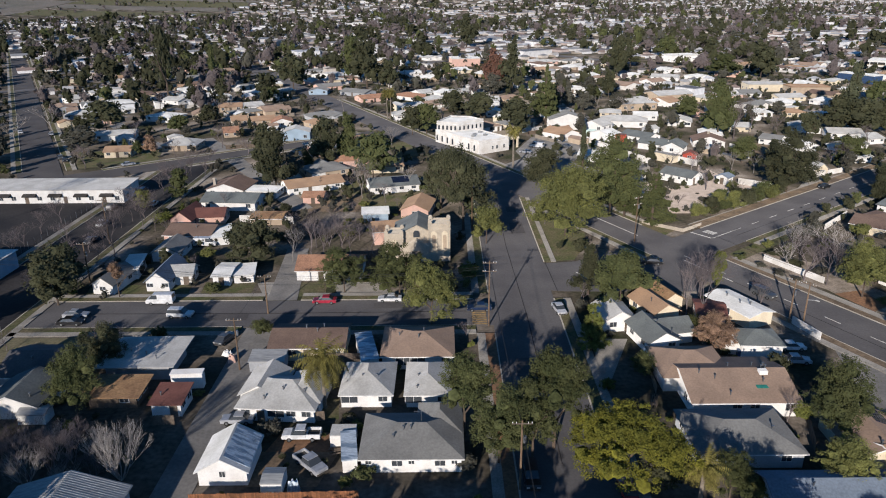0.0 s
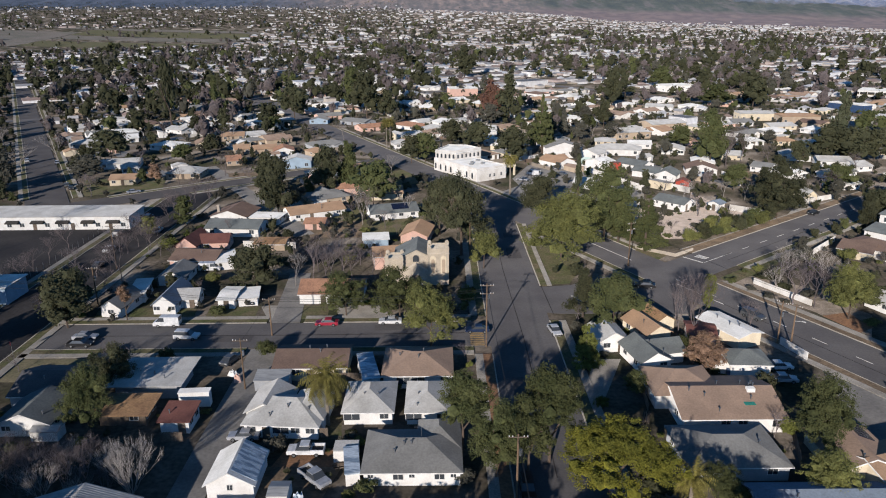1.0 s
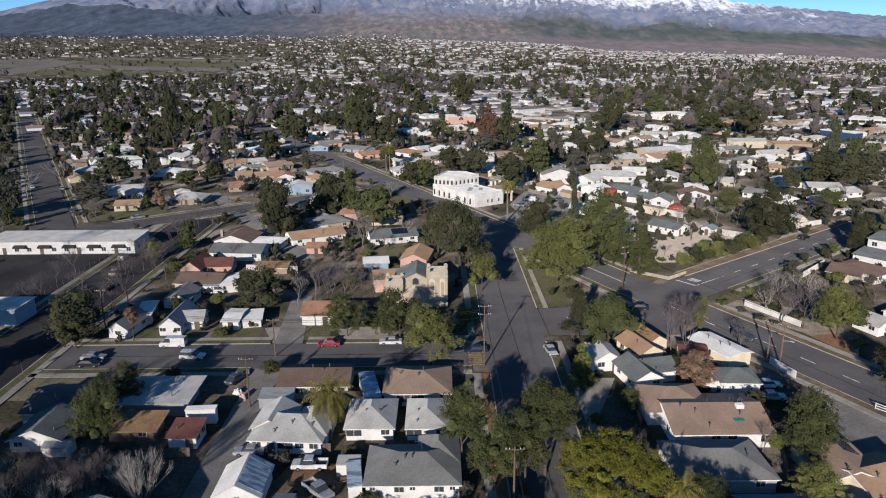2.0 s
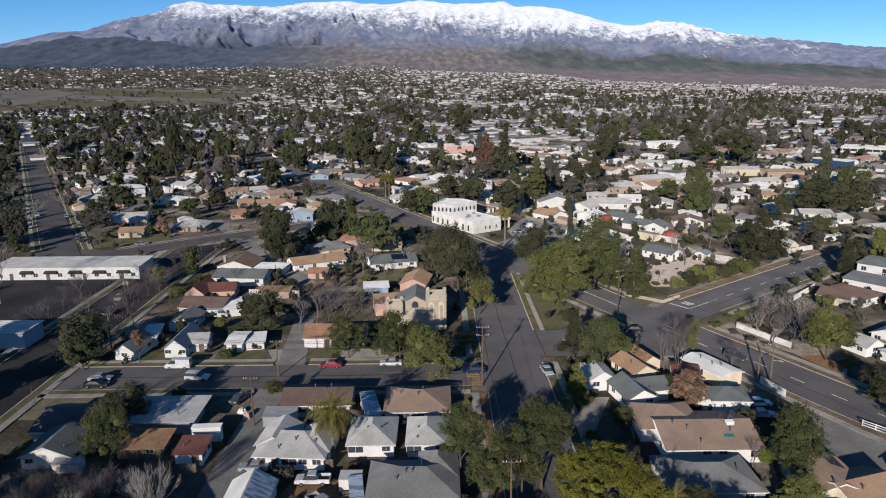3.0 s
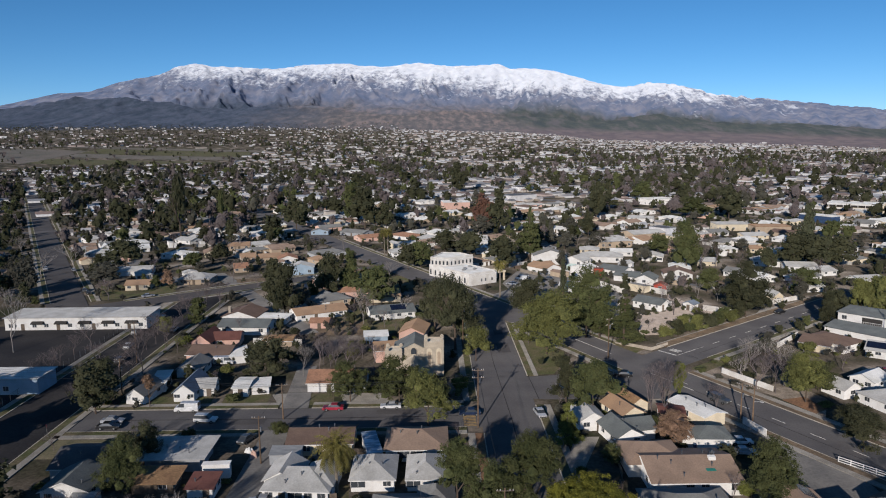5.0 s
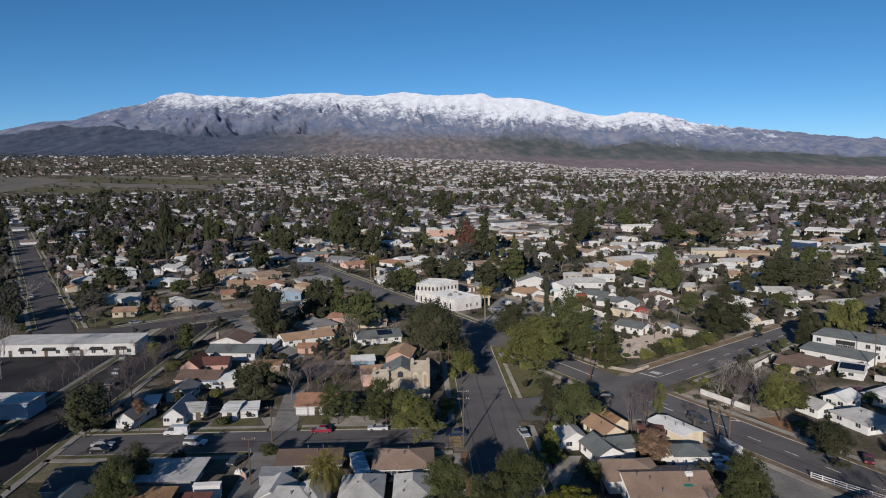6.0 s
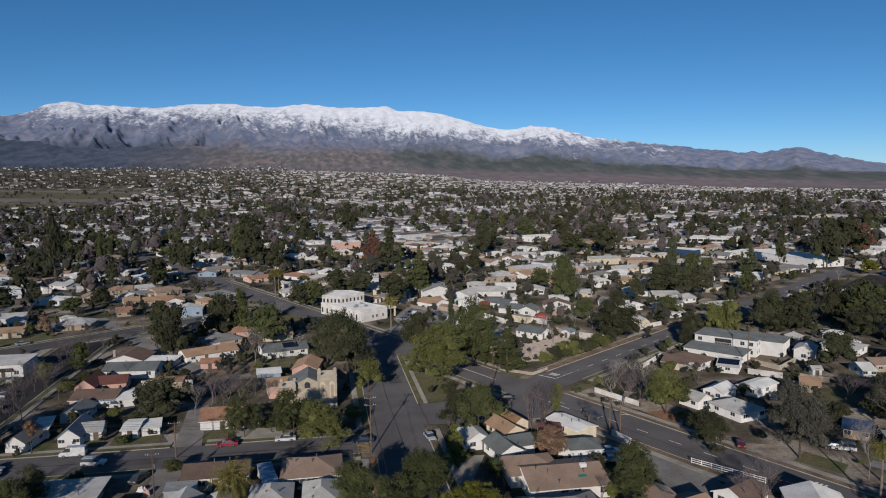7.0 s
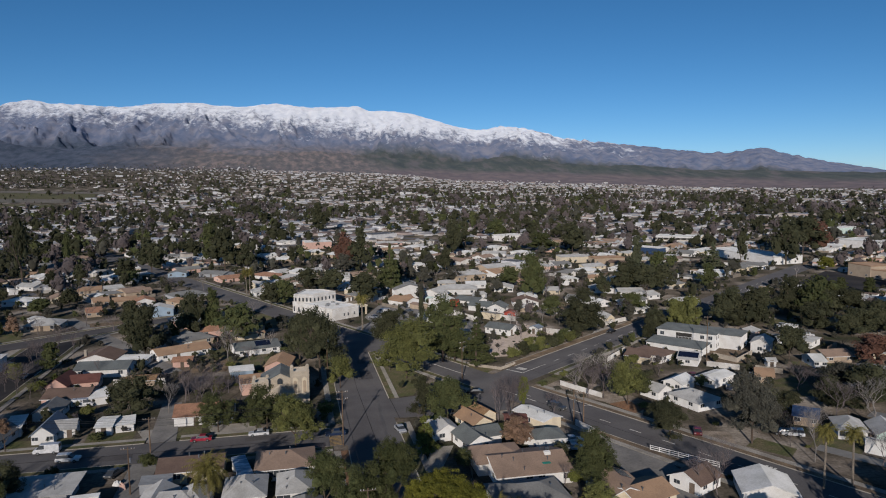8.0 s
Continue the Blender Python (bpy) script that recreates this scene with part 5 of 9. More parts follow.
house(-12.8, 77.6, 2.1, 6.0, 8.9, 1.99, roof='shed', rise=0.3, wall='white', top='metal_blue', front='', side='', name='porch', label='side porch under a blue and white tarpaulin', kind_word='porch', vents=0, ov=0.1)
# bare left slope is white: sunlight on its metal is put into the colour
h_ = house(-27.9, 75.9, 6.9, 8.0, 0.0, 2.16, roof='y', rise=2.0, wall='white', top='roof_white', front='-s-', side='s', name='garage', label='white garage with striped blue metal roofing', kind_word='garage', vents=0)
for k in range(9):
    part('roof_sheet', prism([(0.25, 4.03), (3.3, 2.26), (3.3, 2.31), (0.25, 4.08)], -3.1 + 0.76 * k, -3.1 + 0.76 * k + (0.70 if k % 3 else 0.66), 'y'), 'metal_blue', h_, 'streaked blue metal roof sheet')
h_ = house(-43.9, 61.8, 13.6, 13.0, 0.0, 3.4, roof='y', rise=2.2, wall='grey_wall', top='metal_sheet', front='', side='', name='barn', label='barn with a grey corrugated metal roof', kind_word='barn', vents=0)
RIB = [mesh_of(prism([(0.05 * sg, 5.60), (6.75 * sg, 3.41), (6.75 * sg, 3.435), (0.05 * sg, 5.625)], -0.06, 0.06, 'y'), 'rib') for sg in (-1, 1)]
for k in range(36):
    for me in RIB:
        part('rib', me, 'metal_sheet', h_, at=Matrix.Translation((0, -6.3 + 0.36 * k, 0)))
h_ = house(-24.0, 90.5, 11.9, 9.5, -4.8, 2.24, roof='hip', rise=2.2, wall='white', top='roof_light', front='wdbww', name='house', label='white house with a pale grey hip roof', vents=4)
wing(h_, -3.4, 2.4, 6.5, 8, 0, 2.3, 'y', 1.8, 'white', 'roof_light')
wing(h_, 3.2, 1.5, 6.0, 8.5, 0, 2.4, 'hip', 2.1, 'white', 'roof_light')
house(-11.8, 94.3, 8.2, 10.0, 0.0, 2.24, roof='hip', rise=2.0, wall='white', top='roof_light', front='b-w', label='small white house with a pale hip roof', vents=2)
house(-2.7, 94.2, 7.1, 10.0, 0.0, 2.24, roof='hip', rise=1.8, wall='white', top='roof_light', front='b-w', label='small white house with a pale hip roof', vents=2)
house(-23.1, 108.1, 13.1, 9.5, 0.0, 2.49, roof='x', rise=1.5, wall='cream', top='roof_brown', front='wwdww', label='long house with a dark brown gable roof', vents=3)
house(-4.6, 105.8, 12.2, 11.0, 0.0, 2.49, roof='hip', rise=1.9, wall='white', top='roof_taupe', front='-bb-w', label='white house with a taupe hip roof', vents=3)
house(-13.2, 104.6, 2.9, 9.0, 13.8, 2.16, roof='shed', rise=0.5, wall='white', top='metal_blue', front='', side='', name='carport', label='lean-to carport with a streaked metal roof', kind_word='carport', vents=0, ov=0.1)
house(-49.0, 102.0, 12.6, 10.6, 1.0, 2.95, roof='flat', rise=0, ov=1.3, wall='grey_wall', top='roof_light', front='', side='', name='house', label='low building with a flat weathered pale roof', vents=5)
# brown wall: the deep shade under the porch is put into its colour
house(-49.4, 92.0, 8.9, 6.0, 0.0, 2.3, roof='shed', rise=0.5, ov=0.9, wall='wood_old', top='roof_rust', front='dw', label='small house with a rusty brown roof', vents=1)
house(-40.6, 90.0, 5.1, 5.5, 0.0, 2.2, roof='shed', rise=0.5, wall='white', top='roof_maroon', front='-d', label='small white outbuilding with a maroon roof', vents=1)
house(-40.2, 95.9, 5.0, 1.6, 4.0, 2.7, roof='flat', rise=0, wall='white', top='white', front='', side='', name='awning', label='narrow white patio roof', kind_word='awning', vents=0, ov=0.1)
# roof toned darker: the shade lying over it is put into the colour
house(-63.0, 91.3, 8.7, 9.0, 0.0, 2.16, roof='y', rise=1.8, wall='white', top='roof_green', front='w-w', label='white house with a dark grey gable roof', vents=1)
house(-65.2, 100.5, 9.9, 11.0, 0.0, 2.24, roof='x', rise=1.9, wall='grey_wall', top='roof_dark', front='w', label='house with a dark shingle roof', vents=1)
house(-59.3, 87.0, 4.2, 2.6, 0.0, 1.66, roof='x', rise=0.4, wall='white', top='metal_sheet', front='', side='', name='shed', label='small white metal garden shed', kind_word='shed', vents=0, ov=0.1)
house(-29.0, 101.7, 5.9, 3.4, 0.0, 1.99, roof='shed', rise=0.5, wall='grey_wall', top='metal_sheet', front='', side='', name='carport', label='carport with a pale metal roof', kind_word='carport', vents=0, ov=0.15)
house(-14.0, 81.2, 3.4, 2.6, 0.0, 1.99, roof='flat', rise=0, wall='white', top='roof_light', front='', side='', name='trailer', label='white box trailer parked on dirt', kind_word='trailer', vents=0, ov=0.02)
house(-21.5, 72.1, 2.7, 3.2, 0.0, 1.66, roof='x', rise=0.3, wall='white', top='metal_sheet', front='-', side='', name='shed', label='small grey metal garden shed', kind_word='shed', vents=0, ov=0.05)
def sheeted_pile(x, y, w, d, h, rot, material, label):
    """A heap of goods under a draped sheet."""
    rnd = random.Random(int(x * 9 + y))
    p = root('covered_pile', pose(x, y, 0.02, 0, 0, rot), label, 'covered pile')
    bm = bmesh.new()
    n_ = 7
    g = [[bm.verts.new((w * (i / (n_ - 1) - 0.5), d * (j / (n_ - 1) - 0.5), 0.0 if i in (0, n_ - 1) or j in (0, n_ - 1) else h * rnd.uniform(0.55, 1.0))) for j in range(n_)] for i in range(n_)]
    for i in range(n_ - 1):
        for j in range(n_ - 1):
            bm.faces.new((g[i][j], g[i + 1][j], g[i + 1][j + 1], g[i][j + 1]))
    bm.faces.new([g[i][0] for i in range(n_)] + [g[n_ - 1][j] for j in range(1, n_)] + [g[i][n_ - 1] for i in range(n_ - 2, -1, -1)] + [g[0][j] for j in range(n_ - 2, 0, -1)])
    bmesh.ops.recalc_face_normals(bm, faces=bm.faces)
    part('sheet', bm, material, p)
    return p


def timber_stack(x, y, rot, count=9):
    t = root('timber_stack', pose(x, y, 0.02, 0, 0, rot), 'loose stack of weathered timber on the soil', 'timber')
    rnd = random.Random(3)
    for k in range(count):
        part('timber', boxes((-1.6, -0.07, 0, 1.6, 0.07, 0.12)), 'wood_old', t, at=pose(rnd.uniform(-0.3, 0.3), rnd.uniform(-0.7, 0.7), 0.12 * (k // 3), 0, 0, rnd.uniform(-14, 14)))
    return t


sheeted_pile(-18.9, 71.2, 1.6, 1.5, 1.7, 20, 'metal_blue', 'upright bundle under a blue and white sheet')
sheeted_pile(-35.6, 103.6, 1.3, 1.4, 1.4, 10, 'pink', 'bundle under a pink sheet beside the alley')
sheeted_pile(-37.0, 105.8, 1.8, 1.2, 0.9, -30, 'white', 'pile under a white sheet beside the alley')
timber_stack(-13.9, 79.2, 15)
timber_stack(31.4, 90.6, 70, 7)
fence((-30.9, 68.5), (-10.6, 69.0), 1.8, 'wood_fence', label='rust-brown wooden board fence by an alley')

# near block, east of the wide street
h_ = house(42.9, 92.9, 15.9, 13.5, 0.0, 2.49, roof='x', rise=1.9, wall='white', top='roof_taupe', front='--ww-w', label='large white house with a brown shingle roof', vents=10)
wing(h_, -4.6, 5.2, 11, 10, 0, 2.65, 'hip', 2.0, 'white', 'roof_taupe')
part('cooler', boxes((3.6, -1.5, 3.6, 4.8, -0.6, 4.6)), 'white', h_, 'white rooftop cooler box')
part('patch', boxes((2.3, -4.2, 3.35, 3.9, -3.2, 3.45), ), 'teal', h_, 'teal tarpaulin patch')
house(39.0, 79.9, 14.1, 10.5, 0.0, 2.32, roof='hip', rise=1.8, wall='grey_wall', top='roof_grey', front='w-w', label='house with a grey hip roof in shade', vents=1)
house(46.4, 68.6, 17.5, 6.0, 0.0, 2.32, roof='x', rise=1.2, wall='blue_wall', top='roof_blue', front='', side='', label='house with a bluish grey roof', vents=1)
h_ = house(56.2, 79.0, 9.2, 10.4, 0.0, 2.24, roof='y', rise=1.8, wall='cream', top='roof_taupe', front='', side='w', label='cream house with a brown roof and solar panels', vents=1)
part('solar_panel', prism([(0.9, 3.73), (3.4, 2.75), (3.4, 2.83), (0.9, 3.81)], 0.8, 4.4, 'y'), 'solar', h_, 'dark solar panels')
h_ = house(35.9, 109.4, 6.4, 9.0, 12.0, 2.3, roof='y', rise=1.8, wall='white', top='roof_green', front='-w', label='white house with a dark grey cross-gabled roof', vents=2)
wing(h_, 3.2, 1.2, 8.0, 6.2, 0, 2.3, 'x', 1.6, 'white', 'roof_green', front='d-')
house(30.9, 117.2, 6.3, 8.0, 7.4, 2.32, roof='y', rise=1.8, wall='white', top='roof_light', front='wd', label='small white house with a front gable', vents=0)
h_ = house(39.2, 120.6, 6.0, 9.2, 17.2, 2.34, roof='y', rise=1.7, wall='cream', top='roof_tan', front='-', label='cream house with two parallel tan gables', vents=1)
wing(h_, 4.4, 4.6, 5.0, 9.5, 0, 2.3, 'y', 1.5, 'cream', 'roof_rust')
house(54.9, 119.9, 11.4, 6.4, -66.0, 2.55, roof='x', rise=0.7, wall='cream', top='roof_white', front='-w-', side='-', label='low cream house with a long white roof', vents=3)
house(52.6, 106.4, 7.4, 6.6, -4.0, 2.5, roof='hip', rise=1.5, wall='white', top='roof_green', front='-', side='', label='white garage with a dark grey gable roof', name='garage', kind_word='garage', vents=0)
house(48.6, 106.5, 3.0, 3.4, -20.0, 2.2, roof='shed', rise=0.3, wall='white', top='white', front='', side='', label='small white lean-to beside a garage', name='shed', kind_word='shed', vents=0, ov=0.1)
house(49.6, 104.2, 1.9, 0.9, -8.0, 1.25, roof='flat', rise=0, wall='tarp_blue', top='tarp_blue', front='', side='', label='boxes stacked under a bright blue sheet', name='covered_stack', kind_word='stack', vents=0, ov=0.02)
house(48.9, 118.4, 5.6, 7.2, -12.0, 2.4, roof='x', rise=0.8, wall='pink', top='roof_maroon', front='-', label='small pink house with a dark brown roof', vents=1)

# north side of the cross street
house(-59.2, 138.7, 5.5, 11.8, 0.0, 2.18, roof='y', rise=2.2, wall='white', top='roof_blue', front='w-w', label='white house with a blue-grey gable roof', vents=0)
house(-56.0, 139.2, 5.8, 6.0, 5.0, 2.11, roof='x', rise=1.6, wall='white', top='roof_light', front='-d', label='white porch wing with a grey roof', name='porch', kind_word='porch', vents=0)
house(-69.3, 136.1, 5.2, 9.4, -7.5, 2.11, roof='y', rise=1.8, wall='white', top='roof_grey', front='w', label='white cottage with a front gable', vents=0)
house(-68.1, 143.4, 3.9, 8.3, 8.4, 2.5, roof='shed', rise=0.5, wall='white', top='roof_white', front='-', label='small white flat-roofed house', vents=0)
house(-46.9, 139.7, 4.3, 8.3, 0.0, 2.18, roof='x', rise=0.6, wall='white', top='roof_white', front='d', label='small white garage in the town', name='garage', kind_word='garage', vents=0)
house(-43.1, 140.4, 4.8, 7.1, 10.0, 2.03, roof='flat', rise=0, wall='white', top='roof_white', front='', label='low white garage in the town', name='garage', kind_word='garage', vents=0)
house(-24.7, 142.9, 14.5, 10.0, 0.0, 2.34, roof='x', rise=1.9, wall='white', top='roof_orange', front='-d-w', label='white house with an orange-brown roof', vents=1)
house(-63.9, 154.6, 6.9, 9.4, 0.0, 2.11, roof='y', rise=1.6, wall='white', top='roof_grey', front='w', label='small white house with a grey roof', vents=0)
house(-62.4, 166.8, 12.5, 10.6, -7.1, 2.18, roof='x', rise=1.6, wall='pink', top='roof_brown', front='w-w', label='pink house with a brown shingle roof', vents=1)
house(-55.7, 165.8, 5.3, 10.6, 17.0, 2.18, roof='x', rise=0.6, wall='white', top='roof_white', front='-', label='white patio roof beside a house', vents=0)
house(-68.0, 178.5, 6.4, 10.6, -5.7, 2.34, roof='y', rise=2.4, wall='pink', top='roof_maroon', front='w', label='pink house with a maroon gable roof', vents=0)
house(-62.4, 180.2, 8.4, 8.0, 5.2, 2.34, roof='x', rise=1.6, wall='pink', top='roof_maroon', front='w-', label='pink wing with a maroon roof', vents=1)
house(-60.4, 194.5, 16.4, 10.6, -5.5, 2.5, roof='x', rise=1.6, wall='white', top='roof_green', front='w--w', label='long house with a slate-green roof', vents=0)
house(-65.0, 208.8, 12.4, 11.8, -7.5, 2.34, roof='y', rise=2.0, wall='white', top='roof_brown', front='w-w', label='white house with a brown roof', vents=0, chimney=(-4, -3))
house(-54.2, 205.4, 10.2, 7.1, -8.7, 2.18, roof='flat', rise=0, wall='white', top='roof_white', front='-', label='low white outbuilding in the town', vents=0)
house(-47.0, 179.4, 9.0, 7.1, 0.0, 1.87, roof='x', rise=0.5, wall='tan_wall', top='roof_rust', front='-', label='yard shelter with a rusty roof', vents=0, name='shed', kind_word='shed')

# behind the church and along the lane
house(-41.2, 213.0, 18.2, 10.6, 26.5, 2.18, roof='x', rise=1.5, wall='white', top='roof_tan', front='wd-w', label='long pale house with a tan roof', vents=2)
house(-38.1, 199.1, 6.6, 7.1, 0.0, 2.03, roof='x', rise=0.9, wall='pink', top='roof_orange', front='d', label='small pink outbuilding in the town', vents=0, name='shed', kind_word='shed')
h_ = house(-16.2, 211.9, 15.7, 11.2, 15.2, 2.26, roof='x', rise=1.7, wall='white', top='roof_green', front='w-ww', label='white house with solar panels on a grey roof', vents=0)
part('solar_panel', prism([(-3.9, 2.86), (-0.9, 3.86), (-0.9, 3.94), (-3.9, 2.94)], -0.5, 4.6, 'x'), 'solar', h_, 'dark solar panels')
house(-7.3, 186.6, 8.3, 11.8, -8.6, 2.34, roof='y', rise=1.8, wall='pink', top='roof_tan', front='w', label='pink house with a brown tile roof', vents=0)
house(-10.9, 164.9, 14.5, 8.0, 10.5, 3.4, roof='x', rise=1.6, wall='pink', top='roof_tan', front='', label='building with a brown tile roof behind a church', vents=0)
house(-18.7, 181.5, 7.5, 7.1, 6.2, 2.34, roof='flat', rise=0, wall='blue_wall', top='roof_white', front='', label='low pale blue shed', vents=0, name='shed', kind_word='shed')
house(-32.5, 244.7, 12.3, 10.6, 6.0, 2.5, roof='hip', rise=1.6, wall='pink', top='roof_orange', front='w-w', label='pink house with an orange tile hip roof', vents=0)
house(-19.8, 237.2, 11.6, 11.8, 6.1, 2.34, roof='x', rise=1.6, wall='cream', top='roof_tan', front='w-w', label='cream house with a tan roof', vents=0)

# west: long school building and corner houses
h_ = house(-116.5, 203.7, 46.2, 12.0, 0.0, 4.2, roof='shed', rise=0.5, wall='white', top='roof_light', front='wdwwdwwdwwdw', label='long white classroom building with a flat roof', vents=0, name='classroom_building', kind_word='building')
for u in (-12, -4.5, 3, 10.5, 18):
    part('awning', prism([(-6.9, 2.5), (-5.6, 3.0), (-5.6, 2.2), (-6.9, 2.2)], u - 1.9, u + 1.9, 'x'), 'trim_dark', h_, 'dark window awning')
house(-122.6, 262.6, 10.2, 9.4, 8.9, 2.34, roof='x', rise=1.4, wall='cream', top='roof_tan', front='wdw', label='cream house with a tan roof', vents=0)
house(-102.6, 274.2, 14.0, 11.8, 0.0, 2.34, roof='hip', rise=2.0, wall='tan_wall', top='roof_light', front='bdb', label='house with an arched porch and grey roof', vents=0)
house(-138.6, 295.1, 17.5, 10.6, 13.6, 2.34, roof='x', rise=1.4, wall='white', top='roof_light', front='w-w', label='white house with a pale roof', vents=0)
house(-84.3, 327.9, 11.4, 10.6, 20.2, 2.34, roof='x', rise=1.4, wall='tan_wall', top='roof_tan', front='w', label='house with a tan roof', vents=0)
house(-74.2, 322.5, 10.0, 10.6, 14.1, 2.34, roof='y', rise=1.8, wall='white', top='roof_orange', front='w', label='white house with a red-orange roof', vents=0)
house(-61.8, 291.8, 12.5, 9.0, 8.7, 3.4, roof='y', rise=1.8, wall='blue_wall', top='roof_light', front='w-w', label='pale blue house with a front gable', vents=0)

# east: houses between the slanting streets
house(75.8, 219.0, 11.6, 8.4, -48.0, 2.4, roof='x', rise=1.5, wall='white', top='roof_green', front='ssss', side='dw', label='long white house with a dark grey roof', vents=1)
house(86.4, 261.5, 8.7, 10.0, -28.0, 2.4, roof='y', rise=1.9, wall='white', top='roof_green', front='w', label='white gabled house with a grey roof', vents=0)
house(80.6, 267.0, 11.0, 8.0, -38.0, 2.4, roof='x', rise=1.7, wall='white', top='roof_green', front='-', label='white wing with a grey roof', vents=0)
house(88.0, 248.2, 5.4, 4.4, -22.5, 2.03, roof='y', rise=1.2, wall='red_wall', top='roof_maroon', front='w', label='small red playhouse with white trim', vents=0, name='shed', kind_word='shed')
house(103.0, 272.9, 12.4, 10.6, -12.2, 2.34, roof='y', rise=2.0, wall='white', top='roof_brown', front='w-w', label='white house with a brown roof and chimney', vents=0, chimney=(0, 0))
house(66.5, 306.0, 11.0, 10.0, -40.0, 2.8, roof='y', rise=2.0, wall='white', top='roof_light', front='w-w', label='white house with a pale gable roof', vents=0)
house(80.5, 316.0, 21.0, 11.0, -14.0, 2.8, roof='hip', rise=1.9, wall='white', top='roof_light', front='w--w', label='long white house with a pale hip roof', vents=0)
house(54.0, 310.7, 16.6, 10.0, 0.0, 4.6, roof='y', rise=2.6, wall='white', top='roof_grey', front='w-w-w', label='two-storey white house with a grey gable roof', vents=0)
house(65.8, 285.5, 10.6, 8.3, -50.0, 2.7, roof='y', rise=1.4, wall='white', top='roof_white', front='', side='', label='plain white gabled shed behind a wall', name='shed', kind_word='shed', vents=0)
house(70.9, 280.4, 3.4, 3.0, -40.0, 3.0, roof='flat', rise=0, wall='red_wall', top='roof_maroon', front='d', side='', label='small red booth behind a wall', name='shed', kind_word='shed', vents=0, ov=0.05)
house(61.2, 291.6, 3.6, 3.0, -40.0, 2.4, roof='shed', rise=0.4, wall='mint_wall', top='mint_wall', front='', side='', label='small pale green shelter by a wall', name='shed', kind_word='shed', vents=0, ov=0.05)
house(79.0, 281.5, 13.5, 9.4, -50.0, 2.5, roof='x', rise=1.5, wall='white', top='roof_green', front='b-w', label='white house with a dark grey roof', vents=0)
house(96.8, 362.8, 20.1, 14.0, 13.0, 3.6, roof='hip', rise=1.6, wall='tan_wall', top='roof_light', front='ww-ww', label='tan building with a pale hip roof', vents=0)
house(123.0, 390.9, 22.7, 14.0, 19.1, 3.8, roof='x', rise=1.6, wall='tan_wall', top='roof_light', front='ww-ww', label='tan building with a pale roof', vents=0)
house(123.1, 228.6, 4.2, 10.6, 0.0, 2.18, roof='y', rise=1.8, wall='cream', top='roof_light', front='w', label='small cream house with a gable roof', vents=0)
house(153.4, 299.4, 12.9, 10.6, -19.9, 2.34, roof='y', rise=1.8, wall='white', top='roof_light', front='w-w', label='white house with a pale roof', vents=0)
house(162.7, 286.2, 13.5, 10.6, -12.5, 2.34, roof='x', rise=1.5, wall='white', top='roof_light', front='w-w', label='white house with a pale roof', vents=0)

# beyond the slanting street, to the east
house(107.9, 168.8, 8.5, 10.6, -43.7, 2.18, roof='x', rise=1.5, wall='cream', top='roof_brown', front='w', label='cream house with a brown roof', vents=0)
apartment_house(135.2, 184.6, -47.0)
house(112.7, 170.0, 12.5, 10.6, -59.8, 2.34, roof='hip', rise=1.4, wall='white', top='roof_brown', front='-', label='white house with a brown roof', vents=0)
h_ = house(121.3, 162.1, 6.8, 10.6, -38.6, 2.18, roof='x', rise=1.6, wall='white', top='roof_light', front='w', label='white house with dark solar panels', vents=0)
part('solar_panel', prism([(-4.2, 2.64), (-1.2, 3.54), (-1.2, 3.62), (-4.2, 2.72)], -3.0, 3.0, 'x'), 'solar', h_, 'dark solar panels')
house(103.3, 137.8, 8.2, 6.4, 33.0, 2.3, roof='x', rise=1.5, wall='white', top='roof_white', front='w', label='small white house with a pale roof', vents=0)
house(93.4, 132.6, 6.0, 7.0, 20.0, 2.3, roof='y', rise=1.6, wall='white', top='roof_light', front='w', label='small white gabled house beside the road', vents=0)
house(115.7, 139.6, 11.0, 6.6, 27.0, 2.4, roof='x', rise=0.9, wall='white', top='roof_white', front='w', label='small white outbuilding with a bright white roof', vents=0)
house(99.8, 123.9, 9.2, 11.0, 15.0, 2.3, roof='hip', rise=1.8, wall='white', top='roof_light', front='w-w', label='white house with a pale hip roof', vents=1)
house(121.8, 96.3, 6.7, 9.0, -28.9, 2.32, roof='hip', rise=1.8, wall='white', top='roof_light', front='bd', label='small white house with a grey hip roof', vents=0)
house(127.3, 91.5, 6.7, 9.0, -28.2, 2.32, roof='y', rise=1.8, wall='mint_wall', top='roof_light', front='w', label='pale green house in the town', vents=0)
house(72.7, 79.7, 7.2, 8.0, -63.2, 2.16, roof='y', rise=1.8, wall='white', top='roof_brown', front='wd', label='white cottage with a dark brown roof', vents=0)
house(83.1, 73.1, 10.2, 10.0, -23.5, 2.32, roof='y', rise=1.8, wall='white', top='roof_white', front='', label='white gable house with a pale roof', vents=0)
house(59.6, 75.9, 8.7, 10.0, -72.9, 2.24, roof='y', rise=1.6, wall='cream', top='roof_tan', front='', label='cream house with a tan roof', vents=1)

# trees of the near blocks
tree(2.5, 82.9, 12.0, 9.0, 'round', 'leaf_green', 3, foot=0.2, dx=0.0, dy=0.0, label='broad green street tree beside the road')
tree(14.4, 79.4, 14.8, 9.0, 'round', 'leaf_green', 3, foot=0.2, dx=0.0, dy=0.0, label='tall broad street tree over the road')
tree(6.8, 76.2, 11.9, 8.7, 'round', 'leaf_green', 3, foot=0.2, dx=0.0, dy=0.0, label='broad green street tree beside the road')
tree(11.2, 76.9, 11.5, 7.9, 'round', 'leaf_green', 3, foot=0.2, dx=0.0, dy=0.0)
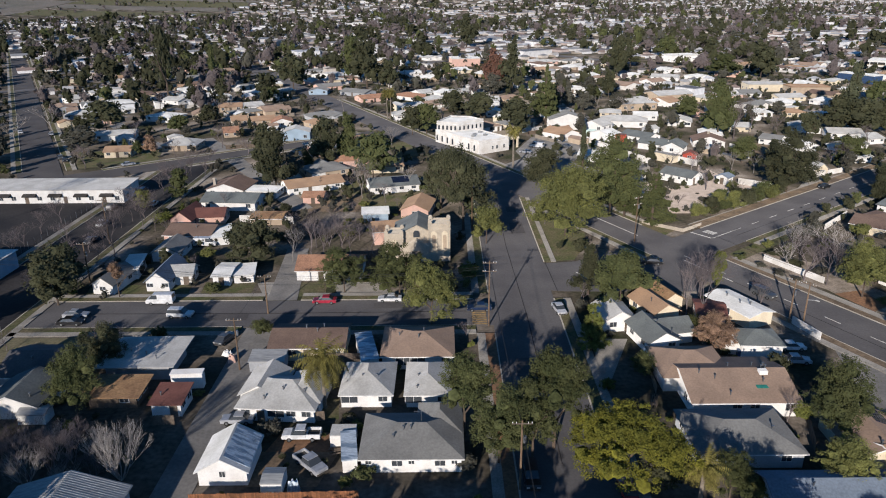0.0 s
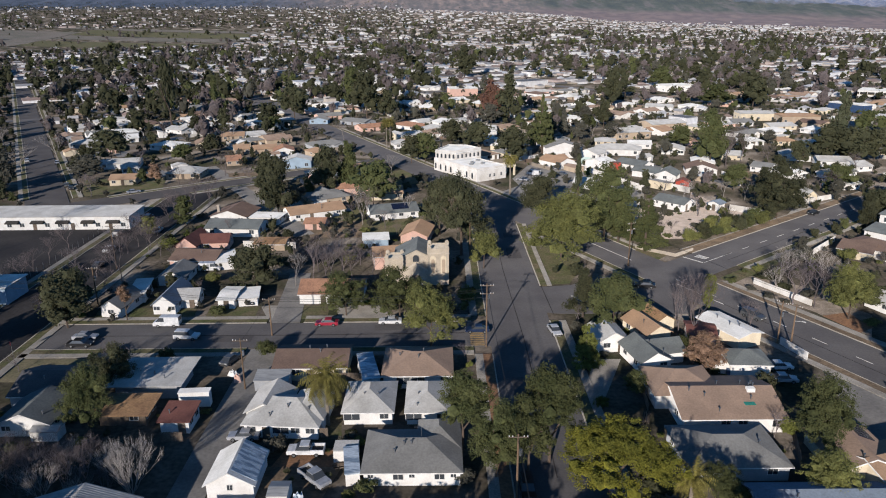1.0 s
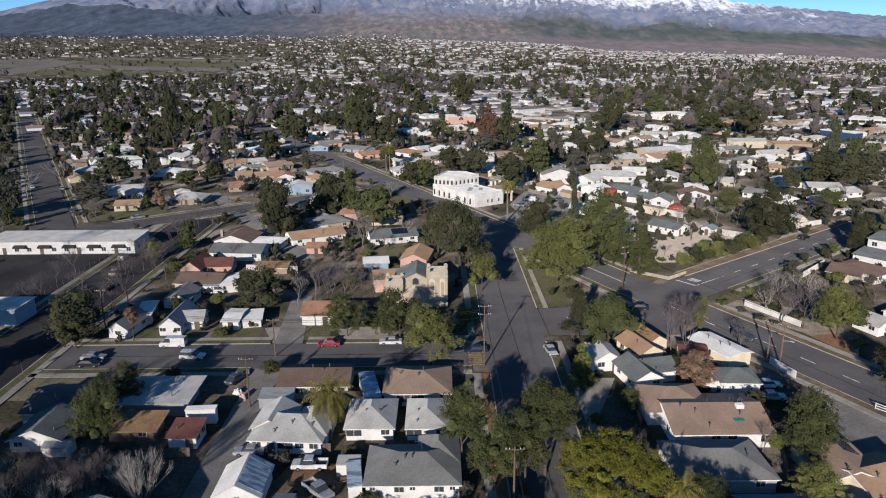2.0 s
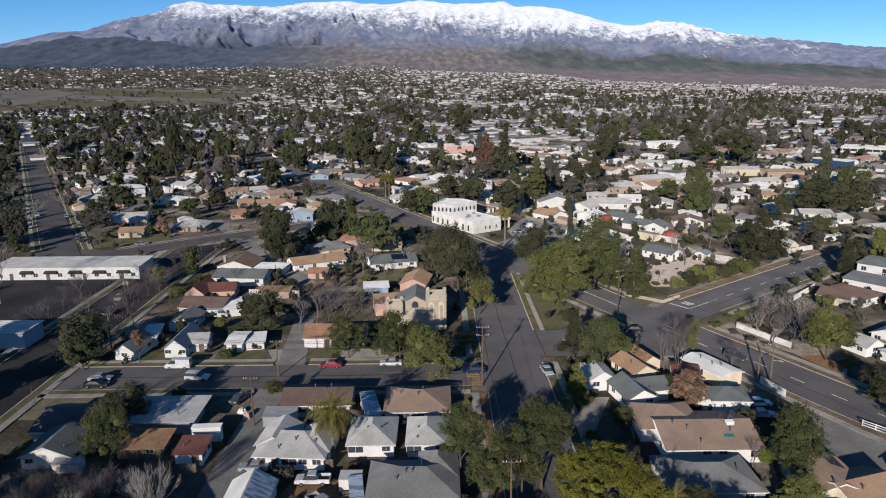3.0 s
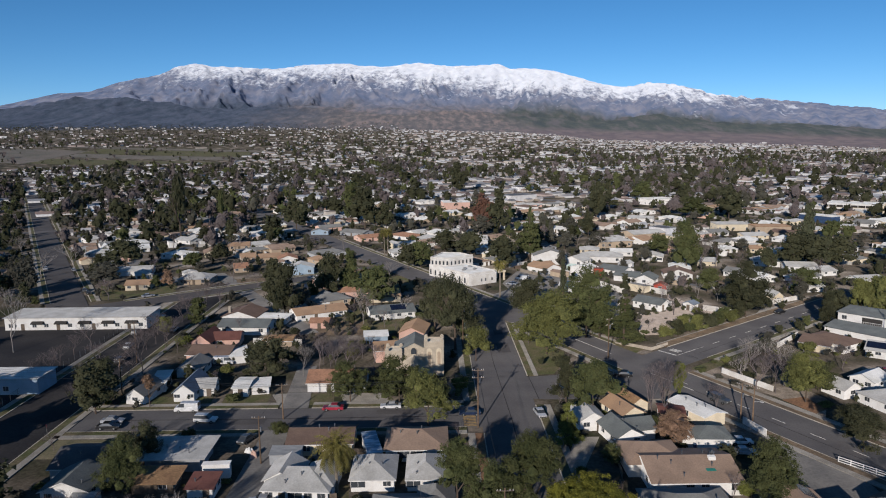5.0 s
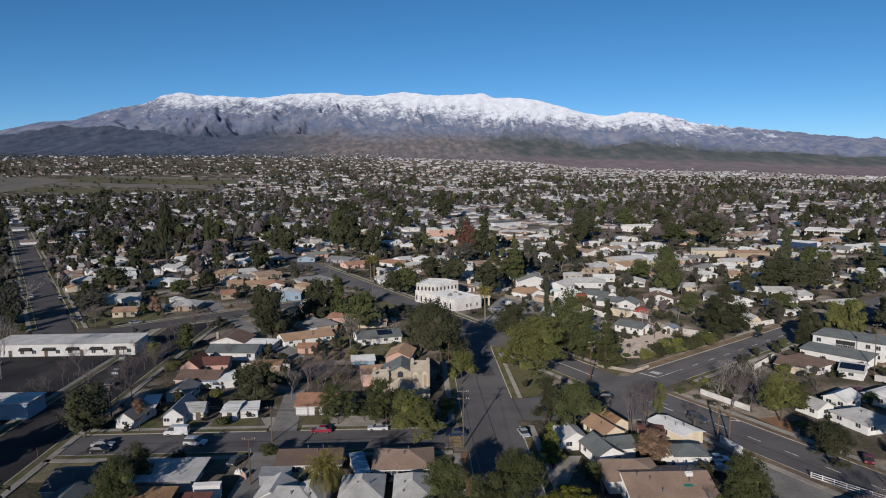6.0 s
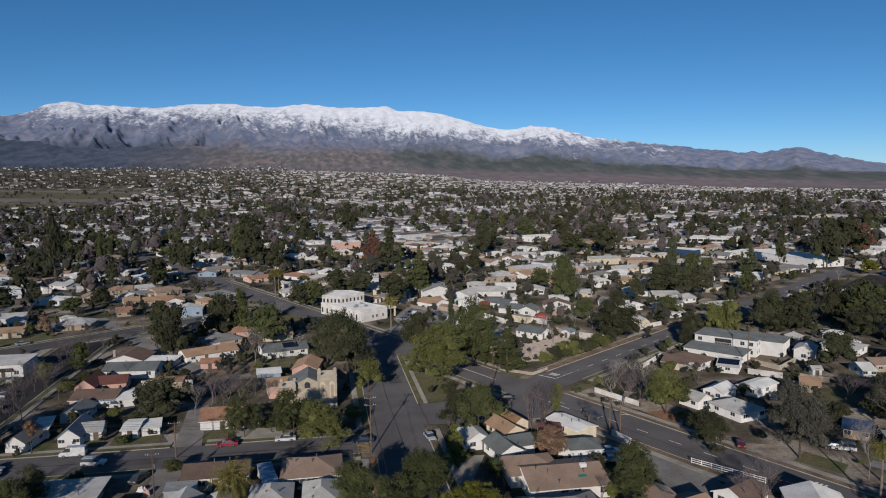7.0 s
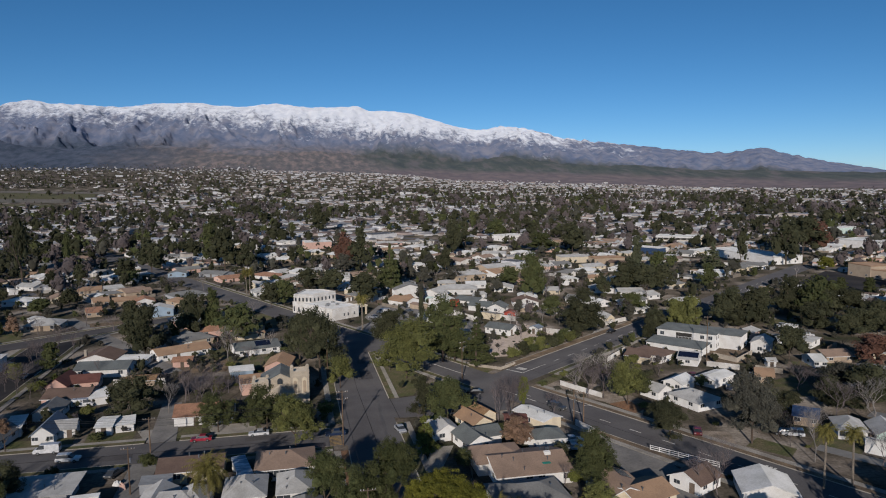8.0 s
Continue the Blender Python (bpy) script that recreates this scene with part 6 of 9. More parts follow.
tree(21.6, 69.6, 13.6, 12.8, 'spread', 'leaf_yellow', 3, foot=0.15)
tree(52.4, 79.4, 13.3, 9.6, 'round', 'leaf_green', 3)
tree(49.7, 71.7, 6.9, 7.9, 'round', 'leaf_olive', 3, foot=0.1)
tree(24.7, 106.3, 8.4, 6.8, 'tall', 'leaf_lime', 3, foot=0.05)
tree(32.9, 120.8, 13.0, 11.2, 'round', 'leaf_green', 2, foot=0.12)
tree(28.7, 129.8, 10.6, 7.2, 'tall', 'leaf_dark', 2, foot=0.12)
tree(24.8, 94.0, 2.5, 2.6, 'bush', 'leaf_lime', 3)
tree(31.6, 98.2, 4.4, 4.5, 'round', 'leaf_green', 3, foot=0.1)
tree(-55.1, 90.4, 10.2, 8.3, 'round', 'leaf_green', 3, foot=0.04)
tree(-55.6, 101.2, 8.5, 7.7, 'round', 'leaf_dark', 3, foot=0.08)
palm(-17.9, 89.6, 10.3, 7.1, thick=0.25)
tree(-32.5, 112.1, 4.8, 3.8, 'bush', 'leaf_green', 2)
tree(-80.0, 134.7, 9.0, 10.7, 'round', 'leaf_dark', 2, foot=0.1)
tree(-42.7, 146.0, 11.8, 12.2, 'round', 'leaf_dark', 2, foot=0.12)
tree(-20.6, 132.0, 9.4, 10.4, 'round', 'leaf_green', 3, foot=0.06)
tree(-9.2, 129.6, 11.2, 11.6, 'round', 'leaf_green', 3, foot=0.06)
tree(-2.6, 116.6, 13.2, 11.8, 'round', 'leaf_olive', 3, foot=0.08)
tree(30.0, 165.9, 18.7, 20.5, 'round', 'leaf_olive', 3, foot=0.08)
tree(44.4, 181.5, 21.2, 19.5, 'round', 'leaf_green', 3, foot=0.06)
tree(30.5, 211.8, 12.5, 14.3, 'round', 'leaf_dark', 2, foot=0.1)
tree(53.2, 172.3, 16.4, 14.0, 'pine', 'leaf_green', 3, foot=0.04)
tree(48.4, 181.2, 15.4, 9.3, 'pine', 'leaf_green', 2, foot=0.06)
tree(47.0, 234.7, 14.5, 4.6, 'tall', 'leaf_pine', 2, foot=0.04)
tree(4.7, 170.9, 23.7, 16.7, 'round', 'leaf_dark', 3, foot=0.05)
tree(-1.1, 189.8, 17.4, 9.4, 'round', 'leaf_dark', 2, foot=0.1)
tree(10.0, 160.5, 10.0, 8.1, 'round', 'leaf_olive', 2, foot=0.08)
tree(-52.5, 212.9, 18.5, 13.6, 'round', 'leaf_dark', 2, foot=0.06)
tree(-42.1, 242.7, 17.7, 12.2, 'round', 'leaf_dark', 2, foot=0.08)
tree(-34.2, 247.6, 18.6, 10.4, 'tall', 'leaf_green', 2, foot=0.06)
tree(-47.2, 237.8, 6.3, 5.5, 'round', 'leaf_green', 2, foot=0.1)
tree(82.6, 127.6, 11.6, 10.2, 'round', 'leaf_olive', 3, foot=0.2)
tree(55.8, 133.0, 8.5, 3.4, 'round', 'leaf_lime', 2, foot=0.0, label='clipped columnar tree with bright green foliage')
for x_, y_, h_, w_, leaf_ in ((69.4, 143.9, 1.6, 2.6, 'leaf_grey'), (71.4, 139.6, 1.5, 2.8, 'leaf_grey'), (66.6, 148.6, 1.8, 2.4, 'leaf_green'), (73.6, 136.4, 1.2, 2.2, 'leaf_grey'), (76.4, 143.6, 2.6, 3.8, 'leaf_dark'), (80.6, 139.6, 2.2, 3.6, 'leaf_grey'), (75.0, 149.6, 2.4, 3.4, 'leaf_dark'), (84.6, 134.0, 2.0, 3.0, 'leaf_green'), (85.6, 124.6, 1.8, 3.4, 'leaf_olive')):
    tree(x_, y_, h_, w_, 'bush', leaf_, 2, group='roadside shrubs')
bare_tree(-41.2, 73.4, 9.1, 9.9, 'bark_pale', detail=5, stems=15, wild=0.5, label='large leafless shrub with many pale spreading branches')
bare_tree(-53.4, 74.1, 7.2, 7.8, 'bark_brown', stems=3)
bare_tree(-49.2, 73.5, 6.8, 7.1, 'bark_brown', stems=3)
bare_tree(-56.8, 73.6, 7.6, 7.1, 'bark_brown', stems=3)
bare_tree(-56.5, 77.0, 6.1, 6.6, 'bark_brown', stems=3)
bare_tree(-54.1, 79.4, 5.3, 6.8, 'bark_brown', stems=3)
bare_tree(-49.0, 76.9, 6.1, 6.6, 'bark_brown', stems=3)
bare_tree(-60.2, 80.7, 5.4, 6.1, 'bark_brown', stems=3)
bare_tree(-49.3, 80.6, 4.1, 5.4, 'bark_brown', stems=3)
bare_tree(-44.5, 73.5, 5.1, 5.0, 'bark_brown', stems=3)
for x_, y_, h_, w_ in ((-46.6, 79.0, 4.6, 5.2), (-52.0, 71.6, 6.4, 6.8), (-57.8, 70.6, 7.0, 7.4), (-46.5, 70.6, 5.0, 5.6), (-61.0, 75.6, 6.2, 6.6), (-51.4, 77.6, 5.6, 6.2)):
    bare_tree(x_, y_, h_, w_, 'bark_pale', detail=5, stems=5)
bare_tree(-27.9, 152.4, 9.6, 7.8, 'bark_brown')
bare_tree(-22.0, 152.3, 8.9, 7.1, 'bark_brown')
bare_tree(-34.4, 149.0, 8.8, 7.6, 'bark_pale')
bare_tree(-16.9, 154.1, 7.7, 6.6, 'bark_brown')
bare_tree(48.1, 118.4, 14.0, 9.5, 'bark_brown')
bare_tree(45.3, 119.6, 12.5, 6.3, 'bark_brown')
bare_tree(60.3, 122.3, 6.8, 5.4, 'bark_brown')
bare_tree(82.6, 138.3, 11.6, 13.6, 'bark_pale')
bare_tree(76.7, 145.0, 9.9, 8.7, 'bark_pale')
bare_tree(-24.6, 200.8, 12.3, 9.1, 'bark_pale')
for x_, y_, h_, w_ in ((-30.8, 158.4, 8.2, 9.0), (-25.4, 160.6, 9.0, 9.6), (-36.4, 163.6, 8.0, 8.4), (-27.6, 169.8, 7.4, 8.6), (-33.4, 171.0, 6.8, 8.0), (-21.0, 164.2, 6.6, 7.2)):
    bare_tree(x_, y_, h_, w_, 'bark_brown', detail=5)
tree(45.4, 106.0, 6.8, 8.0, 'round', 'leaf_dry', 3, foot=0.1, label='tree with dry tan leaves')
bare_tree(-88.8, 220.2, 8.4, 9.4, 'bark_brown')
bare_tree(-85.0, 225.1, 8.5, 9.6, 'bark_brown')
bare_tree(-87.7, 191.0, 7.4, 8.3, 'bark_brown')
bare_tree(-87.5, 175.8, 7.0, 7.7, 'bark_brown')
bare_tree(-85.6, 206.8, 7.9, 8.9, 'bark_brown')
bare_tree(-125.9, 240.4, 9.0, 10.2, 'bark_brown')
bare_tree(-87.4, 274.6, 10.0, 11.5, 'bark_brown')
bare_tree(-80.5, 179.0, 7.1, 7.8, 'bark_brown')
tree(-84.8, 191.0, 6.1, 5.7, 'round', 'leaf_olive', 2, foot=0.1)

tree(68.0, 178.7, 5.3, 5.1, 'bush', 'leaf_olive', 2, foot=0.1)
tree(71.7, 180.6, 6.0, 5.1, 'round', 'leaf_dark', 2, foot=0.1)
tree(75.8, 183.6, 4.8, 5.2, 'bush', 'leaf_green', 2, foot=0.1)
tree(80.1, 186.6, 5.5, 5.3, 'round', 'leaf_olive', 2, foot=0.1)
tree(84.5, 189.7, 6.2, 5.4, 'bush', 'leaf_dark', 2, foot=0.1)
tree(89.0, 193.0, 5.0, 5.5, 'round', 'leaf_green', 2, foot=0.1)
tree(93.7, 196.3, 5.7, 5.5, 'bush', 'leaf_olive', 2, foot=0.1)
tree(98.5, 199.7, 6.5, 5.6, 'round', 'leaf_dark', 2, foot=0.1)

tree(75.4, 186.7, 5.5, 5.3, 'round', 'leaf_olive', 2, foot=0.1)
tree(83.8, 192.0, 6.3, 5.4, 'bush', 'leaf_dark', 2, foot=0.1)
tree(93.0, 198.7, 5.1, 5.6, 'round', 'leaf_green', 2, foot=0.1)
tree(102.1, 203.3, 18.0, 18.7, 'round', 'leaf_dark', 3, foot=0.05)
tree(111.1, 284.5, 24.0, 15.5, 'round', 'leaf_green', 2, foot=0.1)
tree(112.1, 325.1, 11.6, 13.0, 'round', 'leaf_green', 1, foot=0.12)
tree(103.9, 241.1, 9.9, 10.8, 'round', 'leaf_green', 2, foot=0.1)
tree(184.5, 321.7, 26.3, 11.7, 'tall', 'leaf_pine', 1, foot=0.06)
tree(161.2, 287.1, 16.5, 13.8, 'round', 'leaf_dark', 1, foot=0.1)
tree(170.6, 283.2, 16.5, 13.6, 'round', 'leaf_dark', 1, foot=0.1)
tree(181.9, 288.6, 15.0, 13.9, 'round', 'leaf_dark', 1, foot=0.1)
tree(140.4, 239.8, 9.9, 11.7, 'round', 'leaf_green', 2, foot=0.1)
tree(123.4, 192.0, 11.2, 8.0, 'tall', 'leaf_dark', 2, foot=0.08)
tree(-13.4, 296.7, 12.4, 11.0, 'round', 'leaf_dark', 1, foot=0.1)
tree(-7.5, 299.0, 12.7, 11.0, 'round', 'leaf_green', 1, foot=0.1)
tree(17.0, 329.5, 13.0, 15.8, 'round', 'leaf_dark', 1, foot=0.1)
tree(4.0, 345.8, 12.3, 15.1, 'round', 'leaf_dark', 1, foot=0.1)
tree(29.8, 292.5, 15.7, 16.4, 'round', 'leaf_dark', 1, foot=0.1)
tree(45.8, 317.9, 27.8, 15.6, 'pine', 'leaf_green', 1, foot=0.08)
tree(40.2, 423.9, 28.1, 19.9, 'tall', 'leaf_dark', 1, foot=0.1)
tree(31.0, 437.0, 25.0, 17.1, 'round', 'leaf_red', 1, foot=0.1)
palm(23.7, 237.1, 14.3, 5.0, thick=0.3)
palm(-26.9, 336.1, 13.8, 4.8)
palm(-25.3, 336.0, 14.3, 4.8)
tree(-116.0, 262.5, 5.4, 4.3, 'round', 'leaf_green', 1, foot=0.05)
tree(-110.6, 262.3, 7.5, 6.4, 'round', 'leaf_dry', 1, foot=0.05)
tree(-94.2, 387.2, 9.1, 11.1, 'round', 'leaf_green', 1, foot=0.1)
tree(-113.4, 300.9, 8.5, 9.7, 'round', 'leaf_green', 1, foot=0.1)
tree(-148.6, 308.8, 13.6, 17.3, 'round', 'leaf_dark', 1, foot=0.1)
tree(-136.8, 263.2, 10.8, 12.8, 'round', 'leaf_grey', 1, foot=0.1)
tree(-154.8, 400.9, 39.6, 9.4, 'round', 'leaf_dark', 1)
tree(-152.2, 476.2, 25.3, 10.4, 'tall', 'leaf_green', 1, foot=0.08)
tree(-93.3, 444.6, 23.8, 20.9, 'round', 'leaf_dark', 1, foot=0.1)
tree(-47.8, 447.1, 29.9, 23.1, 'round', 'leaf_dark', 1, foot=0.1)
tree(-59.4, 470.1, 31.3, 18.3, 'round', 'leaf_green', 1, foot=0.1)
tree(-33.3, 440.9, 18.6, 12.5, 'round', 'leaf_dark', 1, foot=0.1)
tree(24.0, 771.1, 34.0, 24.9, 'tall', 'leaf_dark', 1, foot=0.1)
tree(117.2, 488.9, 29.5, 15.2, 'round', 'leaf_dark', 1, foot=0.1)
tree(144.7, 560.6, 24.4, 17.4, 'pine', 'leaf_dark', 1, foot=0.1)
tree(212.4, 482.3, 24.0, 22.0, 'round', 'leaf_dark', 1, foot=0.1)
tree(188.4, 484.0, 16.6, 22.7, 'round', 'leaf_green', 1, foot=0.1)
tree(193.1, 627.1, 20.1, 21.4, 'round', 'leaf_green', 1, foot=0.1)
tree(80.1, 102.0, 9.8, 11.7, 'round', 'leaf_dark', 3, foot=0.03)
tree(96.8, 96.2, 16.7, 12.3, 'round', 'leaf_grey', 3, foot=0.06)
palm(95.6, 72.9, 12.5, 3.8, thick=0.2)
palm(101.4, 72.3, 11.9, 3.9, thick=0.2)
bare_tree(102.8, 84.2, 11.6, 6.1, 'bark_pale')
bare_tree(104.2, 92.8, 7.0, 6.2, 'bark_brown')
bare_tree(82.7, 85.4, 7.1, 8.0, 'bark_brown')
tree(166.5, 210.0, 15.3, 14.5, 'round', 'leaf_dark', 2, foot=0.08)
tree(181.7, 211.6, 14.4, 12.4, 'round', 'leaf_dark', 2, foot=0.08)
tree(201.5, 218.5, 17.4, 12.9, 'round', 'leaf_dark', 2, foot=0.08)
tree(213.8, 215.2, 12.5, 17.6, 'round', 'leaf_dark', 2, foot=0.08)
tree(225.0, 212.2, 12.5, 14.5, 'round', 'leaf_dark', 2, foot=0.08)
tree(151.8, 154.6, 12.6, 11.4, 'round', 'leaf_dark', 2, foot=0.08)
tree(314.6, 366.4, 31.7, 22.3, 'round', 'leaf_dark', 1, foot=0.08)
tree(358.7, 405.2, 28.8, 28.7, 'round', 'leaf_dark', 1, foot=0.08)
tree(381.2, 418.0, 25.5, 25.4, 'round', 'leaf_red', 1, foot=0.08)
tree(287.0, 374.8, 20.7, 8.2, 'round', 'leaf_dark', 1, foot=0.08)
tree(253.5, 355.0, 19.6, 14.1, 'pine', 'leaf_pine', 1, foot=0.08)
tree(167.7, 289.0, 16.0, 23.0, 'round', 'leaf_dark', 1, foot=0.08)
tree(221.9, 364.5, 12.5, 11.4, 'round', 'leaf_green', 1, foot=0.08)
tree(144.1, 199.8, 15.2, 9.6, 'round', 'leaf_olive', 2, foot=0.08)
tree(131.8, 203.0, 9.8, 8.6, 'round', 'leaf_dark', 2, foot=0.08)
tree(139.0, 201.2, 14.1, 8.6, 'round', 'leaf_olive', 2, foot=0.08)
tree(173.2, 142.6, 10.7, 14.0, 'round', 'leaf_red', 2, foot=0.08)
tree(141.9, 111.3, 11.9, 13.0, 'round', 'leaf_dark', 2, foot=0.08)
tree(140.5, 121.4, 9.4, 12.2, 'round', 'leaf_grey', 2, foot=0.08)
tree(318.6, 335.5, 8.8, 10.5, 'round', 'leaf_yellow', 1, foot=0.08)
tree(469.1, 486.2, 4.9, 19.7, 'round', 'leaf_green', 1, foot=0.08)
tree(352.3, 526.2, 15.2, 8.1, 'pine', 'leaf_pine', 1, foot=0.08)
tree(329.8, 480.1, 17.7, 7.4, 'pine', 'leaf_pine', 1, foot=0.08)
tree(456.9, 629.8, 18.1, 8.4, 'pine', 'leaf_pine', 1, foot=0.08)

# vehicles
car(-56.3, 127.0, 180, 'van', 'white', label='white van parked at the kerb')
car(-50.2, 120.8, -4, 'suv', 'white', label='white sport utility vehicle on the cross street')
car(-23.8, 126.7, 180, 'sedan', 'crimson', label='crimson car parked at the kerb')
car(-11.0, 127.3, 180, 'sedan', 'white', label='white car parked at the kerb')
car(21.7, 122.0, -80, 'sedan', 'white', label='white car parked on the wide street')
car(-70.1, 121.0, 0, 'sedan', 'silver', label='silver car on the cross street')
car(-69.6, 117.9, 0, 'sedan', 'black')
car(6.5, 122.8, 180, 'sedan', 'blue', label='dark blue car in the shade')
car(10.6, 72.9, -90, 'suv', 'black', label='black sport utility vehicle parked in the shade')
car(22.0, 70.2, 90, 'sedan', 'red', label='red car under a tree')
car(-29.8, 85.9, 180, 'sedan', 'silver', label='silver car parked behind a house')
car(-19.9, 82.0, 180, 'pickup', 'white', label='white pickup truck on bare dirt')
car(-17.6, 75.7, -45, 'pickup', 'silver', label='silver pickup truck parked askew')
car(-38.8, 110.7, 70, 'sedan', 'grey')
car(63.4, 128.4, -58, 'suv', 'grey', label='grey car on the slanting street')
car(58.6, 106.3, 0, 'sedan', 'white', label='white car beside a garage')
car(116.0, 208.0, 38, 'sedan', 'black', label='black car on the side street')
car(46.1, 146.3, 168, 'sedan', 'black', label='black car waiting at the junction')
car(-186.0, 307.7, 120, 'sedan', 'white')
car(-170.2, 303.2, 120, 'sedan', 'white')
car(-142.5, 256.8, 120, 'sedan', 'grey')
car(-138.5, 252.1, 120, 'sedan', 'black')
car(-112.3, 245.0, 40, 'sedan', 'silver')
car(-92.5, 208.9, 95, 'suv', 'blue')
car(-84.1, 194.8, 92, 'sedan', 'white')
car(36.0, 269.9, 150, 'van', 'white')
car(46.9, 269.5, 150, 'sedan', 'grey')
car(30.5, 260.0, 150, 'sedan', 'silver')
car(88.5, 104.4, 62, 'sedan', 'red', label='red car on the slanting street')
car(108.6, 98.0, 150, 'suv', 'white')
car(107.0, 99.2, 150, 'sedan', 'black')
car(128.7, 142.3, 20, 'sedan', 'white')
car(-42.2, 139.2, -90, 'sedan', 'black')
car(-58.0, 160.4, 0, 'van', 'white', label='white camper beside a house')

# utility poles and cables
utility_pole(7.9, 116.2, 12.8, 0, arms=2, label='tall wooden utility pole with two crossarms')
utility_pole(9.0, 71.0, 10.1, 0)
utility_pole(-33.9, 121.9, 8.1, 0)
utility_pole(-33.6, 100.8, 9.4, 0)
utility_pole(46.1, 161.3, 11.4, 30, arms=2)
utility_pole(6.8, 167.7, 15.1, 0)
utility_pole(-82.3, 162.6, 11.5, 0)
utility_pole(65.2, 115.7, 8.4, -58, lamp=True)
utility_pole(63.0, 116.5, 8.7, -58)
utility_pole(126.9, 161.4, 14.8, 0)
utility_pole(-75.7, 138.3, 9.0, 0)

# church
church(-6.3, 149.6)

# white corner hall
hall(13.0, 258.4)

# garden walls and fences
fence((76.0, 253.6), (87.2, 237.9), 2.0, 'plaster', panels=True, label='long white rendered garden wall')
fence((91.9, 214.0), (100.7, 205.8), 1.9, 'plaster', panels=True, label='white rendered garden wall')
fence((119.6, 221.2), (133.4, 228.6), 1.6, 'plaster', panels=True, label='white rendered garden wall by the pavement')
fence((72.0, 148.4), (78.6, 134.6), 1.3, 'plaster', panels=True, label='low pale rendered wall before bare trees')
fence((63.3, 116.0), (65.1, 109.3), 1.6, 'plaster', panels=True, label='pale wall at the bend of the lane')
fence((52.9, 291.6), (72.0, 241.3), 2.0, 'plaster', panels=True, label='long white rendered garden wall')
fence((-54.9, 179.4), (-40.1, 177.5), 1.8, 'plaster', panels=True, label='cream rendered yard wall')
fence((51.6, 175.3), (60.1, 168.2), 0.8, 'block', panels=True, label='low cream garden wall at the corner')
fence((60.1, 168.2), (66.3, 173.0), 0.8, 'block', panels=True, label='low cream garden wall at the corner')
rail_fence((73.1, 97.9), (82.1, 86.1))
wire_fence((-100.2, 126.0), (-101.0, 196.0))
fence((-42.0, 85.5), (-38.7, 85.5), 1.6, 'wood_old', label='old weathered board fence')
fence((-23.6, 86.3), (-17.4, 86.2), 1.6, 'wood_old', label='old weathered board fence')
fence((-19.7, 103.4), (-14.0, 103.3), 1.6, 'wood_old', label='old weathered board fence')
fence((32.7, 99.0), (31.8, 92.3), 1.6, 'wood_old', label='old weathered board fence')
fence((52.4, 89.0), (48.8, 78.2), 1.6, 'wood_old', label='old weathered board fence')
fence((-50.1, 178.3), (-47.2, 166.8), 1.6, 'wood_old', label='old weathered board fence')
fence((-85.3, 271.3), (-72.7, 274.0), 1.6, 'wood_old', label='old weathered board fence')
fence((-52.2, 238.0), (-45.6, 223.9), 1.6, 'wood_old', label='old weathered board fence')

# open ground
slab('yard', [(-23.0, 83.5), (-15.8, 83.4), (-14.4, 78.9), (-24.3, 79.1)], -0.05, 0.008, 'dirt_red', label='bare reddish soil of a back yard', category='ground')
slab('yard', [(-25.8, 79.1), (-14.4, 78.9), (-16.2, 71.9), (-25.4, 72.0)], -0.05, 0.01, 'dirt', label='bare trodden soil of a back yard', category='ground')
slab('lawn', [(-19.7, 92.2), (-16.2, 92.2), (-15.5, 86.6), (-20.0, 86.7)], -0.05, 0.012, 'grass', label='small green lawn', category='lawn')
slab('lawn', [(-79.4, 112.6), (-61.5, 112.6), (-61.5, 110.2), (-71.5, 109.4), (-71.8, 104.0), (-79.4, 104.0)], -0.05, 0.0135, 'dry_grass', label='dry brown lawn at the street corner', category='lawn')
slab('lawn', [(-50.8, 137.8), (-40.0, 137.6), (-39.6, 129.4), (-49.9, 129.6)], -0.05, 0.014, 'grass', label='front lawn beside the cross street', category='lawn')
slab('lawn', [(-67.2, 136.6), (-53.3, 136.3), (-52.2, 129.6), (-66.1, 129.9)], -0.05, 0.016, 'grass', label='front lawn beside the cross street', category='lawn')
slab('lawn', [(-74.3, 135.2), (-69.5, 135.1), (-67.8, 129.9), (-73.0, 130.0)], -0.05, 0.018, 'grass', label='front lawn', category='lawn')
slab('lawn', [(-34.5, 137.5), (-24.9, 137.3), (-24.3, 130.0), (-33.0, 130.1)], -0.05, 0.02, 'grass', label='front lawn', category='lawn')
slab('drive', [(-40.0, 137.6), (-34.5, 137.5), (-30.4, 128.7), (-36.1, 128.8)], -0.05, 0.022, 'concrete', label='concrete driveway', category='ground')
slab('drive', [(-23.7, 137.3), (-12.9, 137.1), (-11.1, 128.9), (-21.4, 129.1)], -0.05, 0.024, 'concrete', label='concrete forecourt', category='ground')
slab('drive', [(27.0, 110.8), (32.0, 110.7), (25.6, 95.7), (21.8, 94.1)], -0.05, 0.026, 'concrete', label='concrete drive between houses', category='ground')
slab('lawn', [(-34.8, 225.8), (-4.7, 210.9), (-7.5, 191.1), (-35.9, 188.1)], -0.05, 0.028, 'grass', label='green back garden', category='lawn')
slab('yard', [(-40.5, 205.5), (-25.1, 205.1), (-23.2, 187.7), (-39.1, 188.1)], -0.05, 0.03, 'dirt', label='bare soil of a back garden', category='ground')
slab('yard', [(65.6, 205.6), (76.3, 202.2), (67.7, 183.8), (61.6, 183.9)], -0.05, 0.032, 'gravel', label='pale gravel yard', category='ground')
